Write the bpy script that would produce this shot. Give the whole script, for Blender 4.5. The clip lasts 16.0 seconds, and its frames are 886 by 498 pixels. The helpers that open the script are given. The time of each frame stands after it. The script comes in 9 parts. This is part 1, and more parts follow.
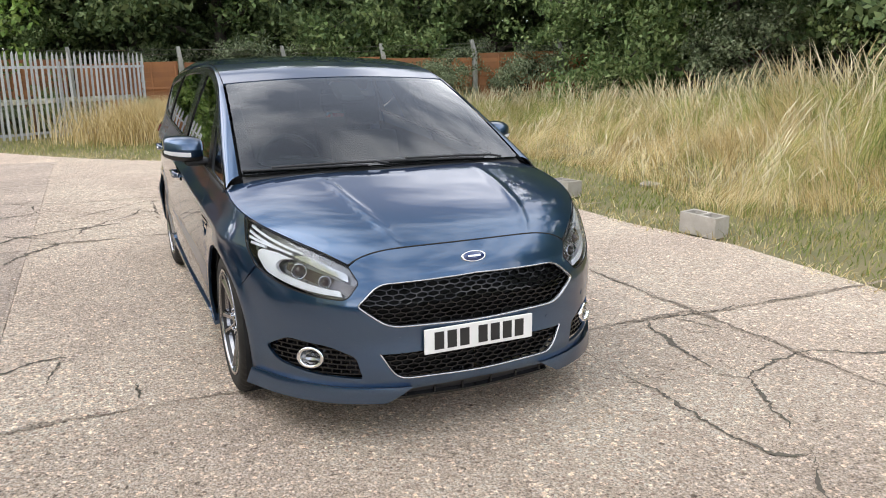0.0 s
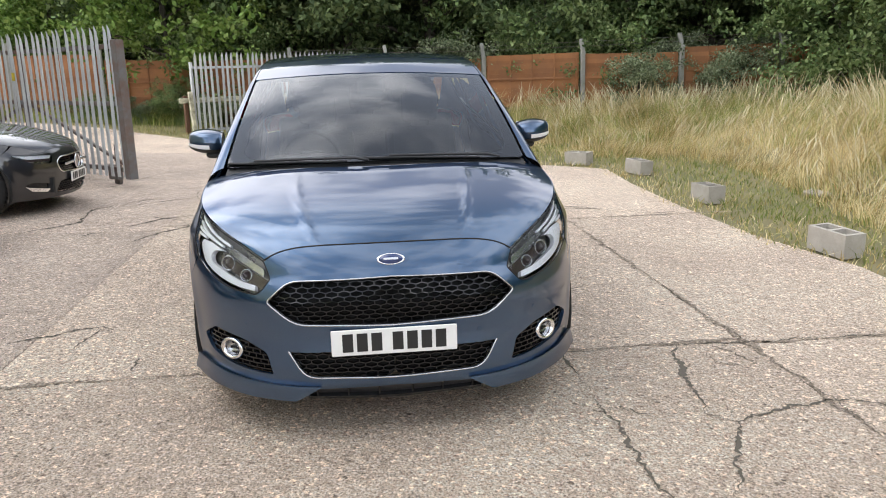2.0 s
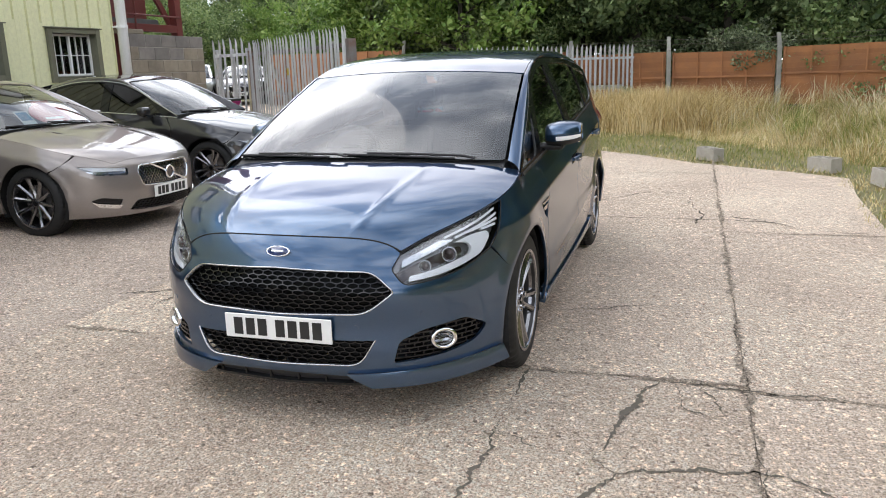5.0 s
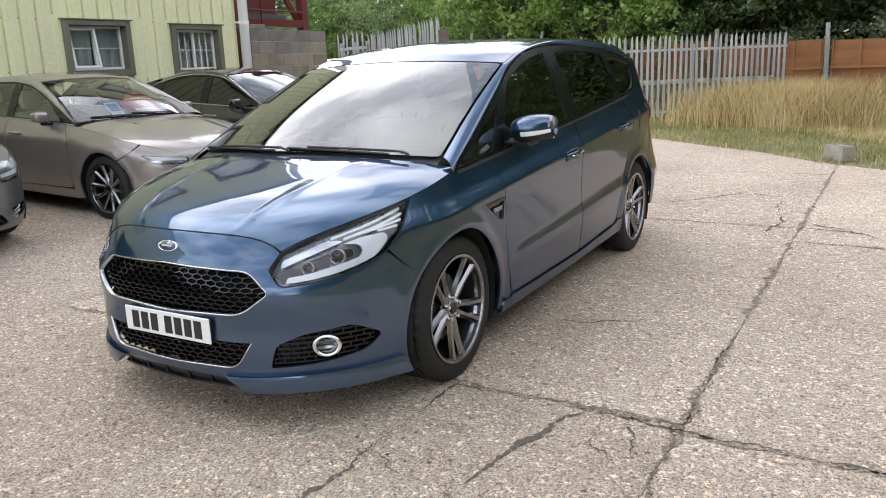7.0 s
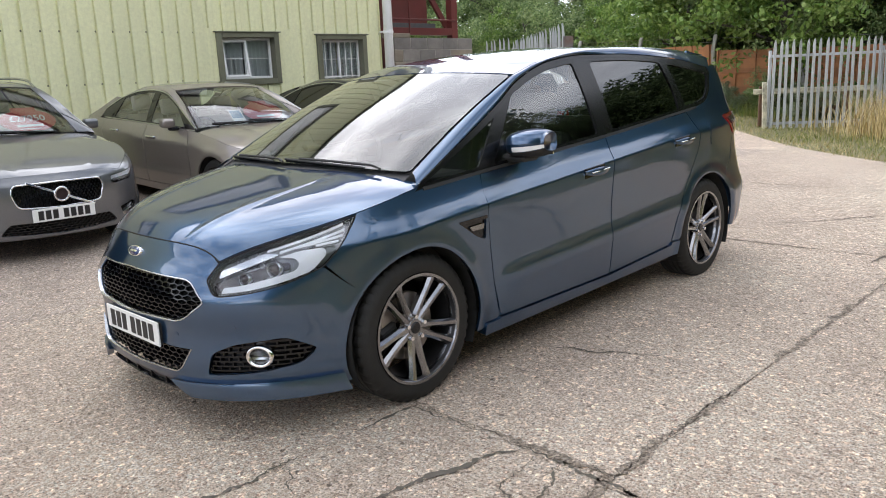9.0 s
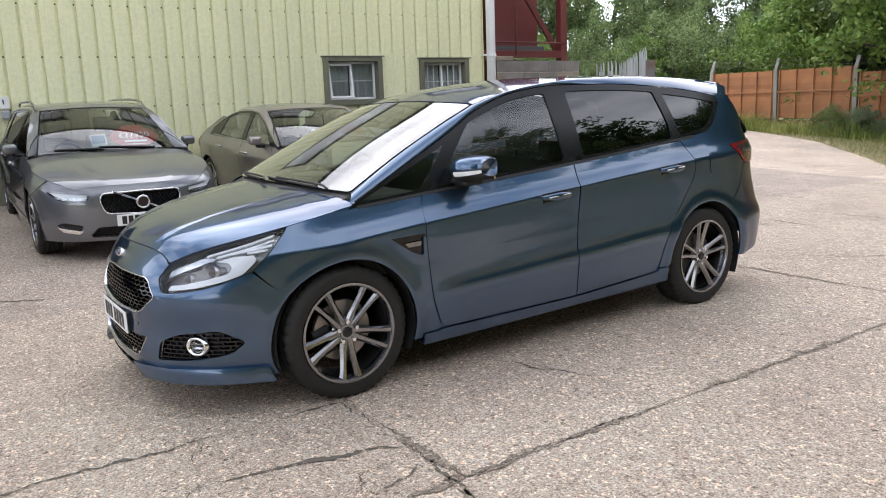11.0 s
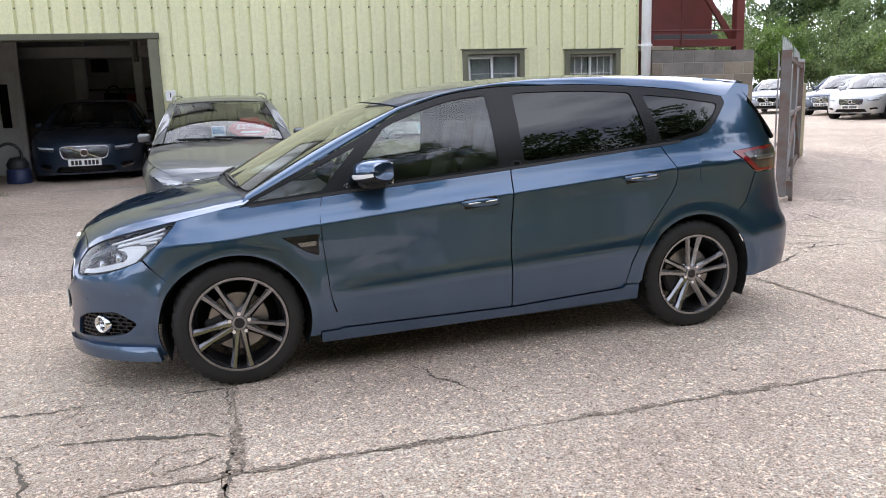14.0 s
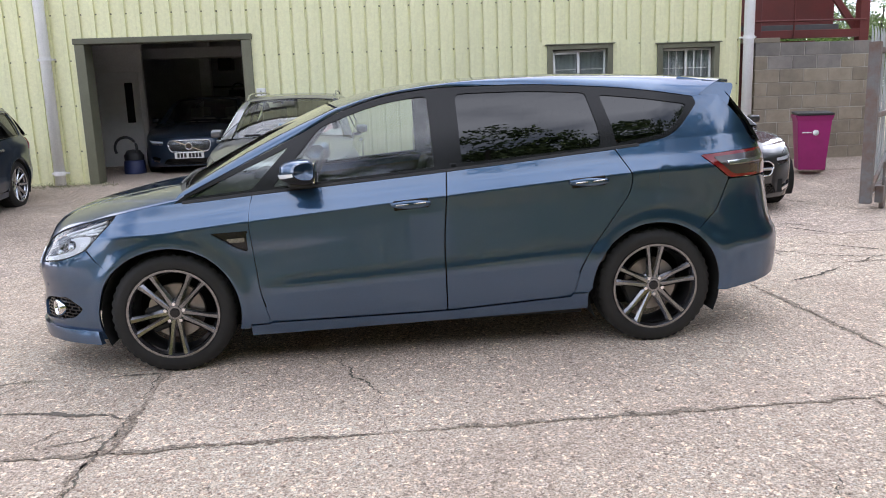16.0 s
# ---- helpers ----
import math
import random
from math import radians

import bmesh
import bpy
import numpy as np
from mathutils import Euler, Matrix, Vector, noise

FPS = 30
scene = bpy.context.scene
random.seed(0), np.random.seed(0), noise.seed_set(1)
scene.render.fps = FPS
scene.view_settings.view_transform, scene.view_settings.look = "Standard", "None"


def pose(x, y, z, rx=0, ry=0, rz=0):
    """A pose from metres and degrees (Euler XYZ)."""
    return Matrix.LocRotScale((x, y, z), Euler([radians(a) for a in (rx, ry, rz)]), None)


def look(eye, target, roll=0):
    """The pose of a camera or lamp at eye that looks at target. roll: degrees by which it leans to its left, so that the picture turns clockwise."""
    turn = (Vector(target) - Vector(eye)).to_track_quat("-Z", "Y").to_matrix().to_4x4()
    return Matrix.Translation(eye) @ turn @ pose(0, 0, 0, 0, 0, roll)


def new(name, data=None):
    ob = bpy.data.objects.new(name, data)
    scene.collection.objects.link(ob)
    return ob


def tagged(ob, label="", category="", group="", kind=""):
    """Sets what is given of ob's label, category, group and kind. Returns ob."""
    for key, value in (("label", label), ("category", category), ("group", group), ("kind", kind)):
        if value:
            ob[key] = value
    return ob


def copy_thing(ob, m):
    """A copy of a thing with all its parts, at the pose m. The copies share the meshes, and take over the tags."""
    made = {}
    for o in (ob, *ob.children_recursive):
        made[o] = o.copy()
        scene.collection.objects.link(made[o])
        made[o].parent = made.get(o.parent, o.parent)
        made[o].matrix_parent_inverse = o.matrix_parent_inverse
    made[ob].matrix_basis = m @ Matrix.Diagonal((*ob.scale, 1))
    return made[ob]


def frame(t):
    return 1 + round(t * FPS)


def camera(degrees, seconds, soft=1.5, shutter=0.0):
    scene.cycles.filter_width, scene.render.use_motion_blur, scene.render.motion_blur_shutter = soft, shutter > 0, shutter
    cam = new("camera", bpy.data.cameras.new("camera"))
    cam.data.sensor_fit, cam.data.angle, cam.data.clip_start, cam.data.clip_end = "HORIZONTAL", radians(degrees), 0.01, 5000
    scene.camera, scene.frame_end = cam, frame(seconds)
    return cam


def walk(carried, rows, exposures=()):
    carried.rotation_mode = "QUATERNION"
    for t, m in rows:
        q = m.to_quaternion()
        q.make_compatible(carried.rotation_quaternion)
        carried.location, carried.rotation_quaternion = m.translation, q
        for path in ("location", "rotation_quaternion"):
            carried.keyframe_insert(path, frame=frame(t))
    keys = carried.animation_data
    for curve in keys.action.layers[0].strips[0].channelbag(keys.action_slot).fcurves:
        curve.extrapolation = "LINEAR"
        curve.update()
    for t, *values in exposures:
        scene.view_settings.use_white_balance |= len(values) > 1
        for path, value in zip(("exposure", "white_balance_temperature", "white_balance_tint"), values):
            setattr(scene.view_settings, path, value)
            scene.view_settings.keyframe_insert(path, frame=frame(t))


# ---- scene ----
cam = camera(59.4, 16.0, soft=1.0)
PATH = [
    (0, (3.767, -1.441, 1.565), (1.992, -0.643, 1.104), -0.8),
    (0.5, (3.846, -1.131, 1.541), (2.014, -0.476, 1.08), -0.9),
    (1, (3.912, -0.811, 1.555), (2.033, -0.304, 1.095), -1.2),
    (1.5, (3.984, -0.463, 1.548), (2.071, -0.099, 1.089), -1.3),
    (2, (3.973, -0.142, 1.532), (2.039, 0.082, 1.074), -1.4),
    (2.5, (3.961, 0.157, 1.537), (2.016, 0.243, 1.077), -1.4),
    (3, (4.009, 0.514, 1.535), (2.064, 0.465, 1.074), -1.4),
    (3.5, (3.985, 0.813, 1.523), (2.047, 0.625, 1.063), -1.5),
    (4, (3.916, 1.088, 1.528), (1.998, 0.756, 1.069), -1.6),
    (4.2, (3.902, 1.206, 1.526), (1.995, 0.815, 1.068), -1.7),
    (6.3, (3.39, 2.411, 1.52), (1.647, 1.543, 1.061), -2.0),
    (6.5, (3.316, 2.497, 1.515), (1.591, 1.595, 1.055), -2.2),
    (7, (3.068, 2.651, 1.471), (1.392, 1.661, 1.012), -2.2),
    (7.5, (2.934, 2.827, 1.488), (1.322, 1.736, 1.032), -2.2),
    (8, (2.773, 3.068, 1.515), (1.234, 1.873, 1.063), -2.3),
    (8.5, (2.573, 3.242, 1.48), (1.112, 1.95, 1.036), -2.4),
    (9, (2.353, 3.4, 1.467), (0.961, 2.029, 1.039), -2.5),
    (9.5, (2.172, 3.622, 1.452), (0.844, 2.183, 1.046), -2.6),
    (9.7, (2.099, 3.719, 1.451), (0.796, 2.255, 1.053), -2.6),
    (11.8, (1.394, 4.616, 1.501), (0.427, 2.904, 1.136), -1.8),
    (12, (1.267, 4.653, 1.478), (0.334, 2.923, 1.113), -1.8),
    (12.5, (1.018, 4.807, 1.49), (0.165, 3.036, 1.122), -1.8),
    (13, (0.732, 5.023, 1.487), (-0.034, 3.213, 1.116), -1.8),
    (13.5, (0.44, 5.105, 1.491), (-0.228, 3.258, 1.115), -1.9),
    (14, (0.097, 5.124, 1.504), (-0.466, 3.242, 1.127), -1.9),
    (14.5, (-0.214, 5.176, 1.504), (-0.675, 3.266, 1.126), -1.9),
    (15, (-0.532, 5.264, 1.528), (-0.9, 3.335, 1.15), -1.9),
    (15.5, (-0.851, 5.287, 1.498), (-1.128, 3.342, 1.121), -1.9),
    (16, (-1.148, 5.351, 1.501), (-1.331, 3.396, 1.123), -2.0),
]
walk(cam, [(t, look(eye, target, roll)) for t, eye, target, roll in PATH],
     [(0, 0.57, 6650, 12), (4, 0.45, 6620, 12), (7, 0.46, 6480, 12), (9.5, 0.45, 6480, 13), (12, 0.51, 6350, 15), (16, 0.63, 6200, 17)])

# ---- daylight: bright broken cloud, weak wide sun ----
world = bpy.data.worlds.new("sky")
scene.world = world
world.use_nodes = True
SUN_EL, SUN_ROT = radians(42), radians(195)
SUN_WAY = (math.sin(SUN_ROT) * math.cos(SUN_EL), math.cos(SUN_ROT) * math.cos(SUN_EL), math.sin(SUN_EL))


def build_sky():
    nt = world.node_tree
    nt.nodes.clear()
    out = nt.nodes.new("ShaderNodeOutputWorld")
    bg = nt.nodes.new("ShaderNodeBackground")
    sky = nt.nodes.new("ShaderNodeTexSky")
    sky.sky_type = "NISHITA"
    sky.sun_disc = False
    sky.sun_elevation, sky.sun_rotation = SUN_EL, SUN_ROT
    sky.air_density, sky.dust_density = 1.0, 2.0
    tc = nt.nodes.new("ShaderNodeTexCoord")
    mp = nt.nodes.new("ShaderNodeMapping")
    mp.inputs["Scale"].default_value = (1.6, 1.6, 4.2)
    nz = nt.nodes.new("ShaderNodeTexNoise")
    nz.inputs["Scale"].default_value = 1.5
    nz.inputs["Detail"].default_value = 7
    nz.inputs["Roughness"].default_value = 0.55
    ramp = nt.nodes.new("ShaderNodeValToRGB")
    ramp.color_ramp.elements[0].position = 0.40
    ramp.color_ramp.elements[0].color = (3.4, 3.9, 4.8, 1)
    ramp.color_ramp.elements[1].position = 0.60
    ramp.color_ramp.elements[1].color = (13.0, 13.6, 14.4, 1)
    mix = nt.nodes.new("ShaderNodeMixRGB")
    mix.inputs[0].default_value = 0.85
    nt.links.new(tc.outputs["Generated"], mp.inputs["Vector"])
    nt.links.new(mp.outputs["Vector"], nz.inputs["Vector"])
    nt.links.new(nz.outputs["Fac"], ramp.inputs["Fac"])
    nt.links.new(sky.outputs["Color"], mix.inputs[1])
    # thin cloud glows round the hidden sun
    dot = nt.nodes.new("ShaderNodeVectorMath")
    dot.operation = "DOT_PRODUCT"
    dot.inputs[1].default_value = SUN_WAY
    nt.links.new(tc.outputs["Generated"], dot.inputs[0])
    glow = nt.nodes.new("ShaderNodeMapRange")
    glow.interpolation_type = "SMOOTHSTEP"
    for key, value in (("From Min", 0.55), ("From Max", 1.0), ("To Min", 1.18), ("To Max", 2.2)):
        glow.inputs[key].default_value = value
    nt.links.new(dot.outputs["Value"], glow.inputs["Value"])
    lit = nt.nodes.new("ShaderNodeVectorMath")
    lit.operation = "SCALE"
    nt.links.new(ramp.outputs["Color"], lit.inputs[0])
    # cloud thins towards the skyline
    sep = nt.nodes.new("ShaderNodeSeparateXYZ")
    nt.links.new(tc.outputs["Generated"], sep.inputs[0])
    low = nt.nodes.new("ShaderNodeMapRange")
    low.inputs["To Min"].default_value, low.inputs["To Max"].default_value = 1.4, 0.62
    nt.links.new(sep.outputs["Z"], low.inputs["Value"])
    mul = nt.nodes.new("ShaderNodeMath")
    mul.operation = "MULTIPLY"
    nt.links.new(glow.outputs["Result"], mul.inputs[0])
    nt.links.new(low.outputs["Result"], mul.inputs[1])
    nt.links.new(mul.outputs[0], lit.inputs["Scale"])
    nt.links.new(lit.outputs["Vector"], mix.inputs[2])
    nt.links.new(mix.outputs["Color"], bg.inputs["Color"])
    bg.inputs["Strength"].default_value = 0.145
    nt.links.new(bg.outputs["Background"], out.inputs["Surface"])


build_sky()
sun = new("sun", bpy.data.lights.new("sun", "SUN"))
sun.data.energy, sun.data.angle, sun.data.color = 0.6, radians(60), (1.0, 0.95, 0.88)
sun.matrix_world = look((0, 0, 30), Vector((0, 0, 30)) - Vector(SUN_WAY))
scene.view_settings.exposure = 0.0

# ---- materials ----
def nodes_of(name):
    m = bpy.data.materials.new(name)
    m.use_nodes = True
    nt = m.node_tree
    return m, nt, nt.nodes["Principled BSDF"]


def node(nt, kind, links=None, **sets):
    n = nt.nodes.new(kind)
    for k, v in sets.items():
        n.inputs[k].default_value = v
    for k, v in (links or {}).items():
        nt.links.new(v, n.inputs[k])
    return n


def ramp_of(nt, fac, stops):
    r = nt.nodes.new("ShaderNodeValToRGB")
    el = r.color_ramp.elements
    while len(el) < len(stops):
        el.new(0.5)
    for e, (p, c) in zip(el, stops):
        e.position, e.color = p, (*c, 1)
    nt.links.new(fac, r.inputs["Fac"])
    return r


def plain(name, color, rough=0.5, metal=0.0, spec=0.5, coat=0.0, var=0.12, scale=9.0, bump=0.0, bump_scale=60.0):
    """A painted, moulded or cast surface with slight two-scale variation."""
    m, nt, b = nodes_of(name)
    tc = nt.nodes.new("ShaderNodeTexCoord")
    nz = node(nt, "ShaderNodeTexNoise", {"Vector": tc.outputs["Object"]}, Scale=scale, Detail=6, Roughness=0.65)
    lo, hi = [c * (1 - var) for c in color], [min(1, c * (1 + var)) for c in color]
    r = ramp_of(nt, nz.outputs["Fac"], [(0.3, lo), (0.7, hi)])
    nt.links.new(r.outputs["Color"], b.inputs["Base Color"])
    rr = node(nt, "ShaderNodeMapRange", {"Value": nz.outputs["Fac"]})
    rr.inputs["To Min"].default_value, rr.inputs["To Max"].default_value = max(0, rough - 0.05), min(1, rough + 0.05)
    nt.links.new(rr.outputs["Result"], b.inputs["Roughness"])
    b.inputs["Metallic"].default_value = metal
    b.inputs["Specular IOR Level"].default_value = spec
    b.inputs["Coat Weight"].default_value = coat
    b.inputs["Coat Roughness"].default_value = 0.03
    if bump:
        n2 = node(nt, "ShaderNodeTexNoise", {"Vector": tc.outputs["Object"]}, Scale=bump_scale, Detail=4)
        bp = node(nt, "ShaderNodeBump", {"Height": n2.outputs["Fac"]}, Strength=bump, Distance=0.01)
        nt.links.new(bp.outputs["Normal"], b.inputs["Normal"])
    return m


def paint(name, color, flake=0.5, metal=0.55, rough=0.38, dusty=0.07, edge=0.6, gloss=1.55):
    """Metallic car paint under clear coat, with fine flake and a little road dust."""
    m, nt, b = nodes_of(name)
    tc = nt.nodes.new("ShaderNodeTexCoord")
    vor = node(nt, "ShaderNodeTexVoronoi", {"Vector": tc.outputs["Object"]}, Scale=900)
    dust = node(nt, "ShaderNodeTexNoise", {"Vector": tc.outputs["Object"]}, Scale=3.5, Detail=7)
    fl = ramp_of(nt, vor.outputs["Color"], [(0.2, [c * (1 - 0.25 * flake) for c in color]), (0.9, [min(1, c * (1 + 0.5 * flake)) for c in color])])
    du = ramp_of(nt, dust.outputs["Fac"], [(0.45, (0, 0, 0)), (0.8, (dusty, dusty, dusty))])
    mx = node(nt, "ShaderNodeMixRGB", {"Fac": du.outputs["Color"], "Color1": fl.outputs["Color"]}, Color2=(0.3, 0.28, 0.25, 1))
    nt.links.new(mx.outputs["Color"], b.inputs["Base Color"])
    b.inputs["Metallic"].default_value = metal
    b.inputs["Roughness"].default_value = rough
    b.inputs["Specular Tint"].default_value = (edge, edge, edge * 1.08, 1)
    b.inputs["Coat Weight"].default_value = 1.0
    b.inputs["Coat Roughness"].default_value = 0.025
    b.inputs["Coat IOR"].default_value = gloss
    orange = node(nt, "ShaderNodeTexNoise", {"Vector": tc.outputs["Object"]}, Scale=140, Detail=2)
    bp = node(nt, "ShaderNodeBump", {"Height": orange.outputs["Fac"]}, Strength=0.012, Distance=0.002)
    nt.links.new(bp.outputs["Normal"], b.inputs["Coat Normal"])
    return m


def glass(name, tint, ior=1.5, faces=1.8):
    """A thin pane: clear or tinted, with the gloss of glass."""
    m = bpy.data.materials.new(name)
    m.use_nodes = True
    nt = m.node_tree
    nt.nodes.clear()
    out = nt.nodes.new("ShaderNodeOutputMaterial")
    tr = node(nt, "ShaderNodeBsdfTransparent", Color=(*tint, 1))
    gl = node(nt, "ShaderNodeBsdfGlossy", Roughness=0.01, Color=(1, 1, 1, 1))
    fr = node(nt, "ShaderNodeFresnel", IOR=ior)
    mul = node(nt, "ShaderNodeMath", {0: fr.outputs["Fac"]})
    mul.operation = "MULTIPLY"
    mul.inputs[1].default_value = faces
    mul.use_clamp = True
    mx = node(nt, "ShaderNodeMixShader", {"Fac": mul.outputs[0], 1: tr.outputs["BSDF"], 2: gl.outputs["BSDF"]})
    nt.links.new(mx.outputs["Shader"], out.inputs["Surface"])
    return m


def concrete_ground(name, light, dark, seed):
    """Worn exposed-aggregate concrete: pebbles, pits, damp and dirty patches."""
    m, nt, b = nodes_of(name)
    geo = nt.nodes.new("ShaderNodeNewGeometry")
    info = nt.nodes.new("ShaderNodeObjectInfo")
    mp = node(nt, "ShaderNodeMapping", {"Vector": geo.outputs["Position"]})
    mp.inputs["Location"].default_value = (seed, seed * 0.7, 0)
    vec = mp.outputs["Vector"]
    peb = node(nt, "ShaderNodeTexVoronoi", {"Vector": vec}, Scale=82, Randomness=1.0)
    big = node(nt, "ShaderNodeTexNoise", {"Vector": vec}, Scale=0.55, Detail=9, Roughness=0.62)
    mid = node(nt, "ShaderNodeTexNoise", {"Vector": vec}, Scale=9, Detail=9, Roughness=0.75)
    fine = node(nt, "ShaderNodeTexNoise", {"Vector": vec}, Scale=95, Detail=5, Roughness=0.85)
    base = ramp_of(nt, big.outputs["Fac"], [(0.32, dark), (0.5, [(a + c) / 2 for a, c in zip(light, dark)]), (0.68, light)])
    pc = ramp_of(nt, peb.outputs["Color"], [(0.0, (0.20, 0.155, 0.12)), (0.25, (0.48, 0.42, 0.36)), (0.6, (0.60, 0.54, 0.48)), (0.92, (0.76, 0.73, 0.70))])
    mx = node(nt, "ShaderNodeMixRGB", {"Color1": base.outputs["Color"], "Color2": pc.outputs["Color"]}, Fac=0.85)
    mx.blend_type = "OVERLAY"
    peb2 = node(nt, "ShaderNodeTexVoronoi", {"Vector": vec}, Scale=56, Randomness=1.0)
    ps = ramp_of(nt, peb2.outputs["Color"], [(0.0, (0.22, 0.20, 0.19)), (0.17, (0.92, 0.92, 0.92)), (0.72, (1, 1, 1)), (0.88, (1.60, 1.58, 1.54))])
    mxp = node(nt, "ShaderNodeMixRGB", {"Color1": mx.outputs["Color"], "Color2": ps.outputs["Color"]}, Fac=0.95)
    mxp.blend_type = "MULTIPLY"
    mx = mxp
    sp = ramp_of(nt, fine.outputs["Fac"], [(0.39, (0.10, 0.09, 0.085)), (0.48, (0.97, 0.97, 0.97)), (0.60, (1.5, 1.49, 1.47))])
    m2 = node(nt, "ShaderNodeMixRGB", {"Color1": mx.outputs["Color"], "Color2": sp.outputs["Color"]}, Fac=0.9)
    m2.blend_type = "MULTIPLY"
    st = ramp_of(nt, mid.outputs["Fac"], [(0.3, (0.62, 0.58, 0.55)), (0.48, (1, 1, 1))])
    m3 = node(nt, "ShaderNodeMixRGB", {"Color1": m2.outputs["Color"], "Color2": st.outputs["Color"]}, Fac=0.55)
    m3.blend_type = "MULTIPLY"
    tn = node(nt, "ShaderNodeMapRange", {"Value": info.outputs["Random"]})
    tn.inputs["To Min"].default_value, tn.inputs["To Max"].default_value = 0.90, 1.10
    m4 = node(nt, "ShaderNodeMixRGB", {"Color1": m3.outputs["Color"], "Color2": tn.outputs["Result"]}, Fac=1.0)
    m4.blend_type = "MULTIPLY"
    nt.links.new(m4.outputs["Color"], b.inputs["Base Color"])
    b.inputs["Roughness"].default_value = 0.88
    b.inputs["Specular IOR Level"].default_value = 0.3
    inv = node(nt, "ShaderNodeMath", {0: peb.outputs["Distance"]})
    inv.operation = "MULTIPLY"
    inv.inputs[1].default_value = -1.0
    hs = node(nt, "ShaderNodeMath", {0: inv.outputs[0], 1: fine.outputs["Fac"]})
    bp = node(nt, "ShaderNodeBump", {"Height": hs.outputs[0]}, Strength=1.0, Distance=0.010)
    nt.links.new(bp.outputs["Normal"], b.inputs["Normal"])
    return m


def weathered(name, color, dirt, scale=2.0, rough=0.7, metal=0.0, amount=0.5, bump=0.2, streak=False, island=False, vary=0.16):
    """Painted steel, block or timber with stains of their own and fine relief."""
    m, nt, b = nodes_of(name)
    tc = nt.nodes.new("ShaderNodeTexCoord")
    geo = nt.nodes.new("ShaderNodeNewGeometry")
    info = nt.nodes.new("ShaderNodeObjectInfo")
    mp = node(nt, "ShaderNodeMapping", {"Vector": geo.outputs["Position"]})
    if streak:
        mp.inputs["Scale"].default_value = (1, 1, 0.12)
    big = node(nt, "ShaderNodeTexNoise", {"Vector": mp.outputs["Vector"]}, Scale=scale, Detail=8, Roughness=0.65)
    fine = node(nt, "ShaderNodeTexNoise", {"Vector": geo.outputs["Position"]}, Scale=scale * 22, Detail=6, Roughness=0.7)
    r = ramp_of(nt, big.outputs["Fac"], [(0.38, (0, 0, 0)), (0.72, (amount, amount, amount))])
    lo, hi = [c * 0.9 for c in color], [min(1, c * 1.08) for c in color]
    f = ramp_of(nt, fine.outputs["Fac"], [(0.3, lo), (0.7, hi)])
    mx = node(nt, "ShaderNodeMixRGB", {"Fac": r.outputs["Color"], "Color1": f.outputs["Color"]}, Color2=(*dirt, 1))
    rnd = geo.outputs["Random Per Island"] if island else info.outputs["Random"]
    tn = node(nt, "ShaderNodeMapRange", {"Value": rnd})
    tn.inputs["To Min"].default_value, tn.inputs["To Max"].default_value = 1 - vary, 1 + vary
    m4 = node(nt, "ShaderNodeMixRGB", {"Color1": mx.outputs["Color"], "Color2": tn.outputs["Result"]}, Fac=1.0)
    m4.blend_type = "MULTIPLY"
    nt.links.new(m4.outputs["Color"], b.inputs["Base Color"])
    b.inputs["Roughness"].default_value, b.inputs["Metallic"].default_value = rough, metal
    if bump:
        bp = node(nt, "ShaderNodeBump", {"Height": fine.outputs["Fac"]}, Strength=bump, Distance=0.01)
        nt.links.new(bp.outputs["Normal"], b.inputs["Normal"])
    return m


def leafy(name, stops, rough=0.55):
    """Leaf or grass blade: colour from clump to clump, a little light through it."""
    m, nt, b = nodes_of(name)
    geo = nt.nodes.new("ShaderNodeNewGeometry")
    nz = node(nt, "ShaderNodeTexNoise", {"Vector": geo.outputs["Position"]}, Scale=0.55, Detail=3)
    ad = node(nt, "ShaderNodeMath", {0: geo.outputs["Random Per Island"]})
    ad.operation = "MULTIPLY_ADD"
    ad.inputs[1].default_value = 0.8
    sb = node(nt, "ShaderNodeMath", {0: nz.outputs["Fac"]})
    sb.operation = "SUBTRACT"
    sb.inputs[1].default_value = 0.40
    nt.links.new(sb.outputs[0], ad.inputs[2])
    r = ramp_of(nt, ad.outputs[0], stops)
    nt.links.new(r.outputs["Color"], b.inputs["Base Color"])
    b.inputs["Roughness"].default_value = rough
    b.inputs["Specular IOR Level"].default_value = 0.25
    tl = node(nt, "ShaderNodeBsdfTranslucent", {"Color": r.outputs["Color"]})
    mx = node(nt, "ShaderNodeMixShader", {1: b.outputs["BSDF"], 2: tl.outputs["BSDF"]}, Fac=0.25)
    nt.links.new(mx.outputs["Shader"], nt.nodes["Material Output"].inputs["Surface"])
    return m


M_BLUE = paint("blue_metallic_paint", (0.036, 0.081, 0.154), metal=0.84, rough=0.29, dusty=0.02, edge=0.20, gloss=1.70)
M_BRONZE = paint("bronze_grey_paint", (0.27, 0.235, 0.212), gloss=1.7)
M_GREY = paint("grey_metallic_paint", (0.115, 0.12, 0.132), gloss=1.8)
M_BLACKP = paint("black_paint", (0.004, 0.004, 0.0045), metal=0.0, rough=0.5, dusty=0.01, gloss=1.7)
M_NAVY = paint("dark_blue_paint", (0.02, 0.035, 0.06))
M_SILVER = paint("silver_paint", (0.5, 0.5, 0.5))
M_WHITEP = paint("white_paint", (0.75, 0.75, 0.74), metal=0.0)
M_GLOSSB = plain("gloss_black_plastic", (0.008, 0.008, 0.009), rough=0.05, spec=0.4, var=0.05)
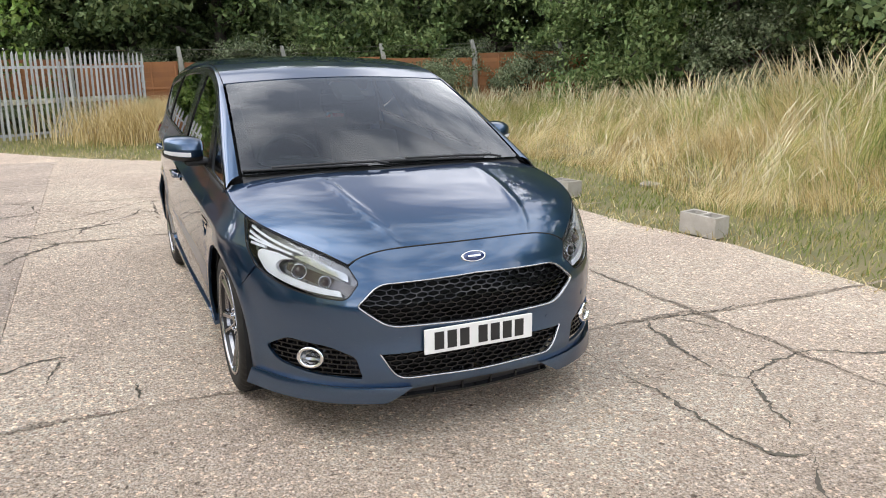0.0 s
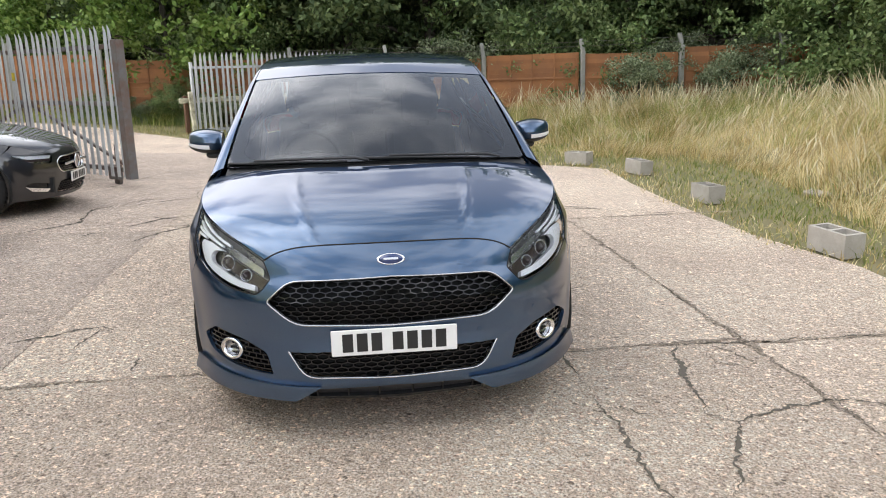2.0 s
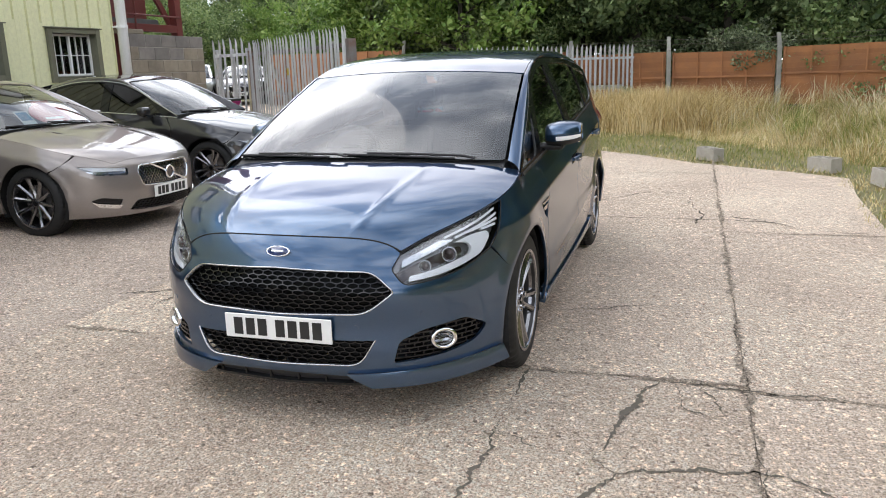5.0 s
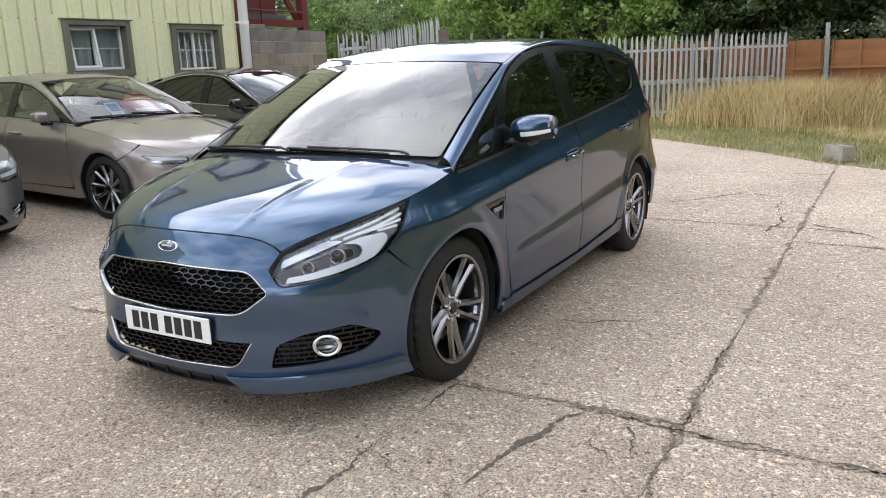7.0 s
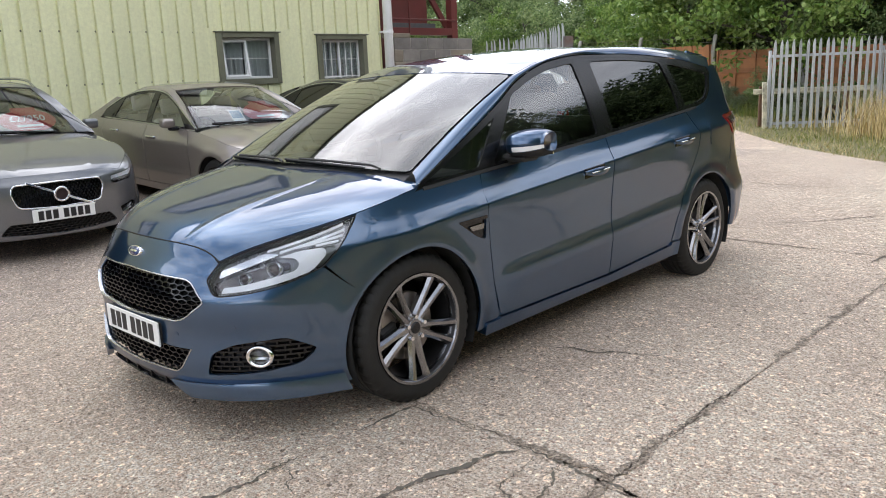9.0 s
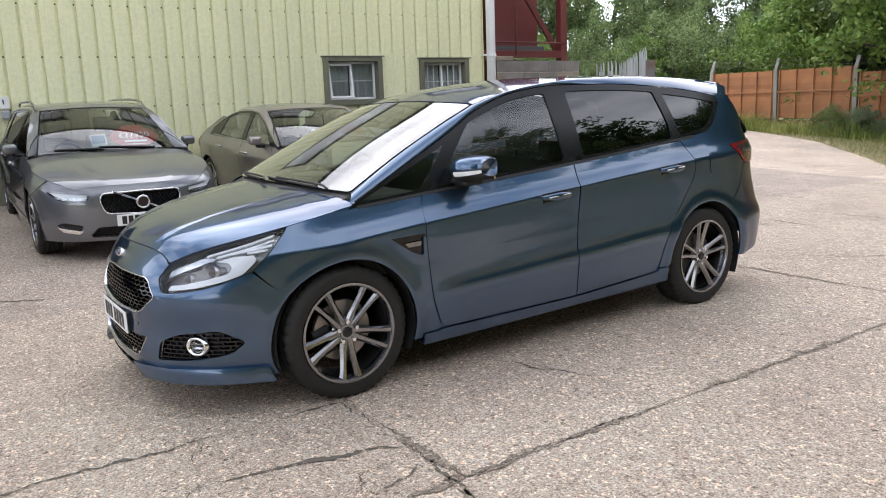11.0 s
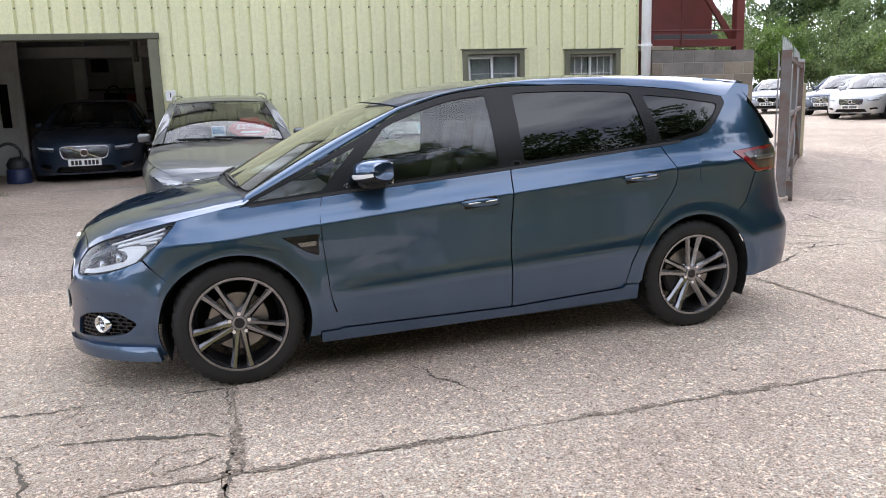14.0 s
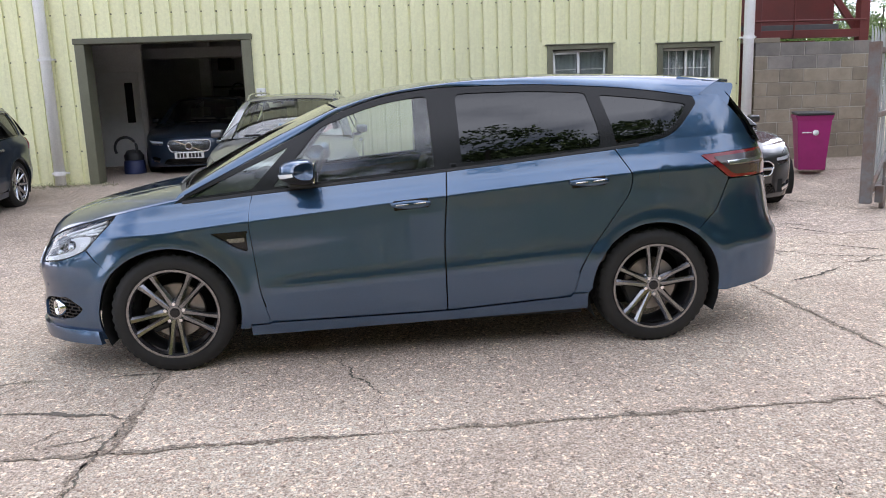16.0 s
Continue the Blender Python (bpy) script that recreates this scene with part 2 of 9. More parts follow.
M_PILLAR = plain("black_pillar_film", (0.006, 0.006, 0.0065), rough=0.22, spec=0.32, var=0.05)
M_MATTB = plain("matt_black_plastic", (0.018, 0.018, 0.019), rough=0.55, bump=0.1, bump_scale=250)
M_DARK = plain("dark_underbody", (0.012, 0.012, 0.012), rough=0.9)
M_RUBBER = plain("tyre_rubber", (0.013, 0.0125, 0.012), rough=0.7, bump=0.15, bump_scale=90, var=0.3)
M_CHROME = plain("chrome", (0.85, 0.85, 0.86), rough=0.08, metal=1.0, var=0.04)
M_SATIN = plain("satin_silver_trim", (0.50, 0.51, 0.53), rough=0.25, metal=1.0, var=0.05)
M_ALLOY = plain("dark_alloy", (0.25, 0.25, 0.26), rough=0.20, metal=1.0, var=0.08, coat=0.6)
M_ALLOYD = plain("alloy_inner_grey", (0.035, 0.035, 0.037), rough=0.4, metal=0.7)
M_DISC = plain("brake_disc_steel", (0.32, 0.29, 0.27), rough=0.4, metal=0.8, var=0.25)
M_PLATE = plain("white_plate", (0.82, 0.82, 0.80), rough=0.3, coat=0.4, var=0.03)
M_INK = plain("black_ink", (0.015, 0.015, 0.015), rough=0.5)
M_BADGE = plain("badge_blue", (0.01, 0.03, 0.12), rough=0.2, coat=1.0)
M_LAMPW = plain("white_lamp_guide", (0.9, 0.92, 0.95), rough=0.2, coat=0.5, var=0.03)
M_REFL = plain("lamp_reflector", (0.55, 0.56, 0.58), rough=0.18, metal=0.9)
M_LAMPD = plain("lamp_housing", (0.26, 0.26, 0.27), rough=0.28, metal=0.8)
M_RED = plain("red_lamp_plastic", (0.20, 0.006, 0.010), rough=0.08, coat=0.6)
M_SMOKE = plain("smoked_lamp_plastic", (0.05, 0.035, 0.035), rough=0.1, coat=0.8)
M_SEAT = plain("dark_seat_cloth", (0.03, 0.03, 0.032), rough=0.9, bump=0.3, bump_scale=300)
M_SEATL = plain("pale_seat_leather", (0.45, 0.42, 0.38), rough=0.6)
M_GLASS = glass("clear_glass", (0.80, 0.86, 0.83))
M_WSCREEN = glass("windscreen_glass", (0.60, 0.69, 0.67), faces=1.55)
M_TINT = glass("privacy_glass", (0.02, 0.02, 0.022), faces=1.4)
M_LENS = glass("lamp_lens", (0.96, 0.97, 0.98), 1.42, 0.9)

# ---- mesh helpers ----
def part(name, bm, material, parent=None, label="", smooth=False):
    """Links a bmesh as one mesh object, under a thing or a part."""
    me = bpy.data.meshes.new(name)
    bm.to_mesh(me)
    bm.free()
    me.materials.append(material)
    if smooth:
        me.polygons.foreach_set("use_smooth", [True] * len(me.polygons))
    ob = new(name, me)
    ob.parent = parent
    if label:
        ob["label"] = label
    return ob


def mesh_part(name, verts, faces, material, parent=None, label="", normals=None, smooth=True):
    me = bpy.data.meshes.new(name)
    me.from_pydata([tuple(map(float, v)) for v in verts], [], [tuple(map(int, f)) for f in faces])
    me.materials.append(material)
    if smooth:
        me.polygons.foreach_set("use_smooth", [True] * len(me.polygons))
    me.update()
    if normals is not None:
        me.normals_split_custom_set_from_vertices([tuple(map(float, n)) for n in normals])
    ob = new(name, me)
    ob.parent = parent
    if label:
        ob["label"] = label
    return ob


def empty(name, m=None, **tags):
    ob = new(name)
    if m is not None:
        ob.matrix_world = m
    return tagged(ob, **tags)


def box(bm, lo, hi, bevel=0.0, m=None, seg=1):
    c = [(a + b) / 2 for a, b in zip(lo, hi)]
    s = [abs(b - a) for a, b in zip(lo, hi)]
    mat = Matrix.LocRotScale(c, None, s)
    if m is not None:
        mat = m @ mat
    g = bmesh.ops.create_cube(bm, size=1, matrix=mat)
    if bevel:
        es = list({e for v in g["verts"] for e in v.link_edges})
        bmesh.ops.bevel(bm, geom=es, offset=bevel, segments=seg, affect="EDGES", profile=0.6)
    return bm


def cyl(bm, p, q, r, r2=None, n=16, caps=True):
    p, q = Vector(p), Vector(q)
    d = q - p
    m = Matrix.Translation((p + q) / 2) @ d.to_track_quat("Z", "Y").to_matrix().to_4x4()
    bmesh.ops.create_cone(bm, cap_ends=caps, segments=n, radius1=r, radius2=r if r2 is None else r2, depth=d.length, matrix=m)
    return bm


def tube(bm, pts, r, n=8):
    """A round bar swept through points, closed at its ends."""
    P = [Vector(p) for p in pts]
    rings = []
    for i, p in enumerate(P):
        t = (P[min(i + 1, len(P) - 1)] - P[max(i - 1, 0)]).normalized()
        u = t.cross(Vector((0, 0, 1)) if abs(t.z) < 0.9 else Vector((1, 0, 0))).normalized()
        w = t.cross(u)
        rings.append([bm.verts.new(p + (u * math.cos(6.2832 * k / n) + w * math.sin(6.2832 * k / n)) * r) for k in range(n)])
    for a, b in zip(rings[:-1], rings[1:]):
        for k in range(n):
            bm.faces.new((a[k], a[(k + 1) % n], b[(k + 1) % n], b[k]))
    bm.faces.new(rings[0][::-1])
    bm.faces.new(rings[-1])
    bmesh.ops.recalc_face_normals(bm, faces=bm.faces)
    return bm


def lathe(profile, n=48, axis="y", closed=False):
    """Verts and faces of a profile of (radius, height) turned round an axis."""
    vs, fs = [], []
    k = len(profile)
    for i in range(n):
        a = 2 * math.pi * i / n
        for r, h in profile:
            vs.append((r * math.cos(a), h, r * math.sin(a)) if axis == "y" else (r * math.cos(a), r * math.sin(a), h))
    last = k if closed else k - 1
    for i in range(n):
        j = (i + 1) % n
        for t in range(last):
            u = (t + 1) % k
            fs.append((i * k + t, i * k + u, j * k + u, j * k + t))
    return vs, fs


def pchip(xs, ys):
    """Monotone cubic through points, straight beyond them."""
    x, y = np.array(xs, float), np.array(ys, float)
    if x[0] > x[-1]:
        x, y = x[::-1], y[::-1]
    h, d = np.diff(x), np.diff(y) / np.diff(x)
    m = np.zeros_like(y)
    m[0], m[-1] = d[0], d[-1]
    for i in range(1, len(x) - 1):
        if d[i - 1] * d[i] > 0:
            w1, w2 = 2 * h[i] + h[i - 1], h[i] + 2 * h[i - 1]
            m[i] = (w1 + w2) / (w1 / d[i - 1] + w2 / d[i])

    def f(t):
        t = np.asarray(t, float)
        i = np.clip(np.searchsorted(x, t) - 1, 0, len(h) - 1)
        s = (t - x[i]) / h[i]
        s2 = np.clip(s, 0, 1)
        r = (1 + 2 * s2) * (1 - s2) ** 2 * y[i] + s2 * (1 - s2) ** 2 * h[i] * m[i] + s2 ** 2 * (3 - 2 * s2) * y[i + 1] + s2 ** 2 * (s2 - 1) * h[i] * m[i + 1]
        return r + np.where(s < 0, (t - x[0]) * m[0], 0) + np.where(s > 1, (t - x[-1]) * m[-1], 0)
    return f


def cubic(xs, ys, d0=None, d1=None):
    """Smooth cubic spline through points, with end slopes where given."""
    x, y = np.array(xs, float), np.array(ys, float)
    n, h = len(x), np.diff(np.array(xs, float))
    A, r = np.zeros((n, n)), np.zeros(n)
    for i in range(1, n - 1):
        A[i, i - 1], A[i, i], A[i, i + 1] = h[i - 1], 2 * (h[i - 1] + h[i]), h[i]
        r[i] = 6 * ((y[i + 1] - y[i]) / h[i] - (y[i] - y[i - 1]) / h[i - 1])
    if d0 is None:
        A[0, 0] = 1
    else:
        A[0, 0], A[0, 1], r[0] = 2 * h[0], h[0], 6 * ((y[1] - y[0]) / h[0] - d0)
    if d1 is None:
        A[-1, -1] = 1
    else:
        A[-1, -1], A[-1, -2], r[-1] = 2 * h[-1], h[-1], 6 * (d1 - (y[-1] - y[-2]) / h[-1])
    k = np.linalg.solve(A, r)

    def f(t):
        t = np.clip(np.asarray(t, float), x[0], x[-1])
        i = np.clip(np.searchsorted(x, t) - 1, 0, n - 2)
        a, b = x[i + 1] - t, t - x[i]
        return (k[i] * a ** 3 + k[i + 1] * b ** 3) / (6 * h[i]) + (y[i] / h[i] - k[i] * h[i] / 6) * a + (y[i + 1] / h[i] - k[i + 1] * h[i] / 6) * b
    return f


def rounded(pts, r=0.03, n=4, close=True):
    """An outline with its corners rounded; a corner may carry its own radius as a third number."""
    out = []
    k = len(pts)
    for i in range(k):
        p = np.array(pts[i][:2], float)
        rr = pts[i][2] if len(pts[i]) > 2 else r
        if not close and i in (0, k - 1) or rr <= 0:
            out.append(p)
            continue
        a, b = np.array(pts[i - 1][:2], float) - p, np.array(pts[(i + 1) % k][:2], float) - p
        la, lb = np.linalg.norm(a), np.linalg.norm(b)
        c = min(rr, 0.45 * la, 0.45 * lb)
        s, e = p + a / la * c, p + b / lb * c
        for j in range(n + 1):
            t = j / n
            out.append((1 - t) ** 2 * s + 2 * t * (1 - t) * p + t * t * e)
    return np.array(out)


def resample(loop, step):
    out = []
    for p, q in zip(loop, np.roll(loop, -1, axis=0)):
        d = np.linalg.norm(q - p)
        if d < 1e-5:
            continue
        k = max(1, int(round(d / step)))
        for j in range(k):
            out.append(p + (q - p) * j / k)
    return np.array(out)


def inside(pts, loop):
    x, y = pts[:, 0][:, None], pts[:, 1][:, None]
    a, b = loop, np.roll(loop, -1, axis=0)
    c = (a[None, :, 1] > y) != (b[None, :, 1] > y)
    with np.errstate(divide="ignore", invalid="ignore"):
        xi = (b[None, :, 0] - a[None, :, 0]) * (y - a[None, :, 1]) / (b[None, :, 1] - a[None, :, 1]) + a[None, :, 0]
    return ((c & (x < xi)).sum(axis=1) % 2) == 1


def near(pts, edge, d):
    keep = np.ones(len(pts), bool)
    for i in range(0, len(pts), 400):
        q = pts[i:i + 400]
        keep[i:i + 400] = (((q[:, None, :] - edge[None, :, :]) ** 2).sum(axis=2).min(axis=1)) > d * d
    return keep


def patch(surf, outline, holes=(), step=0.04, depth=0.015, mirror=False, both=False, lift=0.0, shell=False):
    """A panel: the part of a surface inside an outline, less its holes, with a turned-in rim.
    surf maps two arrays to points; returns verts, faces, normals."""
    from mathutils.geometry import delaunay_2d_cdt
    loops = [resample(np.array([p[:2] for p in lp], float), step * 0.6) for lp in (outline, *holes)]
    edge = np.vstack(loops)
    lo, hi = loops[0].min(axis=0), loops[0].max(axis=0)
    gx, gy = np.meshgrid(np.arange(lo[0] + step / 2, hi[0], step), np.arange(lo[1] + step / 2, hi[1], step))
    g = np.stack([gx.ravel(), gy.ravel()], axis=1)
    if len(g):
        ok = inside(g, loops[0])
        for h in loops[1:]:
            ok &= ~inside(g, h)
        g = g[ok]
        if len(g):
            g = g[near(g, edge, step * 0.45)]
    pts = np.vstack([edge, g]) if len(g) else edge
    es, k = [], 0
    for lp in loops:
        es += [(k + i, k + (i + 1) % len(lp)) for i in range(len(lp))]
        k += len(lp)
    v2, e2, f2, ov, oe, of = delaunay_2d_cdt([Vector(p) for p in pts], es, [], 0, 1e-6)
    v2 = np.array([tuple(v) for v in v2])
    f2 = np.array([f for f in f2 if len(f) == 3])
    cen = v2[f2].mean(axis=1)
    ok = inside(cen, loops[0])
    for h in loops[1:]:
        ok &= ~inside(cen, h)
    f2 = f2[ok]
    P = surf_points(surf, v2)
    N = surf_normals(surf, v2, P)
    P = P + N * lift
    a, b, c = P[f2[:, 0]], P[f2[:, 1]], P[f2[:, 2]]
    fn = np.cross(b - a, c - a)
    flip = (fn * N[f2].mean(axis=1)).sum(axis=1) < 0
    f2[flip] = f2[flip][:, ::-1]
    V, F, NN = [P], [f2], [N]
    if depth:
        n0 = len(P)
        rims = []
        for lp in loops:
            Q = surf_points(surf, lp)
            n = surf_normals(surf, lp, Q)
            Q = Q + n * lift
            m = len(lp)
            t = np.roll(Q, -1, axis=0) - np.roll(Q, 1, axis=0)
            s = np.cross(t, n)
            s /= np.linalg.norm(s, axis=1)[:, None] + 1e-9
            rims.append((Q, Q - n * depth, s, m))
        for Q, R, s, m in rims:
            V += [Q, R]
            NN += [s, s]
            i = np.arange(m)
            j = (i + 1) % m
            F.append(np.stack([n0 + i, n0 + m + i, n0 + m + j], axis=1))
            F.append(np.stack([n0 + i, n0 + m + j, n0 + j], axis=1))
            n0 += 2 * m
    V, NN, F = np.vstack(V), np.vstack(NN), np.vstack(F)
    flipy = np.array([1, -1, 1])
    if both:
        F = np.vstack([F, F[:, ::-1] + len(V)])
        V, NN = np.vstack([V, V * flipy]), np.vstack([NN, NN * flipy])
    elif mirror:
        V, NN, F = V * flipy, NN * flipy, F[:, ::-1]
    return V, F, NN


def surf_points(surf, q):
    return np.stack(np.broadcast_arrays(*surf(q[:, 0], q[:, 1])), axis=1)


def surf_normals(surf, q, P):
    e = 0.004
    du = surf_points(surf, q + [e, 0]) - surf_points(surf, q - [e, 0])
    dv = surf_points(surf, q + [0, e]) - surf_points(surf, q - [0, e])
    n = np.cross(du, dv)
    n /= np.linalg.norm(n, axis=1)[:, None] + 1e-12
    out = P - np.array([np.clip(P[:, 0], -2.9, 0.0), P[:, 1] * 0, np.full(len(P), 0.7)]).T
    n[(n * out).sum(axis=1) < 0] *= -1
    return n


def grid(surf, us, vs):
    """Verts, faces and normals of a surface over two ranges."""
    U, W = np.meshgrid(us, vs, indexing="ij")
    q = np.stack([U.ravel(), W.ravel()], axis=1)
    P = surf_points(surf, q)
    N = surf_normals(surf, q, P)
    n = len(vs)
    F = [(i * n + j, i * n + j + 1, (i + 1) * n + j + 1, (i + 1) * n + j) for i in range(len(us) - 1) for j in range(n - 1)]
    F = np.array(F)
    a, b, c = P[F[:, 0]], P[F[:, 1]], P[F[:, 2]]
    flip = (np.cross(b - a, c - a) * N[F[:, 0]]).sum(axis=1) < 0
    F[flip] = F[flip][:, ::-1]
    return P, F, N


def text_mesh(body, size, depth=0.002):
    """A mesh of lettering in the built-in font, centred, lying in its xy plane."""
    cu = bpy.data.curves.new("lettering", "FONT")
    cu.body, cu.size, cu.extrude, cu.align_x, cu.align_y = body, size, depth, "CENTER", "CENTER"
    tmp = bpy.data.objects.new("lettering", cu)
    me = bpy.data.meshes.new_from_object(tmp)
    bpy.data.objects.remove(tmp)
    return me

# ---- ground ----
rise = pchip([-60, -22, -16, -8, -5, -2.6, -1.0, 60], [0.5, 0.5, 0.45, 0.28, 0.12, 0.015, 0.0, 0.0])


def bank(x, y):
    return 0.55 * smooth01((y - 4.6) / 5.0) * (0.25 + 0.75 * smooth01((x + 16) / 14))


def smooth01(t):
    t = np.clip(t, 0, 1)
    return t * t * (3 - 2 * t)


def ground_z(x, y):
    return rise(np.asarray(y, float)) + bank(np.asarray(x, float), np.asarray(y, float))


def mesh_np(name, V, F, material, parent=None, smooth=False):
    """A large mesh straight from arrays."""
    V, F = np.asarray(V, np.float32), np.asarray(F, np.int32)
    me = bpy.data.meshes.new(name)
    me.vertices.add(len(V))
    me.vertices.foreach_set("co", V.ravel())
    k = F.shape[1]
    me.loops.add(F.size)
    me.loops.foreach_set("vertex_index", F.ravel())
    me.polygons.add(len(F))
    me.polygons.foreach_set("loop_start", np.arange(0, F.size, k, dtype=np.int32))
    if smooth:
        me.polygons.foreach_set("use_smooth", np.ones(len(F), bool))
    me.materials.append(material)
    me.update()
    me.validate()
    ob = new(name, me)
    ob.parent = parent
    return ob


M_SOIL = weathered("dry_soil_and_thatch", (0.20, 0.17, 0.085), (0.10, 0.11, 0.04), scale=1.4, rough=0.95, amount=0.9, bump=0.5)
M_CONC = concrete_ground("exposed_aggregate_concrete", (0.605, 0.537, 0.468), (0.445, 0.390, 0.342), 3.0)
M_CONC2 = concrete_ground("greyer_darker_concrete", (0.545, 0.487, 0.437), (0.385, 0.340, 0.308), 3.0)
M_CRACK = weathered("dirt_in_crack", (0.125, 0.105, 0.085), (0.085, 0.085, 0.045), scale=6, rough=1.0, bump=0.6)

gx = np.unique(np.concatenate([np.linspace(-400, -40, 10), np.linspace(-40, 14, 109), np.linspace(14, 400, 10)]))
gy = np.unique(np.concatenate([np.linspace(-400, -32, 10), np.linspace(-32, 30, 125), np.linspace(30, 400, 10)]))
X, Y = np.meshgrid(gx, gy, indexing="ij")
n = len(gy)
I, J = np.meshgrid(np.arange(len(gx) - 1), np.arange(n - 1), indexing="ij")
F = np.stack([I * n + J, (I + 1) * n + J, (I + 1) * n + J + 1, I * n + J + 1], axis=-1).reshape(-1, 4)
tagged(mesh_np("ground", np.stack([X, Y, ground_z(X, Y) - 0.035], axis=-1).reshape(-1, 3), F, M_SOIL, smooth=True), "dry soil and thatch under the grass", "ground", kind="structure")

EDGE = [(30, 3.9), (8, 3.55), (0.3, 3.47), (-1.2, 3.6), (-2.4, 3.40), (-3.9, 3.37), (-5.7, 3.45), (-7.1, 3.60), (-7.7, 2.95), (-8.6, 1.75), (-9.65, 0.85), (-10.5, -0.15), (-11.7, -1.5), (-12.6, -2.3), (-14.5, -3.9), (-17.0, -6.4), (-20.0, -11.0), (-24, -16), (-40, -26)]
PAVED = EDGE + [(-40, -60), (30, -60)]


def edge_y(x):
    """Where the concrete stops and the grass starts."""
    e = np.array(EDGE)[::-1]
    return np.interp(x, e[:, 0], e[:, 1])


def clip_cell(poly, x0, x1, y0, y1):
    """The part of an outline within a cell."""
    for ax, lim, sg in ((0, x0, 1), (0, x1, -1), (1, y0, 1), (1, y1, -1)):
        out = []
        for p, q in zip(poly, poly[1:] + poly[:1]):
            a, b = sg * (p[ax] - lim), sg * (q[ax] - lim)
            if a >= 0:
                out.append(p)
            if a * b < 0:
                t = a / (a - b)
                out.append((p[0] + (q[0] - p[0]) * t, p[1] + (q[1] - p[1]) * t))
        poly = out
        if len(poly) < 3:
            return []
    return poly


def slab_top(u, w):
    return u, w, ground_z(u, w)


def slab_mesh(poly, step):
    V, F, N = patch(slab_top, poly, step=step, depth=0)
    lp = resample(np.array(poly, float), step * 0.6)
    z = ground_z(lp[:, 0], lp[:, 1])
    k, m = len(V), len(lp)
    jag = np.random.normal(0, 0.0022, (m, 2))
    top = np.column_stack([lp + jag, z])
    V = np.vstack([V, top, top - [0, 0, 0.09]])
    i = np.arange(m)
    j = (i + 1) % m
    a, b, c = V[F[:, 0]], V[F[:, 1]], V[F[:, 2]]
    flip = np.cross(b - a, c - a)[:, 2] < 0
    F[flip] = F[flip][:, ::-1]
    F = np.vstack([F, np.stack([k + i, k + m + i, k + m + j], axis=1), np.stack([k + i, k + m + j, k + j], axis=1)])
    return V, F


pavement = empty("pavement", label="worn cracked concrete yard in large slabs", category="pavement", kind="structure")
rows = [((1.985, 60), [30, 12, 8, 4.1, 0.15, -3.53, -7.3, -12]), ((-2.05, 1.985), [30, 12, 8, 4.0, 0.065, -4.08, -7.45, -11.3, -15, -19]), ((-6.3, -2.05), [30, 12, 8, 4.1, 0.03, -3.9, -7.6, -11.4, -15.2, -19, -23]), ((-60, -6.3), [30, 14, 4.1, -4.0, -11.4, -19, -28, -40])]
for (y0, y1), xs in rows:
    for x1, x0 in zip(xs[:-1], xs[1:]):
        g = 0.002
        poly = clip_cell(list(PAVED), x0 + g, x1 - g, y0 + g, y1 - g)
        if len(poly) < 3:
            continue
        a = np.array(poly)
        size = max(np.ptp(a[:, 0]), np.ptp(a[:, 1]))
        V, F = slab_mesh(poly, 0.25 if size < 6 else 0.9 if size < 16 else 2.5)
        # slabs past y -2.05 take the darker, greyer mix
        mesh_np("slab", V, F, M_CONC2 if y1 <= -2.04 and x0 > -11.6 else M_CONC, pavement)


def crack(pts, w=0.014, seed=0):
    """A jagged dirt-filled crack along a line."""
    rng = np.random.default_rng(seed)
    p = np.array(pts, float)
    d = np.r_[0, np.cumsum(np.linalg.norm(np.diff(p, axis=0), axis=1))]
    t = np.arange(0, d[-1], 0.018)
    q = np.stack([np.interp(t, d, p[:, 0]), np.interp(t, d, p[:, 1])], axis=1)
    dq = np.gradient(q, axis=0)
    nrm = np.stack([-dq[:, 1], dq[:, 0]], axis=1) / (np.linalg.norm(dq, axis=1)[:, None] + 1e-9)
    wob = np.convolve(rng.normal(0, 1, len(t) + 8), np.ones(5) / 5, "same")[4:len(t) + 4]
    q = q + nrm * (wob * 0.022 + rng.normal(0, 0.0035, len(t)))[:, None]
    hw = 0.5 * w * np.clip(0.15 + 1.5 * rng.random(len(t)) * (0.75 + 0.9 * np.sin(t * 5.1 + seed) * np.sin(t * 2.3)), 0.10, 2) * np.clip(np.minimum(np.arange(len(t)) + 1, len(t) - np.arange(len(t))) / 6, 0.15, 1)
    L, R = q + nrm * hw[:, None], q - nrm * hw[:, None]
    V = np.vstack([np.column_stack([L, ground_z(L[:, 0], L[:, 1]) + 0.004]), np.column_stack([R, ground_z(R[:, 0], R[:, 1]) + 0.004])])
    n = len(t)
    i = np.arange(n - 1)
    return mesh_np("crack", V, np.stack([n + i, n + i + 1, i + 1, i], axis=1), M_CRACK, pavement)


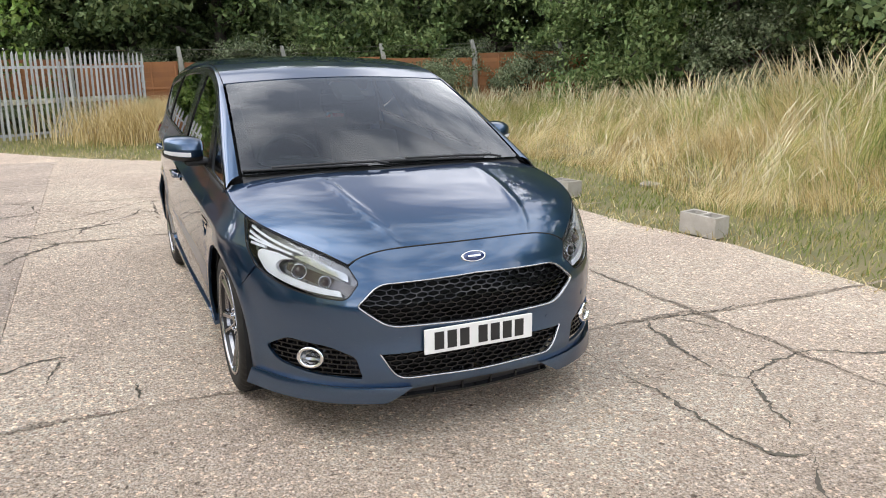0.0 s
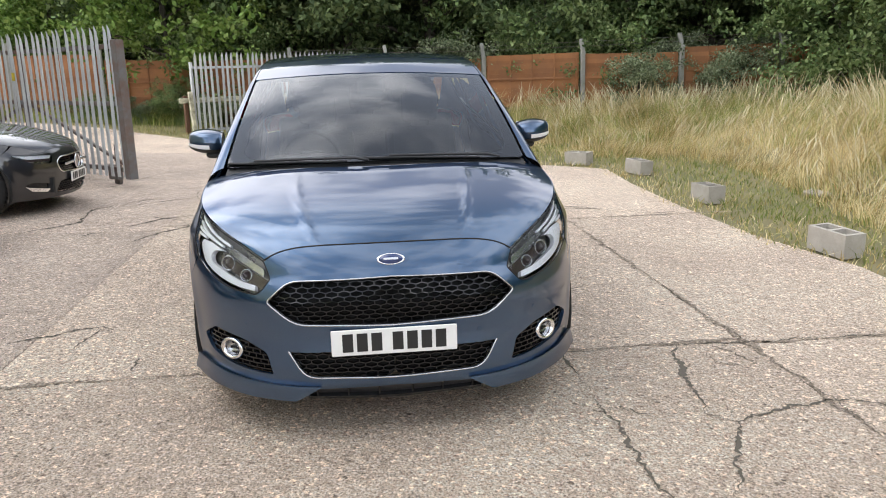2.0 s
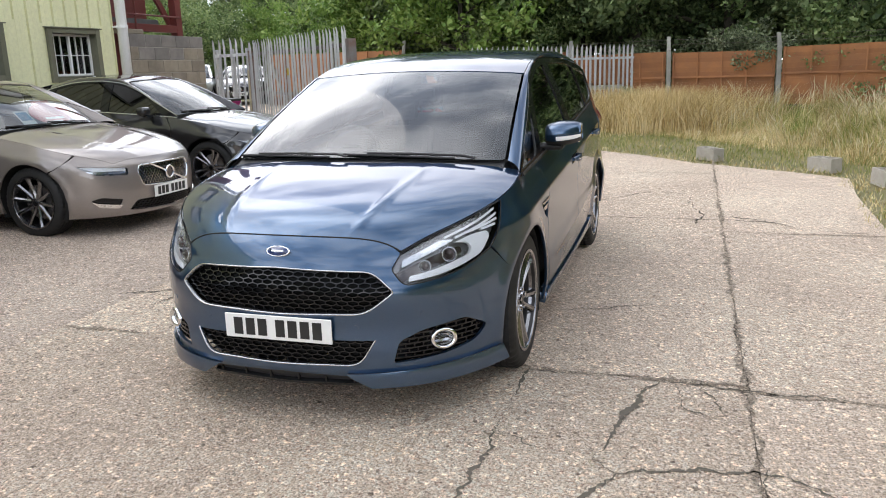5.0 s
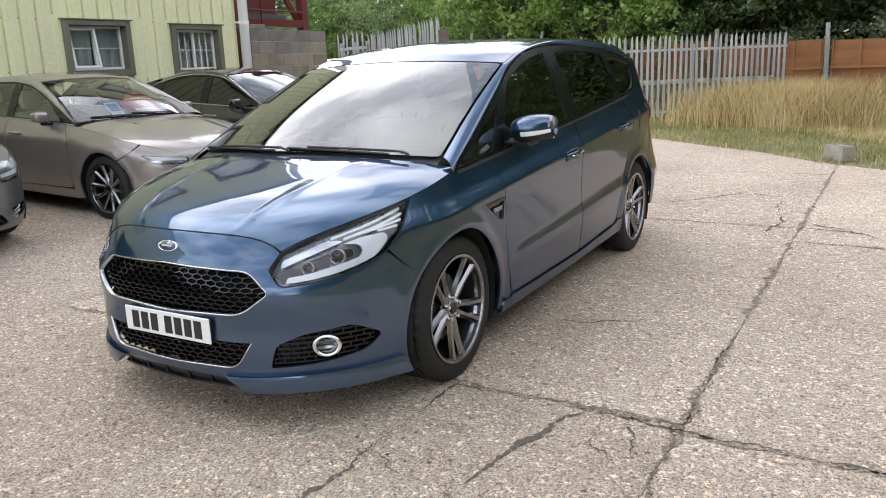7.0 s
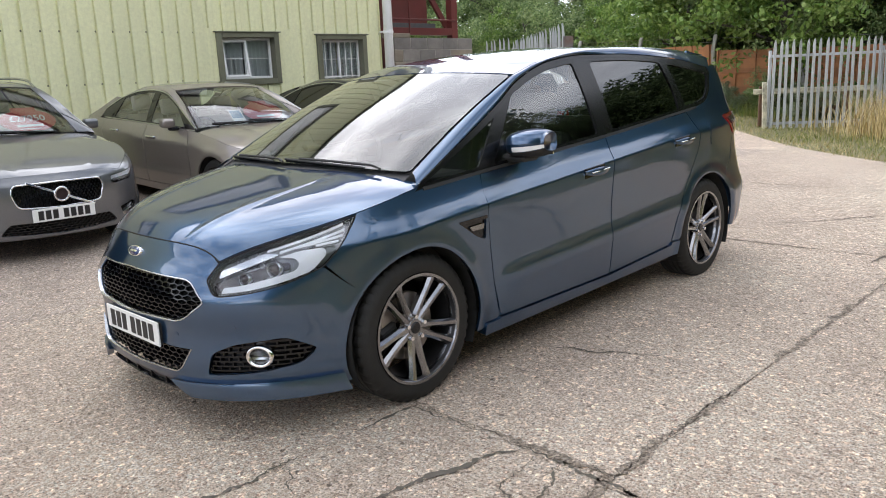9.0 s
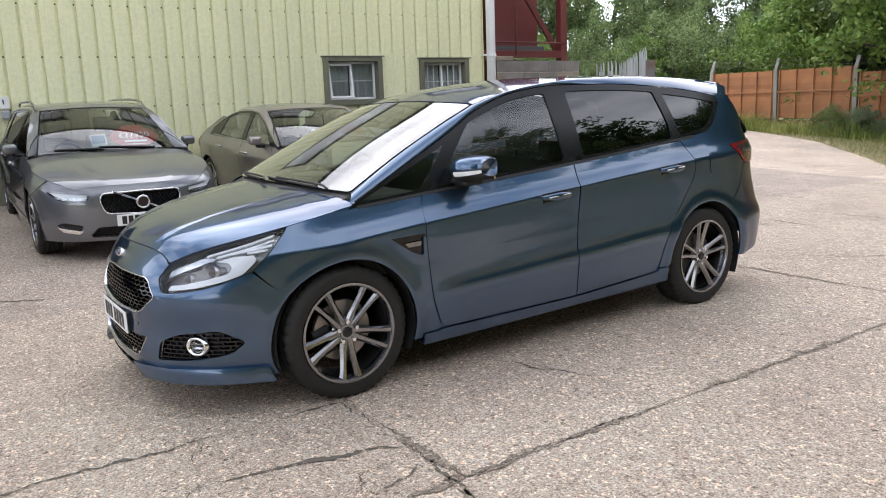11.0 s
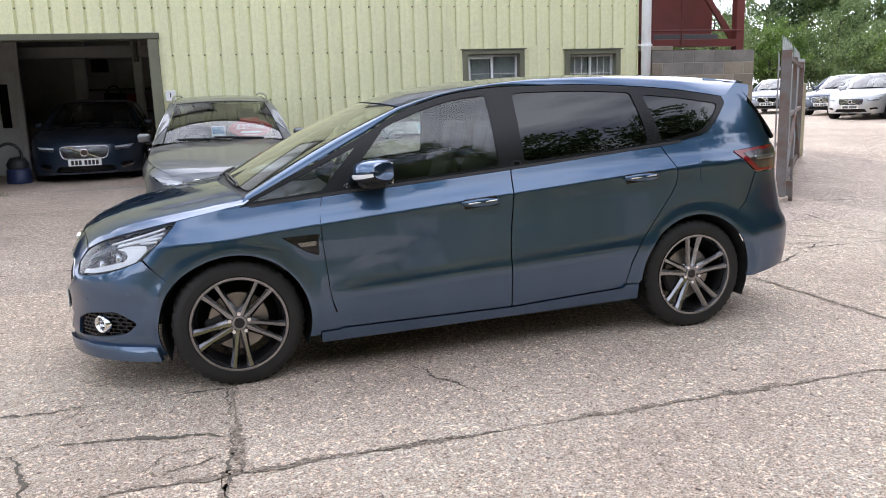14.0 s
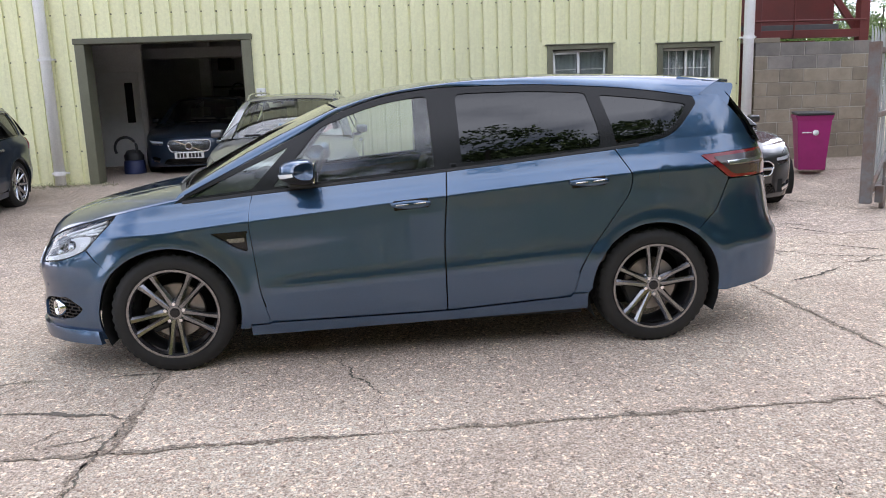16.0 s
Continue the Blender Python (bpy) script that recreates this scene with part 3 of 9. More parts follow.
CRACKS = [
    ([(0.10, 1.58), (0.42, 1.48), (0.72, 1.41), (0.93, 1.36), (1.04, 1.47), (0.93, 1.80), (0.91, 2.09), (1.1, 2.35), (1.35, 2.9), (1.3, 3.5)], 0.015),
    ([(1.04, 1.47), (1.41, 1.28), (1.76, 1.10), (1.95, 0.92), (2.3, 0.7)], 0.012),
    ([(0.05, 0.93), (0.48, 0.94), (0.83, 0.93), (1.09, 0.95), (1.43, 0.92), (1.67, 0.96), (1.76, 1.10)], 0.012),
    ([(0.79, 0.95), (0.92, 1.15), (0.94, 1.37)], 0.006),
    ([(0.12, 1.78), (0.43, 1.89)], 0.012), ([(0.12, 1.66), (0.40, 1.72), (0.46, 1.86)], 0.004),
    ([(-0.90, 0.85), (-1.02, 1.20), (-1.15, 1.45), (-1.13, 1.75), (-1.19, 1.96)], 0.006),
    ([(-0.60, -2.2), (-0.72, -2.0), (-0.83, -1.85), (-0.84, -1.73), (-0.63, -1.45)], 0.012),
    ([(-0.84, -1.73), (-0.40, -1.78), (-0.02, -1.84)], 0.008),
    ([(-3.7, -2.8), (-4.0, -2.5), (-4.51, -2.19), (-4.68, -1.84), (-4.9, -1.2)], 0.022), ([(-5.1, -2.0), (-5.5, -1.6), (-6.33, -0.83)], 0.01), ([(-3.9, -3.4), (-4.4, -3.0), (-5.2, -3.1), (-5.9, -2.6)], 0.025),
    ([(-3.78, 1.73), (-4.33, 1.82), (-5.0, 1.68), (-5.58, 1.69)], 0.012), ([(-4.10, 2.0), (-4.01, 2.48), (-3.75, 2.65), (-3.6, 3.2)], 0.012), ([(-4.9, 0.5), (-5.5, 1.2), (-5.96, 1.66)], 0.006),
    ([(2.2, 0.3), (1.9, -0.6), (2.3, -1.3), (2.1, -2.0)], 0.006), ([(-2.6, 2.0), (-2.9, 2.7), (-2.7, 3.3)], 0.004),
    ([(-6.2, -4.6), (-7.0, -3.4), (-8.4, -3.0), (-9.5, -1.8)], 0.012), ([(-8.0, -4.8), (-9.6, -4.1), (-11.0, -4.4), (-13, -3.6)], 0.012), ([(0.9, -2.6), (1.6, -2.9), (2.8, -2.7), (3.9, -3.0)], 0.02),
    ([(-6.75, -2.49), (-6.48, -1.57), (-6.56, -1.14), (-6.40, -0.2)], 0.014), ([(-8.1, -3.5), (-8.2, -3.18), (-8.35, -2.38), (-8.54, -1.7)], 0.016),
    ([(-3.93, -1.83), (-4.83, -1.52), (-5.33, -1.09), (-6.28, -0.78)], 0.012), ([(-6.28, -0.78), (-5.84, -0.84), (-4.93, -0.85)], 0.010),
    ([(-5.40, -2.75), (-5.62, -2.54), (-5.91, -2.09), (-6.5, -2.16)], 0.014), ([(-4.4, -0.28), (-4.91, -0.57), (-5.74, -1.07)], 0.012),
    ([(-4.32, 1.96), (-4.13, 2.35), (-3.76, 2.57)], 0.012), ([(-4.66, -2.32), (-4.39, -1.94), (-4.04, -1.82), (-3.7, -2.06), (-3.35, -2.21)], 0.022),
    ([(-0.26, -1.36), (-0.01, -1.35)], 0.012), ([(-4.83, 0.55), (-5.41, 0.99), (-5.80, 1.27), (-5.62, 1.68)], 0.010),
]
for i, (pts, w) in enumerate(CRACKS):
    crack(pts, w * 1.45, i)
for i, (pts, w) in enumerate([([(0.09, 0.9), (0.10, 1.4), (0.11, 1.98), (0.15, 2.6), (0.15, 3.4)], 0.012), ([(2.6, 1.99), (0.11, 1.985), (-1.2, 1.98)], 0.005), ([(-4.08, 1.97), (-4.08, 0.0)], 0.008)] ):
    crack(pts, w, 40 + i)

# worn joints between slabs, filled with grit
M_JOINT = concrete_ground("joint_grit", (0.40, 0.36, 0.31), (0.24, 0.21, 0.18), 3.7)


def joint(p, q, w, seed):
    n = max(2, int(math.dist(p, q) / 0.5))
    o = crack([(p[0] + (q[0] - p[0]) * i / n, p[1] + (q[1] - p[1]) * i / n) for i in range(n + 1)], w, seed)
    o.name = "joint"
    o.data.materials.clear()
    o.data.materials.append(M_JOINT)


for k, (p, q, w) in enumerate([((9, 1.985), (-9, 1.985), 0.032), ((0.065, 1.98), (0.065, -2.05), 0.035), ((-4.08, 1.98), (-4.08, -2.05), 0.035),
                               ((0.15, 2.0), (0.15, 4.6), 0.045), ((-3.53, 2.0), (-3.53, 4.2), 0.035), ((-7.43, 2.4), (-7.43, -2.05), 0.032), ((4.0, 1.98), (4.0, -2.05), 0.03), ((9, -6.3), (-12, -6.3), 0.03)]):
    joint(p, q, w, 50 + k)

# ---- cars: shape ----
def smoothstep(a, b, t):
    s = np.clip((t - a) / (b - a), 0, 1)
    return s * s * (3 - 2 * s)


class Shape:
    """A car body in its own axes: x forward from the front axle, y to its left, z up from the road."""

    def __init__(self, **k):
        self.AF, self.AR = 1.4, 1.3
        self.square = k.get("square", 0.0)
        self.hub = k.get("hub", 0.345)
        self.wq_front = k.get("wq_front")
        self.lean, self.tuck, self.flare = k.get("lean", 0.30), k.get("tuck", 0.22), k.get("flare", 0.014)
        self.wb, self.arch_f, self.arch_r, self.zs, self.zl = k["wb"], k["arch_f"], k["arch_r"], k["zs"], k["zl"]
        self.zc, self.zb, self.wq, self.wf, self.plan = k["zc"], k["zb"], k["wq"], k["wf"], k["plan"]
        self.xf, self.lr, self.edge, self.nose_z, self.cowl_x = k["xf"], k["lr"], k["edge"], k["nose_z"], k["cowl_x"]
        self.cowl_z, self.crown, self.crease, self.ws_base, self.ws_top = k["cowl_z"], k["crown"], k["crease"], k["ws_base"], k["ws_top"]
        self.ws_bulge, self.roof_end, self.roof_y, self.roof_z, self.roof_crown = k["ws_bulge"], k["roof_end"], k["roof_y"], k["roof_z"], k["roof_crown"]
        self.dlo_top, self.rail_gap, self.rail_bulge, self.rail_a = k["dlo_top"], k["rail_gap"], k["rail_bulge"], k["rail_a"]
        self.fx = cubic([0, 0.16, 0.32, 0.48, 0.64, 0.80, 1], [0, 0.262, 0.51, 0.725, 0.882, 0.966, 1], 1.58, 0)
        self.fy = cubic([0, 0.16, 0.32, 0.48, 0.64, 0.80, 1], [1, 0.985, 0.915, 0.765, 0.545, 0.305, 0], -0.02, -1.5)
        self.fl = pchip([0, 0.16, 0.32, 0.48, 0.60, 0.72, 0.86, 1], [0, 0, 0.004, 0.020, 0.036, 0.034, 0.010, 0])
        self.rx = cubic([0, 0.2, 0.4, 0.55, 0.7, 0.85, 1], [0, 0.29, 0.57, 0.765, 0.91, 0.98, 1], 1.35, 0)
        self.ry = cubic([0, 0.2, 0.4, 0.55, 0.7, 0.85, 1], [1, 0.98, 0.93, 0.82, 0.60, 0.315, 0], -0.03, -2.0)

    def body(self, a, z):
        a, z = np.broadcast_arrays(np.asarray(a, float), np.asarray(z, float))
        zb = self.zb(a)
        zz = np.minimum(z, zb)
        l0, l1, l2 = self.zs(a), self.zl(a), self.zc(a)
        q = np.where(zz < l1, (zz - l0) / (l1 - l0), np.where(zz < l2, 1 + (zz - l1) / (l2 - l1), 2 + (zz - l2) / (zb - l2)))
        W = self.wq(q)
        if self.wq_front:
            k2 = smoothstep(-0.72, -0.46, a)
            W = W * (1 - k2) + self.wq_front(q) * k2
        k = smoothstep(0.05, 0.75, a)
        W = W * (1 - k) + self.wf(zz) * k
        W = W * self.plan(a)
        ff, fr = np.clip(a / self.AF, 0, 1), np.clip((-self.wb - a) / self.AR, 0, 1)
        flat = self.square * (1 - smoothstep(0.60, 0.72, zz)) * self.fl(ff)
        x = np.where(a > 0, self.xf(zz) * (self.fx(ff) + flat), np.where(a < -self.wb, -self.wb - self.lr(zz) * self.rx(fr), a))
        low = self.square * (1 - smoothstep(0.58, 1.0, zz))
        rear = self.ry(fr) + low * 0.062 * np.clip(np.sin(np.pi * fr ** 1.15), 0, 1) ** 1.5
        y = W * np.where(a > 0, self.fy(ff), np.where(a < -self.wb, np.minimum(rear, 1.0), 1.0))
        for c, r in ((0.0, self.arch_f), (-self.wb, self.arch_r)):
            d = np.hypot(a - c, zz - self.hub)
            y = y + self.flare * np.exp(-((d - r - 0.01) / 0.05) ** 2) * np.clip(1 - np.abs(a - c) * 0.3, 0, 1)
        h = np.maximum(z - zb, 0)
        y = y - self.lean * h - self.tuck * h * h
        return x, y, z

    def at(self, a, z):
        x, y, z = self.body(np.array([a]), np.array([z]))
        return np.array([x[0], y[0], z[0]])

    def a_of_y(self, y, z=0.55):
        """Place along the front outline at half width y."""
        f = np.linspace(0.2, 1, 400)
        yy = self.fy(f) * self.wf(z) * self.plan(f * self.AF)
        return float(np.interp(y, yy[::-1], f[::-1])) * self.AF

    def yz(self, pts):
        return [(self.a_of_y(p[0], p[1]), *p[1:]) for p in pts]

    def arch(self, which, t0, t1, n=22, grow=0.0):
        c, r = (0.0, self.arch_f) if which == "f" else (-self.wb, self.arch_r)
        th = np.radians(np.linspace(t0, t1, n))
        return [(self.a_of_x(c + (r + grow) * math.cos(t), self.hub + (r + grow) * math.sin(t)), self.hub + (r + grow) * math.sin(t), 0) for t in th]

    def a_of_x(self, x, z):
        """Place along the side for a distance behind the rear axle."""
        if x >= -self.wb:
            return x
        f = np.linspace(0, 1, 400)
        return -self.wb - self.AR * float(np.interp((-self.wb - x) / self.lr(z), self.rx(f), f))

    # bonnet: blend of its four edges
    def bonnet(self, u, w):
        t, v = np.asarray(u) / 0.75, np.asarray(w) / 0.9
        s = np.abs(t)
        sg = np.where(t < 0, -1.0, 1.0)
        a0, z0 = self.edge[0]
        ea, ez = pchip(np.linspace(0, 1, len(self.edge)), [-e[0] for e in self.edge]), pchip(np.linspace(0, 1, len(self.edge)), [e[1] for e in self.edge])

        def front(s, sg):
            x, y, z = self.body(self.AF - s * (self.AF - a0), self.nose_z - (self.nose_z - z0) * (0.25 * s ** 2 + 0.75 * s ** 7))
            return np.stack([x, y * sg, z])

        def side(v):
            x, y, z = self.body(-ea(v), ez(v))
            return np.stack([x, y, z])
        c1 = side(np.array([1.0]))[:, 0]

        def cowl(s, sg):
            return np.stack([self.cowl_x + (c1[0] - self.cowl_x) * s ** 2, c1[1] * s * sg, self.cowl_z + (c1[2] - self.cowl_z) * s ** 4])
        F, C, S = front(s, sg), cowl(s, sg), side(v)
        one = np.ones(1)
        f1, g1 = front(one, one)[:, 0], cowl(one, one)[:, 0]
        S2 = S.copy()
        S2[1] *= t
        L = (1 - v) * np.stack([f1[0] + 0 * t, f1[1] * t, f1[2] + 0 * t]) + v * np.stack([g1[0] + 0 * t, g1[1] * t, g1[2] + 0 * t])
        P = (1 - v) * F + v * C + S2 - L
        P[2] = P[2] + self.crown * np.sin(np.pi * np.clip(v, 0, 1)) * (1 - s ** 2)
        yc = self.crease[0] + self.crease[1] * v
        P[2] = P[2] + 0.006 * np.exp(-((np.abs(P[1]) - yc) / 0.022) ** 2) * np.sin(np.pi * np.clip(v, 0, 1)) ** 0.7
        return P[0], P[1], P[2]

    # windscreen
    def screen(self, u, w):
        t, v = np.asarray(u) / 0.75, np.asarray(w) / 1.2
        b, e = self.ws_base, self.ws_top
        B = np.stack([b[0] - b[3] * t ** 2, b[1] * t, b[2] - b[4] * t ** 2])
        T = np.stack([e[0] - e[3] * t ** 2, e[1] * t, e[2] - e[4] * t ** 2])
        P = B * (1 - v) + T * v
        P[2] = P[2] + self.ws_bulge * np.sin(np.pi * np.clip(v, 0, 1))
        P[0] = P[0] + 0.4 * self.ws_bulge * np.sin(np.pi * np.clip(v, 0, 1))
        return P[0], P[1], P[2]

    def rail_in(self, s):
        """Inner edge of pillar and roof rail: up the windscreen, then along the roof."""
        s = np.asarray(s, float)
        v = np.clip(s / 0.4, 0, 1)
        x, y, z = self.screen(0.75 * np.ones_like(s), 1.2 * v)
        rx = x + np.clip((s - 0.4) / 0.6, 0, 1) * (self.roof_end - x)
        k = s > 0.4
        y = np.where(k, self.roof_y(rx), y)
        z = np.where(k, self.roof_z(rx), z)
        return np.stack([np.where(k, rx, x), y, z])

    def rail_out(self, s):
        s = np.asarray(s, float)
        a = self.rail_a(s)
        x, y, z = self.body(a, self.dlo_top(a) + self.rail_gap)
        return np.stack([x, y, z])

    def rail(self, u, w):
        s, t = np.asarray(u) / 3.6, np.asarray(w) / 0.14
        I, O = self.rail_in(s), self.rail_out(s)
        Mi = (I + O) / 2
        d = I - O
        n = np.stack([0 * s, -d[2] * 0 + np.abs(d[2]) + 0.02, np.abs(d[1])])
        n = n / np.linalg.norm(n, axis=0)
        Cc = Mi + n * self.rail_bulge
        P = (1 - t) ** 2 * I + 2 * t * (1 - t) * Cc + t * t * O
        return P[0], P[1], P[2]

    def roof(self, u, w):
        """Roof between its rails."""
        s, t = 0.4 + 0.6 * np.asarray(u) / 2.2, np.asarray(w) / 0.64
        I = self.rail_in(s)
        x0 = self.screen(np.zeros_like(s), 1.2 * np.ones_like(s))[0]
        xf = self.screen(0.75 * np.clip(np.abs(t), 0, 1), 1.2 * np.ones_like(s))[0]
        k = (s - 0.4) / 0.6
        x = xf + k * (self.roof_end - 0.06 * (1 - t ** 2) - xf)
        z0 = self.roof_z(np.minimum(x, I[0] * 0 + self.ws_top[0] - 0.0))
        z = I[2] + self.roof_crown * (1 - t ** 2) * smoothstep(-0.05, 0.25, k) + (1 - smoothstep(-0.05, 0.25, k)) * self.ws_top[4] * (1 - t ** 2)
        return x, I[1] * t, z


def add(name, data, mat, parent, label=""):
    V, F, N = data
    return mesh_part(name, V, F, mat, parent, label, N)


def pair(name, surf, outline, mat, parent, holes=(), label="", **k):
    """The same panel on both sides of a car, left first."""
    V, F, N = patch(surf, outline, holes, **k)
    m = np.array([1, -1, 1])
    return add(name, (V, F, N), mat, parent, label), add(name, (V * m, F[:, ::-1], N * m), mat, parent, label)


def box_cloud(segs, w, d):
    """Verts and faces of thin bars: segments of (p, q, normal), w wide, d deep."""
    vs, fs = [], []
    for p, q, n in segs:
        t = q - p
        t = t / (np.linalg.norm(t) + 1e-9)
        s = np.cross(n, t) * w / 2
        b = len(vs)
        for e in (p - t * w * 0.3, q + t * w * 0.3):
            vs += [e + s, e - s, e - s - n * d, e + s - n * d]
        fs += [(b, b + 1, b + 5, b + 4), (b + 1, b + 2, b + 6, b + 5), (b + 3, b, b + 4, b + 7), (b, b + 3, b + 2, b + 1), (b + 4, b + 5, b + 6, b + 7)]
    return np.array(vs), np.array(fs)


def honeycomb(sh, loop, cw, ch, lift, w=0.006, d=0.02, bars=False):
    """Mesh or slats of a grille, set back behind an outline given in half-width and height; both halves."""
    loop = resample(np.array([p[:2] for p in loop], float), 0.02)
    lo, hi = loop.min(axis=0), loop.max(axis=0)
    segs2 = []
    for j in range(int((hi[1] - lo[1]) / ch) + 2):
        z = lo[1] + j * ch
        for i in range(-1, int((hi[0]) / cw) + 2):
            y = (i + 0.5 * (j % 2)) * cw
            if bars:
                segs2.append(((y, z), (y, z + ch)))
                continue
            segs2 += [((y, z), (y + cw * 0.5, z + ch * 0.3)), ((y + cw * 0.5, z + ch * 0.3), (y + cw, z)), ((y + cw * 0.5, z + ch * 0.3), (y + cw * 0.5, z + ch))]
    seg = np.array(segs2)
    mid = seg.mean(axis=1)
    ok = inside(np.abs(mid), np.vstack([loop, loop[-1:] * [0, 1], loop[:1] * [0, 1]]) if loop[:, 0].min() > 0.02 else loop) & (mid[:, 0] >= 0)
    seg, mid = seg[ok], mid[ok]
    f = np.linspace(0.05, 1, 500)
    ysf = (sh.fy(f) * sh.wf(0.5) * sh.plan(f * sh.AF))[::-1]
    af = f[::-1] * sh.AF

    def on(q):
        return np.column_stack([np.interp(np.abs(q[:, 0]), ysf, af), q[:, 1]])
    P, Q = surf_points(sh.body, on(seg[:, 0])), surf_points(sh.body, on(seg[:, 1]))
    N = surf_normals(sh.body, on(mid), (P + Q) / 2)
    segs = []
    for p, q, n in zip(P + N * lift, Q + N * lift, N):
        for m in (np.array([1, 1, 1]), np.array([1, -1, 1])):
            segs.append((p * m, q * m, n * m))
    return box_cloud(segs, w, d)


def wheel_mesh(R=0.352, rim=0.258, width=0.235, spokes=5, twin=True):
    """A wheel built once: rim with its tyre, disc, cap and nuts, facing +y with its outer sidewall at y=0."""
    w = width
    prof = [(rim - 0.004, -0.018), (rim + 0.012, -0.004), (rim + 0.045, 0.0), (R - 0.035, -0.004), (R - 0.012, -0.016), (R - 0.002, -0.032)]
    g = 5
    for i in range(g):
        y0 = -0.032 - (w - 0.064) * i / g
        y1 = -0.032 - (w - 0.064) * (i + 1) / g
        prof += [(R, y0 - 0.004), (R, y1 + 0.006), (R - 0.007, y1 + 0.004), (R - 0.007, y1 - 0.001)]
    prof += [(R - 0.002, -w + 0.03), (R - 0.03, -w + 0.004), (rim, -w + 0.01)]
    tv, tf = lathe(prof, 132)
    # shoulder sipes as shallow nicks in the tread edge
    m = len(prof)
    cut = [(0.978 if 4 <= i % m <= 9 and (i // m) % 3 == 0 else 1.0) for i in range(len(tv))]
    tv = [(x * c, y, z * c) for (x, y, z), c in zip(tv, cut)]
    rp = [(rim + 0.006, -0.012), (rim + 0.002, -0.004), (rim - 0.008, -0.004), (rim - 0.016, -0.016), (rim - 0.026, -0.06), (rim - 0.04, -0.13), (rim - 0.02, -w + 0.01)]
    rv, rf = lathe(rp, 64)
    lv, lf = lathe([(rim + 0.007, -0.012), (rim + 0.004, -0.002), (rim - 0.009, -0.003), (rim - 0.015, -0.016), (rim - 0.024, -0.045)], 64)
    arms = []
    for sgn in ((-1, 1) if twin else (0,)):
        sv, sf = [], []
        for r, off, hw, yf, th in ((0.03, 0.010, 0.019, -0.040, 0.05), (0.075, 0.019, 0.0165, -0.036, 0.05), (0.13, 0.027, 0.0135, -0.030, 0.045), (0.19, 0.036, 0.0135, -0.020, 0.04), (rim - 0.012, 0.047, 0.0185, -0.008, 0.035)):
            hw = hw * (1.36 if twin else 1.5)
            for dx, dy in ((-hw, -0.014), (-hw * 0.5, 0.0), (hw * 0.35, -0.002), (hw, -0.016), (hw * 0.8, -th), (-hw * 0.8, -th)):
                sv.append((r, yf + dy, off * sgn + dx))
        for i in range(4):
            for j in range(6):
                sf.append((i * 6 + j, i * 6 + (j + 1) % 6, (i + 1) * 6 + (j + 1) % 6, (i + 1) * 6 + j))
        sf.append(tuple(range(6)))
        arms.append((sv, sf))
    hv, hf = lathe([(0.0, -0.036), (0.040, -0.036), (0.048, -0.050), (0.066, -0.054), (0.076, -0.064), (0.078, -0.09), (0.0, -0.09)], 32)
    return (tv, tf), (rv, rf), (lv, lf), (hv, hf), arms


def set_auto(ob, deg=35):
    ob.data.set_sharp_from_angle(angle=radians(deg))
    return ob


def build_wheel(parent, place, left=True, turn=0.0, steer=0.0, R=0.352, rim=0.258, spokes=5, twin=True, mat=None, detail=True, cache={}):
    key = (R, rim, spokes, twin, mat.name if mat else "")
    if key not in cache:
        tyre, barrel, lip, hub, arms = wheel_mesh(R, rim, 0.235, spokes, twin)
        made = [set_auto(mesh_part(nm, v, f, mt), 30) for nm, (v, f), mt in [("tyre", tyre, M_RUBBER), ("wheel", barrel, M_ALLOYD), ("rim_lip", lip, mat or M_ALLOY), ("hub", hub, mat or M_ALLOY)] + [("spoke", a, mat or M_ALLOY) for a in arms]]
        cache[key] = [o.data for o in made]
        for o in made:
            bpy.data.objects.remove(o)
    w = new("wheel", cache[key][1])
    w.parent = parent
    w.matrix_basis = pose(*place, 0, 0, (0 if left else 180) + steer) @ pose(0, 0, 0, 0, turn, 0)
    for nm, me in (("rim_lip", cache[key][2]), ("hub", cache[key][3])):
        new(nm, me).parent = w
    for k in range(spokes):
        for me in cache[key][4:]:
            o = new("spoke", me)
            o.parent = w
            o.matrix_basis = pose(0, 0, 0, 0, 90 + 360 * k / spokes, 0)
    t = new("tyre", cache[key][0])
    t.parent = w
    t["label"] = "black tyre with grooved tread"
    v, f = lathe([(0.05, -0.095), (0.16, -0.095), (0.162, -0.10), (0.162, -0.12), (0.05, -0.12)], 40)
    set_auto(mesh_part("brake_disc", v, f, M_DISC, w))
    v, f = lathe([(0.0, -0.029), (0.024, -0.029), (0.028, -0.034), (0.028, -0.05)], 24)
    set_auto(mesh_part("centre_cap", v, f, M_GLOSSB, w))
    if detail:
        bm = bmesh.new()
        box(bm, (0.06, -0.14, -0.075), (0.175, -0.075, 0.075), 0.015)
        bmesh.ops.transform(bm, matrix=pose(0, 0, 0, 0, -turn + 20, 0), verts=bm.verts)
        part("brake_caliper", bm, M_MATTB, w)
        for k in range(5):
            th = 2 * math.pi * k / 5 + math.pi / 2
            bm = bmesh.new()
            cyl(bm, (0.054 * math.cos(th), -0.045, 0.054 * math.sin(th)), (0.054 * math.cos(th), -0.024, 0.054 * math.sin(th)), 0.0125, 0.010, n=12)
            part("wheel_nut", bm, M_CHROME, w)
    return w


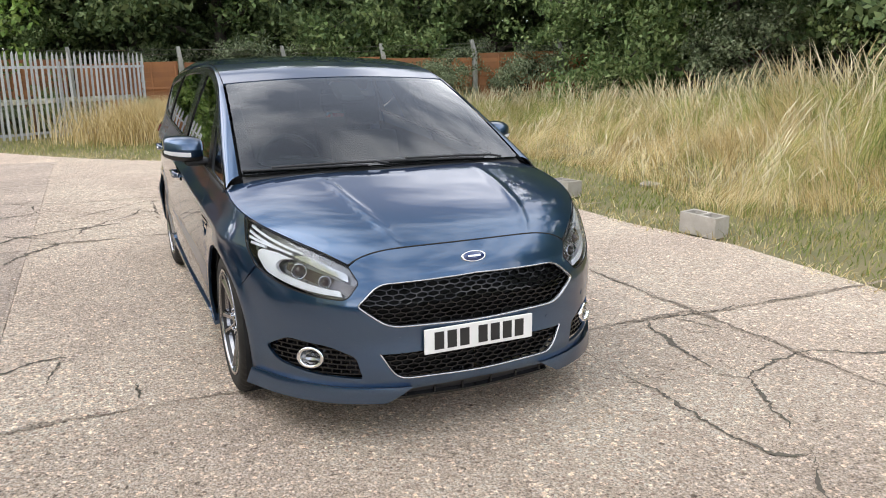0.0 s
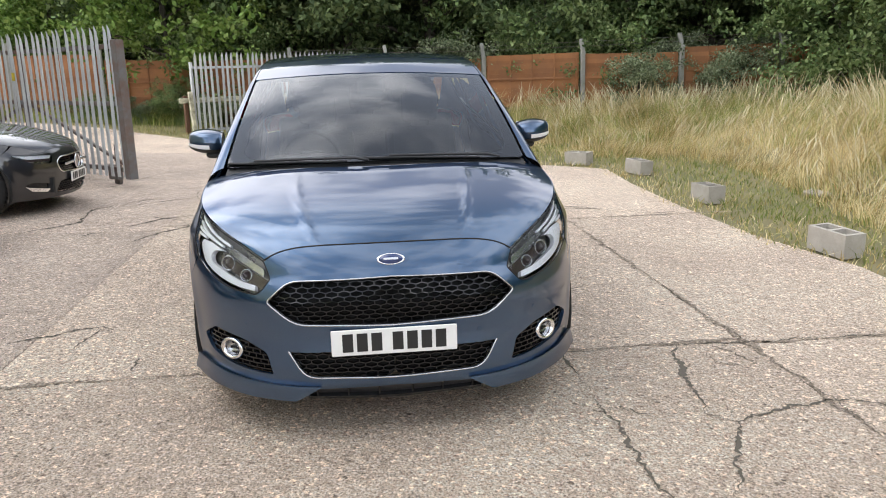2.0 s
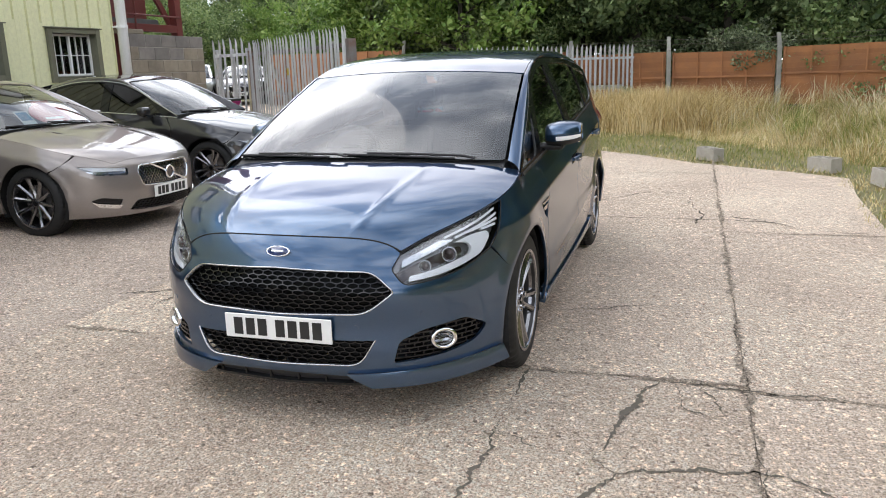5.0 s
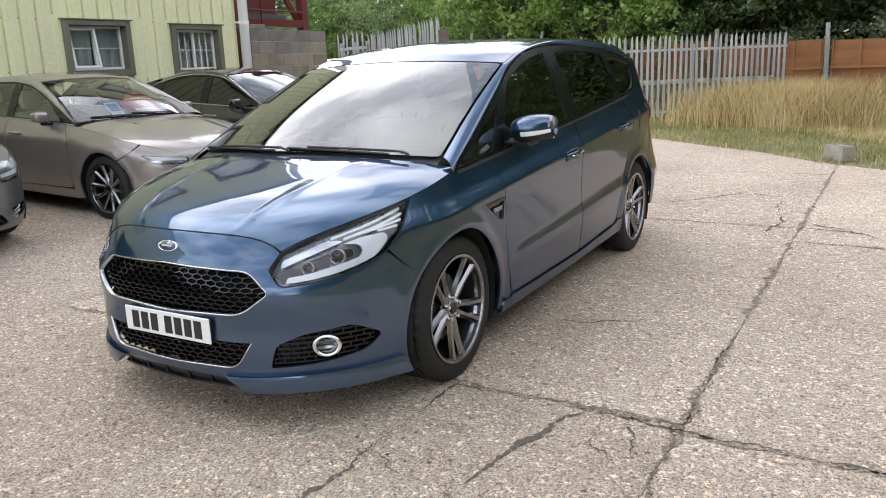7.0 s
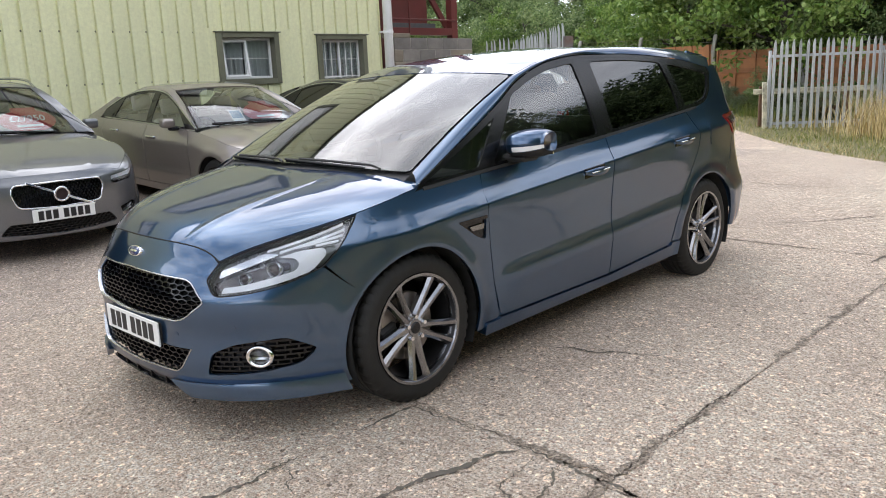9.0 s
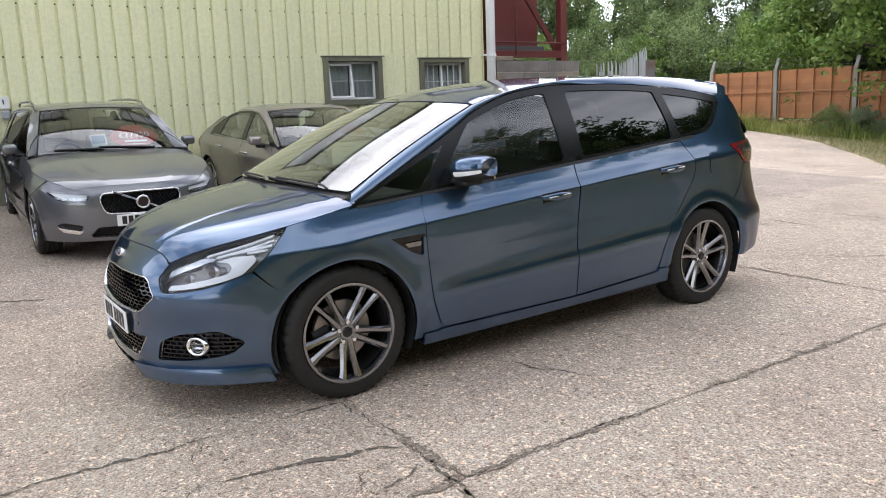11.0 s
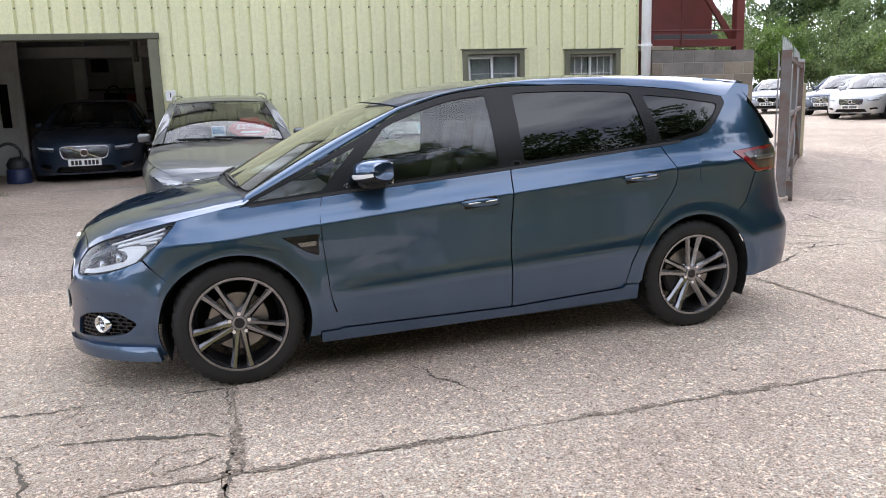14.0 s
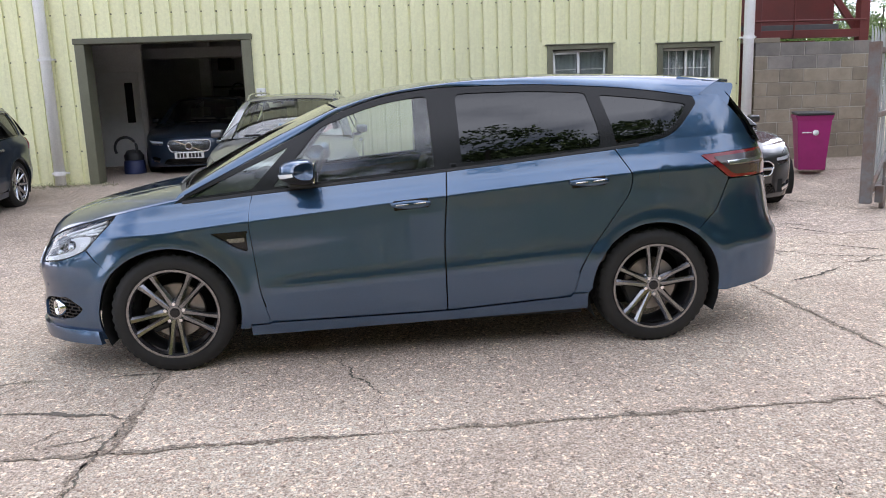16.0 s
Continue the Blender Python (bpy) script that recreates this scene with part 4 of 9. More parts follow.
def plate_bars(parent, centre, yaw, width=0.52, height=0.111, pitch=0, n=7, colour=None, name="number_plate"):
    """A white plate whose characters are plain black bars."""
    bm = bmesh.new()
    box(bm, (-0.004, -width / 2, -height / 2), (0.004, width / 2, height / 2), 0.003)
    p = part(name, bm, colour or M_PLATE, parent, "white number plate with black bars")
    p.matrix_basis = pose(*centre, 0, pitch, yaw)
    step = width * 0.80 / n
    for i in range(n):
        y = -width * 0.40 + (i + 0.5) * step + (-0.014 if i < 3 else 0.014)
        bm = bmesh.new()
        box(bm, (0.004, y - step * 0.37, -height * 0.35), (0.0055, y + step * 0.37, height * 0.35))
        part("plate_bar", bm, M_INK, p)
    return p


def seat(parent, x, y, mat, z=0.42, h=1.18):
    bm = bmesh.new()
    box(bm, (x - 0.25, y - 0.25, z), (x + 0.27, y + 0.25, z + 0.16), 0.05, seg=2)
    part("seat_cushion", bm, mat, parent)
    bm = bmesh.new()
    box(bm, (-0.07, -0.25, 0), (0.07, 0.25, 0.62), 0.055, m=pose(x - 0.26, y, z + 0.1, 0, -16, 0), seg=2)
    part("seat_backrest", bm, mat, parent)
    bm = bmesh.new()
    box(bm, (-0.05, -0.13, 0.66), (0.05, 0.13, 0.86), 0.04, m=pose(x - 0.26, y, z + 0.1, 0, -14, 0), seg=2)
    cyl(bm, (x - 0.42, y - 0.06, z + 0.68), (x - 0.45, y - 0.06, z + 0.8), 0.008, n=8)
    cyl(bm, (x - 0.42, y + 0.06, z + 0.68), (x - 0.45, y + 0.06, z + 0.8), 0.008, n=8)
    part("headrest", bm, mat, parent)


def steering_wheel(parent, c, mat):
    vs, fs = [], []
    R, r, n, k = 0.18, 0.016, 36, 8
    for i in range(n):
        a = 2 * math.pi * i / n
        for j in range(k):
            b = 2 * math.pi * j / k
            vs.append(((r * math.sin(b)), (R + r * math.cos(b)) * math.cos(a), (R + r * math.cos(b)) * math.sin(a)))
    for i in range(n):
        for j in range(k):
            fs.append((i * k + j, i * k + (j + 1) % k, ((i + 1) % n) * k + (j + 1) % k, ((i + 1) % n) * k + j))
    w = mesh_part("steering_wheel", vs, fs, mat, parent)
    w.matrix_basis = pose(*c, 0, -22, 0)
    bm = bmesh.new()
    box(bm, (-0.02, -0.07, -0.06), (0.03, 0.07, 0.06), 0.02)
    box(bm, (-0.008, -0.17, -0.02), (0.012, 0.17, 0.02), 0.006)
    box(bm, (-0.008, -0.02, -0.17), (0.012, 0.02, 0.0), 0.006)
    part("steering_wheel_boss", bm, mat, w)

# ---- the blue people carrier ----
SM = Shape(
    wb=2.849, arch_f=0.388, arch_r=0.398, square=1.0,
    zs=pchip([-4.2, -2.43, -0.44, 0.4, 1.4], [0.29, 0.24, 0.19, 0.20, 0.21]),
    zl=pchip([-4.2, -2.4, -1.58, -0.55, 0.3, 1.4], [0.60, 0.56, 0.515, 0.462, 0.43, 0.42]),
    zc=pchip([-4.2, -2.71, -1.59, -0.51, 0.2, 1.4], [1.10, 1.036, 0.953, 0.860, 0.80, 0.77]),
    zb=pchip([-4.2, -3.1, -2.75, -1.6, -0.49, -0.03, 0.26, 0.7, 1.4], [1.25, 1.228, 1.20, 1.098, 1.012, 0.975, 0.96, 0.94, 0.92]),
    wq=pchip([-0.3, 0, 0.3, 0.8, 0.95, 1.02, 1.12, 1.2, 1.3, 1.5, 1.85, 2.0, 2.12, 2.5, 3.0], [0.90, 0.915, 0.930, 0.948, 0.9535, 0.9535, 0.946, 0.9420, 0.9415, 0.9430, 0.950, 0.952, 0.944, 0.912, 0.880]),
    wq_front=pchip([-0.3, 0, 0.3, 0.8, 1.1, 1.45, 1.85, 2.0, 2.12, 2.5, 3.0], [0.90, 0.915, 0.928, 0.941, 0.942, 0.942, 0.949, 0.952, 0.944, 0.912, 0.880]),
    wf=pchip([0.15, 0.22, 0.30, 0.5, 0.65, 0.80, 0.9, 1.0], [0.90, 0.925, 0.94, 0.945, 0.94, 0.915, 0.88, 0.84]),
    plan=pchip([-4.2, -2.85, -2.4, -1.5, -0.5, 0.0, 1.4], [0.985, 0.985, 0.995, 1.0, 0.995, 0.99, 0.99]),
    xf=pchip([0.15, 0.20, 0.26, 0.32, 0.45, 0.56, 0.66, 0.72, 0.77, 0.82, 0.90, 1.0], [0.86, 0.90, 0.93, 0.935, 0.925, 0.935, 0.922, 0.90, 0.872, 0.835, 0.76, 0.66]),
    lr=pchip([0.25, 0.36, 0.5, 0.62, 0.70, 0.9, 1.1, 1.25], [0.93, 1.0, 1.01, 1.0, 0.96, 0.93, 0.90, 0.86]),
    edge=[(0.87, 0.762), (0.76, 0.812), (0.58, 0.866), (0.28, 0.930), (-0.13, 0.998)], nose_z=0.828, cowl_x=0.03, cowl_z=1.052, crown=0.008, crease=(0.30, 0.13),
    ws_base=(0.01, 0.795, 1.062, 0.11, 0.020), ws_top=(-0.90, 0.700, 1.502, 0.08, 0.030), ws_bulge=0.016,
    roof_end=-3.42,
    roof_y=pchip([-3.5, -3.0, -2.4, -1.8, -1.24, -0.98], [0.575, 0.605, 0.635, 0.66, 0.685, 0.700]),
    roof_z=pchip([-3.5, -3.2, -2.8, -2.3, -1.9, -1.55, -1.24, -0.98], [1.556, 1.580, 1.606, 1.618, 1.612, 1.588, 1.542, 1.472]), roof_crown=0.028,
    dlo_top=pchip([-3.4, -3.10, -2.55, -2.0, -1.65, -1.334, -1.0, -0.764, -0.40, -0.03, 0.1], [1.40, 1.463, 1.535, 1.563, 1.562, 1.533, 1.440, 1.320, 1.148, 0.968, 0.90]),
    rail_gap=0.012, rail_bulge=0.022,
    rail_a=pchip([0, 0.1, 0.4, 1.0], [-0.05, -0.28, -1.0, -3.20]),
)
S = SM
smax = empty("people_carrier", label="dark blue metallic people carrier parked on worn concrete", category="car")
grille_up = [(0.0, 0.704), (0.425, 0.688, 0.045), (0.520, 0.606, 0.02), (0.405, 0.516, 0.05), (0.0, 0.503)]
grille_lo = [(0.0, 0.398), (0.437, 0.396, 0.012), (0.372, 0.287, 0.05), (0.0, 0.276)]
fog_out = [(0.507, 0.290, 0.012), (0.530, 0.385, 0.02), (0.62, 0.427, 0.03), (0.765, 0.448, 0.03), (0.836, 0.388, 0.025), (0.80, 0.330, 0.03), (0.69, 0.300, 0.05)]


def front_edge(sh, n=14):
    a0, z0 = sh.edge[0]
    s = np.linspace(1, 0, n)
    return [(sh.AF - t * (sh.AF - a0), sh.nose_z - (sh.nose_z - z0) * (0.25 * t ** 2 + 0.75 * t ** 7), 0) for t in s]


def edge_line(sh, v0, v1, n=16, back=False):
    k = np.linspace(0, 1, len(sh.edge))
    fa, fz = pchip(k, [-e[0] for e in sh.edge]), pchip(k, [e[1] for e in sh.edge])
    v = np.linspace(v0, v1, n)
    return [(float(-fa(t)), float(fz(t)), 0) for t in v]


REF = (0.22, 0.50, 0.95, 1.10)


def lanes(a):
    return [np.asarray(f(a), float) for f in (S.zs, S.zl, S.zc, S.zb)]


def to_lane(q):
    """An outline with its heights counted between the creases of the body side."""
    q = resample(np.array([p[:2] for p in q], float), 0.02)
    a, z = q[:, 0], q[:, 1]
    L = lanes(a)
    s = np.where(z < L[0], REF[0] + z - L[0], REF[3] + z - L[3])
    for k in range(3):
        s = np.where((z >= L[k]) & (z <= L[k + 1]), REF[k] + (z - L[k]) / (L[k + 1] - L[k]) * (REF[k + 1] - REF[k]), s)
    return np.column_stack([a, s])


def side_lane(a, s):
    a, s = np.broadcast_arrays(np.asarray(a, float), np.asarray(s, float))
    L = lanes(a)
    z = np.where(s < REF[0], L[0] + s - REF[0], L[3] + s - REF[3])
    for k in range(3):
        z = np.where((s >= REF[k]) & (s <= REF[k + 1]), L[k] + (s - REF[k]) / (REF[k + 1] - REF[k]) * (L[k + 1] - L[k]), z)
    return S.body(a, z)


lamp_low = [(0.905, 0.694, 0.012), (0.848, 0.628, 0.03), (0.72, 0.640, 0.08), (0.59, 0.672, 0.08), (0.455, 0.730, 0.02)]
lamp_back = (0.382, 0.822, 0.1)
lamp_tip = (0.325, 0.910, 0.01)
lamp_top = edge_line(S, 0.0, 0.705, 12)

# front bumper, with the mouths cut from it
mouths = [*[(p[0], p[1], p[2] if len(p) > 2 else 0) for p in S.yz(grille_up)], *[(p[0], p[1], p[2] if len(p) > 2 else 0) for p in S.yz(grille_lo)]]
bumper = rounded([(S.AF, 0.236, 0), (1.0, 0.228, 0), (0.7, 0.216, 0), (0.405, 0.205, 0), *S.arch("f", -20, 40, 12), (0.46, 0.726, 0.01), *[(a, z, r) for a, z, r in lamp_low[3::-1]],
                  (0.872, 0.756, 0), *front_edge(S)[1:], *mouths])
add("front_bumper", patch(S.body, bumper, [rounded(S.yz(fog_out))], step=0.02, both=True), M_BLUE, smax)
# bonnet
ol = [(0.745, 0.006), (0.745, 0.894), (-0.745, 0.894), (-0.745, 0.006)]
add("bonnet", patch(S.bonnet, ol, step=0.022, depth=0.02), M_BLUE, smax, "blue bonnet mirroring clouds")
# wings
wing = rounded([(0.303, 0.597, 0), *S.arch("f", 41, 196, 40), (-0.432, 0.236, 0.01), (-0.436, 0.262, 0), (-0.548, 0.262, 0.03), (-0.500, 0.45, 0.05), (-0.463, 0.84, 0.1), (-0.470, 0.93, 0.05), (-0.488, 1.006, 0),
                (-0.25, 0.990, 0), (-0.135, 0.985, 0), *edge_line(S, 0.985, 0.72, 8), lamp_tip, lamp_back, (0.452, 0.733, 0)])
vent = rounded([(-0.255, 0.800, 0.01), (-0.448, 0.806, 0.012), (-0.452, 0.690, 0.02), (-0.385, 0.715, 0.02)])
pair("wing", side_lane, to_lane(wing), M_BLUE, smax, [to_lane(vent)], step=0.016)
pair("wing_vent", S.body, vent, M_GLOSSB, smax, step=0.03, lift=-0.012, depth=0, label="black wing vent")
pair("vent_badge", S.body, rounded([(-0.335, 0.768), (-0.438, 0.774), (-0.436, 0.748), (-0.355, 0.746)], 0.006), M_ALLOY, smax, step=0.03, lift=-0.002, label="chrome vent badge")
pair("vent_rim", S.body, rounded([(-0.248, 0.804, 0.01), (-0.456, 0.812, 0.012), (-0.456, 0.796, 0.005), (-0.30, 0.790, 0.005)]), M_GLOSSB, smax, step=0.03, lift=0.004)
# doors
fdoor = rounded([(-0.492, 1.004, 0.0), (-0.470, 0.93, 0.05), (-0.467, 0.84, 0.1), (-0.505, 0.45, 0.05), (-0.560, 0.272, 0.05), (-1.574, 0.281, 0.01), (-1.568, 0.69, 0.1), (-1.597, 1.089, 0), (-1.05, 1.046, 0)])
rdoor = rounded([(-1.582, 0.281, 0.01), (-2.325, 0.322, 0.06), (-2.395, 0.543, 0.1), (-2.535, 0.724, 0.1), (-2.672, 0.919, 0.08), (-2.695, 1.027, 0.06), (-2.600, 1.176, 0), (-2.1, 1.135, 0), (-1.605, 1.090, 0), (-1.576, 0.69, 0.1)])
fd = pair("front_door", side_lane, to_lane(fdoor), M_BLUE, smax, step=0.016)
rd = pair("rear_door", side_lane, to_lane(rdoor), M_BLUE, smax, step=0.016)
sill = rounded([(-0.436, 0.256, 0), (-0.436, 0.196, 0.01), (-2.425, 0.240, 0.01), (-2.425, 0.336, 0), (-2.335, 0.334, 0.02), (-2.325, 0.316, 0.06), (-1.578, 0.275, 0), (-0.556, 0.266, 0.05), (-0.54, 0.258, 0)])
pair("sill_skirt", S.body, sill, M_BLUE, smax, step=0.035, depth=0.05, lift=0.012)
# rear quarter with pillar
quarter = rounded([(-2.428, 0.336, 0), (-2.345, 0.336, 0.02), (-2.402, 0.543, 0.1), (-2.542, 0.724, 0.1), (-2.679, 0.919, 0.08), (-2.702, 1.027, 0.06), (-2.606, 1.179, 0), (-2.75, 1.203, 0.03), (-2.94, 1.238, 0.05), (-3.03, 1.300, 0.05), (-3.145, 1.432, 0.03), (-3.115, 1.478, 0.02),
                   (-3.30, 1.478, 0.02), (-3.46, 1.33, 0.05), (-3.57, 1.19, 0.03), (-3.60, 1.150, 0), (-3.35, 1.142, 0), (-3.118, 1.125, 0.02), (-3.29, 0.982, 0.01), (-3.20, 0.80, 0.03), *S.arch("r", 126, 2, 32)])
pair("rear_wing", side_lane, to_lane(quarter), M_BLUE, smax, step=0.016)
add("fuel_flap", patch(S.body, rounded([(-2.845, 1.085, 0.04), (-3.06, 1.10, 0.04), (-3.09, 0.945, 0.05), (-2.86, 0.93, 0.05)]), step=0.04, lift=0.0035, depth=0.005), M_BLUE, smax)
rbump = rounded([(-3.20, 0.79, 0.03), (-3.295, 0.975, 0.01), (-3.58, 0.980, 0), (-3.78, 0.93, 0.05), (-4.149, 0.90, 0), (-4.149, 0.40, 0), (-3.60, 0.355, 0.03), (-3.275, 0.300, 0.01), *S.arch("r", 186, 126, 14)])
add("rear_bumper", patch(S.body, rbump, step=0.04, both=True), M_BLUE, smax)
tlamp = rounded([(-3.122, 1.122, 0.015), (-3.35, 1.138, 0), (-3.62, 1.146, 0.02), (-3.70, 1.07, 0.04), (-3.64, 0.990, 0.02), (-3.30, 0.985, 0.02)])
pair("tail_lamp", S.body, tlamp, M_RED, smax, step=0.03, lift=0.006, depth=0.03, label="red and smoked tail lamp")
pair("smoked_lens", S.body, rounded([(-3.195, 1.108, 0.02), (-3.59, 1.132, 0.02), (-3.67, 1.065, 0.03), (-3.61, 1.004, 0.02), (-3.325, 1.004, 0.03)]), M_SMOKE, smax, step=0.03, lift=0.009, depth=0.004)
pair("lamp_bar", S.body, rounded([(-3.28, 1.082, 0.005), (-3.60, 1.092, 0.005), (-3.60, 1.068, 0.005), (-3.30, 1.060, 0.005)]), M_REFL, smax, step=0.03, lift=0.011, depth=0.003)
tg = rounded([(-3.61, 1.145, 0), (-3.60, 1.19, 0), (-4.149, 1.235, 0), (-4.149, 0.905, 0), (-3.79, 0.935, 0), (-3.66, 0.985, 0), (-3.71, 1.07, 0.04)])
add("tailgate", patch(S.body, tg, step=0.05, both=True), M_BLUE, smax)


def rear_glass(u, w):
    t, v = np.asarray(u) / 0.7, np.asarray(w) / 0.5
    x0, x1 = -3.44 + 0.10 * t ** 2, -3.72 + 0.16 * t ** 2
    return x0 + (x1 - x0) * v - 0.02 * np.sin(np.pi * v), (0.66 + 0.09 * v) * t, 1.545 - 0.02 * t ** 2 + (1.20 - 1.545) * v


add("rear_window", patch(rear_glass, rounded([(-0.66, 0.02), (0.66, 0.02), (0.69, 0.5), (-0.69, 0.5)], 0.04), step=0.06), M_GLOSSB, smax, "black rear window")


def spoiler_top(u, w):
    t, v = np.asarray(u) / 0.62, np.asarray(w) / 0.26
    return -3.31 - 0.20 * v + 0.08 * t ** 2, 0.625 * t * (1 - 0.03 * v), 1.590 - 0.022 * t ** 2 - 0.015 * v - 0.018 * v ** 2


def spoiler_low(u, w):
    x, y, z = spoiler_top(u, w)
    return x, y, z - 0.012 - 0.035 * (1 - np.clip(np.asarray(w) / 0.26, 0, 1))


sp1, sp2 = grid(spoiler_top, np.linspace(-0.62, 0.62, 30), np.linspace(0, 0.26, 8)), grid(spoiler_low, np.linspace(-0.62, 0.62, 30), np.linspace(0, 0.26, 8))
add("roof_spoiler", (np.vstack([sp1[0], sp2[0]]), np.vstack([sp1[1], sp2[1][:, ::-1] + len(sp1[0])]), np.vstack([sp1[2], -sp2[2]])), M_BLUE, smax)


def spoiler_cheek(u, w):
    s, v = np.asarray(u) / 0.26, np.asarray(w) / 0.12
    return -3.20 - 0.235 * s, 0.622 + 0.045 * v - 0.014 * s, 1.566 - 0.032 * s - 0.115 * v


pair("spoiler_cheek", spoiler_cheek, rounded([(-0.14, -0.010), (0.262, -0.006), (0.262, 0.018), (0.205, 0.14), (0.10, 0.10), (-0.14, 0.07)], 0.008), M_BLUE, smax, step=0.02, depth=0.03)
# windscreen, roof and pillars
ring = rounded([(-0.735, 0.02), (0.735, 0.02), (0.735, 1.195), (-0.735, 1.195)], 0.03)
clear = rounded([(-0.665, 0.095, 0.10), (0.665, 0.095, 0.10), (0.685, 1.15, 0.06), (-0.685, 1.15, 0.06)])
add("windscreen", patch(S.screen, ring, step=0.06, depth=0.0), M_WSCREEN, smax, "raked windscreen with grey cloud mirrored in it").visible_shadow = False
add("windscreen_border", patch(S.screen, ring, [clear], step=0.05, depth=0.004, lift=-0.004), M_GLOSSB, smax, "black windscreen border")
add("roof", patch(S.roof, [(0.012, -0.636), (2.2, -0.636), (2.2, 0.636), (0.012, 0.636)], step=0.06, depth=0.015), M_BLUE, smax)
V, F, N = grid(S.rail, np.linspace(0.02, 3.55, 110), np.linspace(0, 0.14, 9))
add("roof_rail_and_pillar", (V, F, N), M_BLUE, smax)
mm = np.array([1, -1, 1])
add("roof_rail_and_pillar", (V * mm, F[:, ::-1], N * mm), M_BLUE, smax)
# side windows
dlo = rounded([(-0.045, 0.972, 0.005), *[(x, float(S.dlo_top(x)) + 0.006, 0) for x in np.linspace(-0.12, -3.06, 44)], (-3.118, 1.470, 0.03), (-3.142, 1.430, 0.03), (-3.028, 1.302, 0.06), (-2.935, 1.240, 0.05), (-2.75, 1.202, 0.03),
               *[(x, float(S.zb(x)) + 0.001, 0) for x in np.linspace(-2.6, -0.1, 30)]])
g1 = rounded([(-0.115, 1.000, 0.01), (-0.705, 1.264, 0.015), (-0.490, 1.036, 0.02)])
g2 = rounded([(-0.605, 1.043, 0.02), (-0.885, 1.366, 0.04), *[(x, float(S.dlo_top(x)) - 0.030, 0) for x in np.linspace(-0.98, -1.46, 10)], (-1.512, 1.522, 0.02), (-1.535, 1.118, 0.02)])
g3 = rounded([(-1.695, 1.133, 0.02), (-1.680, 1.526, 0.03), *[(x, float(S.dlo_top(x)) - 0.030, 0) for x in np.linspace(-1.75, -2.42, 8)], (-2.455, 1.508, 0.03), (-2.515, 1.30, 0.1), (-2.520, 1.200, 0.02)])
g4 = rounded([(-2.615, 1.212, 0.02), (-2.60, 1.30, 0.1), (-2.535, 1.498, 0.03), (-2.80, 1.468, 0), (-3.085, 1.425, 0.04), (-3.00, 1.32, 0.05), (-2.92, 1.262, 0.06), (-2.75, 1.232, 0.03)])
pair("window_surround", S.body, dlo, M_PILLAR, smax, [g1, g2, g3, g4], step=0.05, depth=0.012, lift=0.001, label="gloss black window surround")
for nm, g, mt, lb in (("quarter_light", g1, M_GLASS, ""), ("front_side_window", g2, M_GLASS, ""), ("rear_side_window", g3, M_TINT, "dark privacy glass"), ("rear_quarter_window", g4, M_TINT, "dark privacy glass")):
    for o in pair(nm, S.body, g, mt, smax, step=0.06, depth=0, lift=-0.006, label=lb):
        o.visible_shadow = False
belt = [(x, float(S.zb(x)) - 0.008, 0) for x in np.linspace(-0.10, -2.75, 40)] + [(x, float(S.zb(x)) + 0.008, 0) for x in np.linspace(-2.75, -0.10, 40)]
pair("window_sill_strip", S.body, belt, M_MATTB, smax, step=0.05, depth=0.01, lift=0.006)


def handle(parent_pair, a, z, tilt):
    for k, o in enumerate(parent_pair):
        s = 1 if k == 0 else -1
        p = S.at(a, z)
        m = Matrix.Translation((p[0], s * p[1], p[2])) @ pose(0, 0, 0, 0, tilt, 0)
        bm = bmesh.new()
        box(bm, (-0.10, -0.006, -0.030), (0.10, 0.004, 0.026), 0.004)
        part("handle_recess", bm, M_GLOSSB, o).matrix_basis = m
        vs, fs = [], []
        n = 18
        for i in range(n + 1):
            t = i / n
            x = 0.115 - 0.23 * t
            hh = 0.012 + 0.013 * math.sin(math.pi * t)
            out = 0.008 + 0.032 * math.sin(math.pi * min(1, max(0, t))) ** 0.6
            for j in range(10):
                b = 2 * math.pi * j / 10
                vs.append((x, s * (out + 0.010 * math.cos(b)), -0.006 + hh * math.sin(b) + 0.012 * (1 - t)))
        for i in range(n):
            for j in range(10):
                fs.append((i * 10 + j, i * 10 + (j + 1) % 10, (i + 1) * 10 + (j + 1) % 10, (i + 1) * 10 + j))
        fs += [tuple(range(10)), tuple(n * 10 + j for j in range(10))]
        h = mesh_part("door_handle", vs, fs, M_BLUE, o, "blue door handle with chrome edge")
        h.matrix_basis = m
        bm = bmesh.new()
        box(bm, (-0.085, s * 0.036, 0.000), (0.088, s * 0.049, 0.009), 0.003)
        part("handle_edge", bm, M_CHROME, h)


handle(fd, -1.385, 0.922, 4)
handle(rd, -2.425, 1.003, 4)
# grilles, plate, badge, fog lamps
bv = S.yz([(p[0], p[1], p[2] if len(p) > 2 else 0) for p in [(0.0, 0.72), (0.44, 0.705, 0.05), (0.545, 0.606, 0.03), (0.42, 0.50, 0.05), (0.0, 0.485)]])
add("grille_backing", patch(S.body, rounded(bv), step=0.05, both=True, lift=-0.055, depth=0), M_DARK, smax)
add("lower_backing", patch(S.body, rounded(S.yz([(0.0, 0.41), (0.45, 0.41, 0.02), (0.39, 0.275, 0.05), (0.0, 0.262)])), step=0.05, both=True, lift=-0.05, depth=0), M_DARK, smax)
V, F = honeycomb(S, rounded(grille_up), 0.050, 0.0205, -0.020, w=0.0045)
mesh_part("grille_mesh", V, F, M_GLOSSB, smax, "black honeycomb grille", smooth=False)
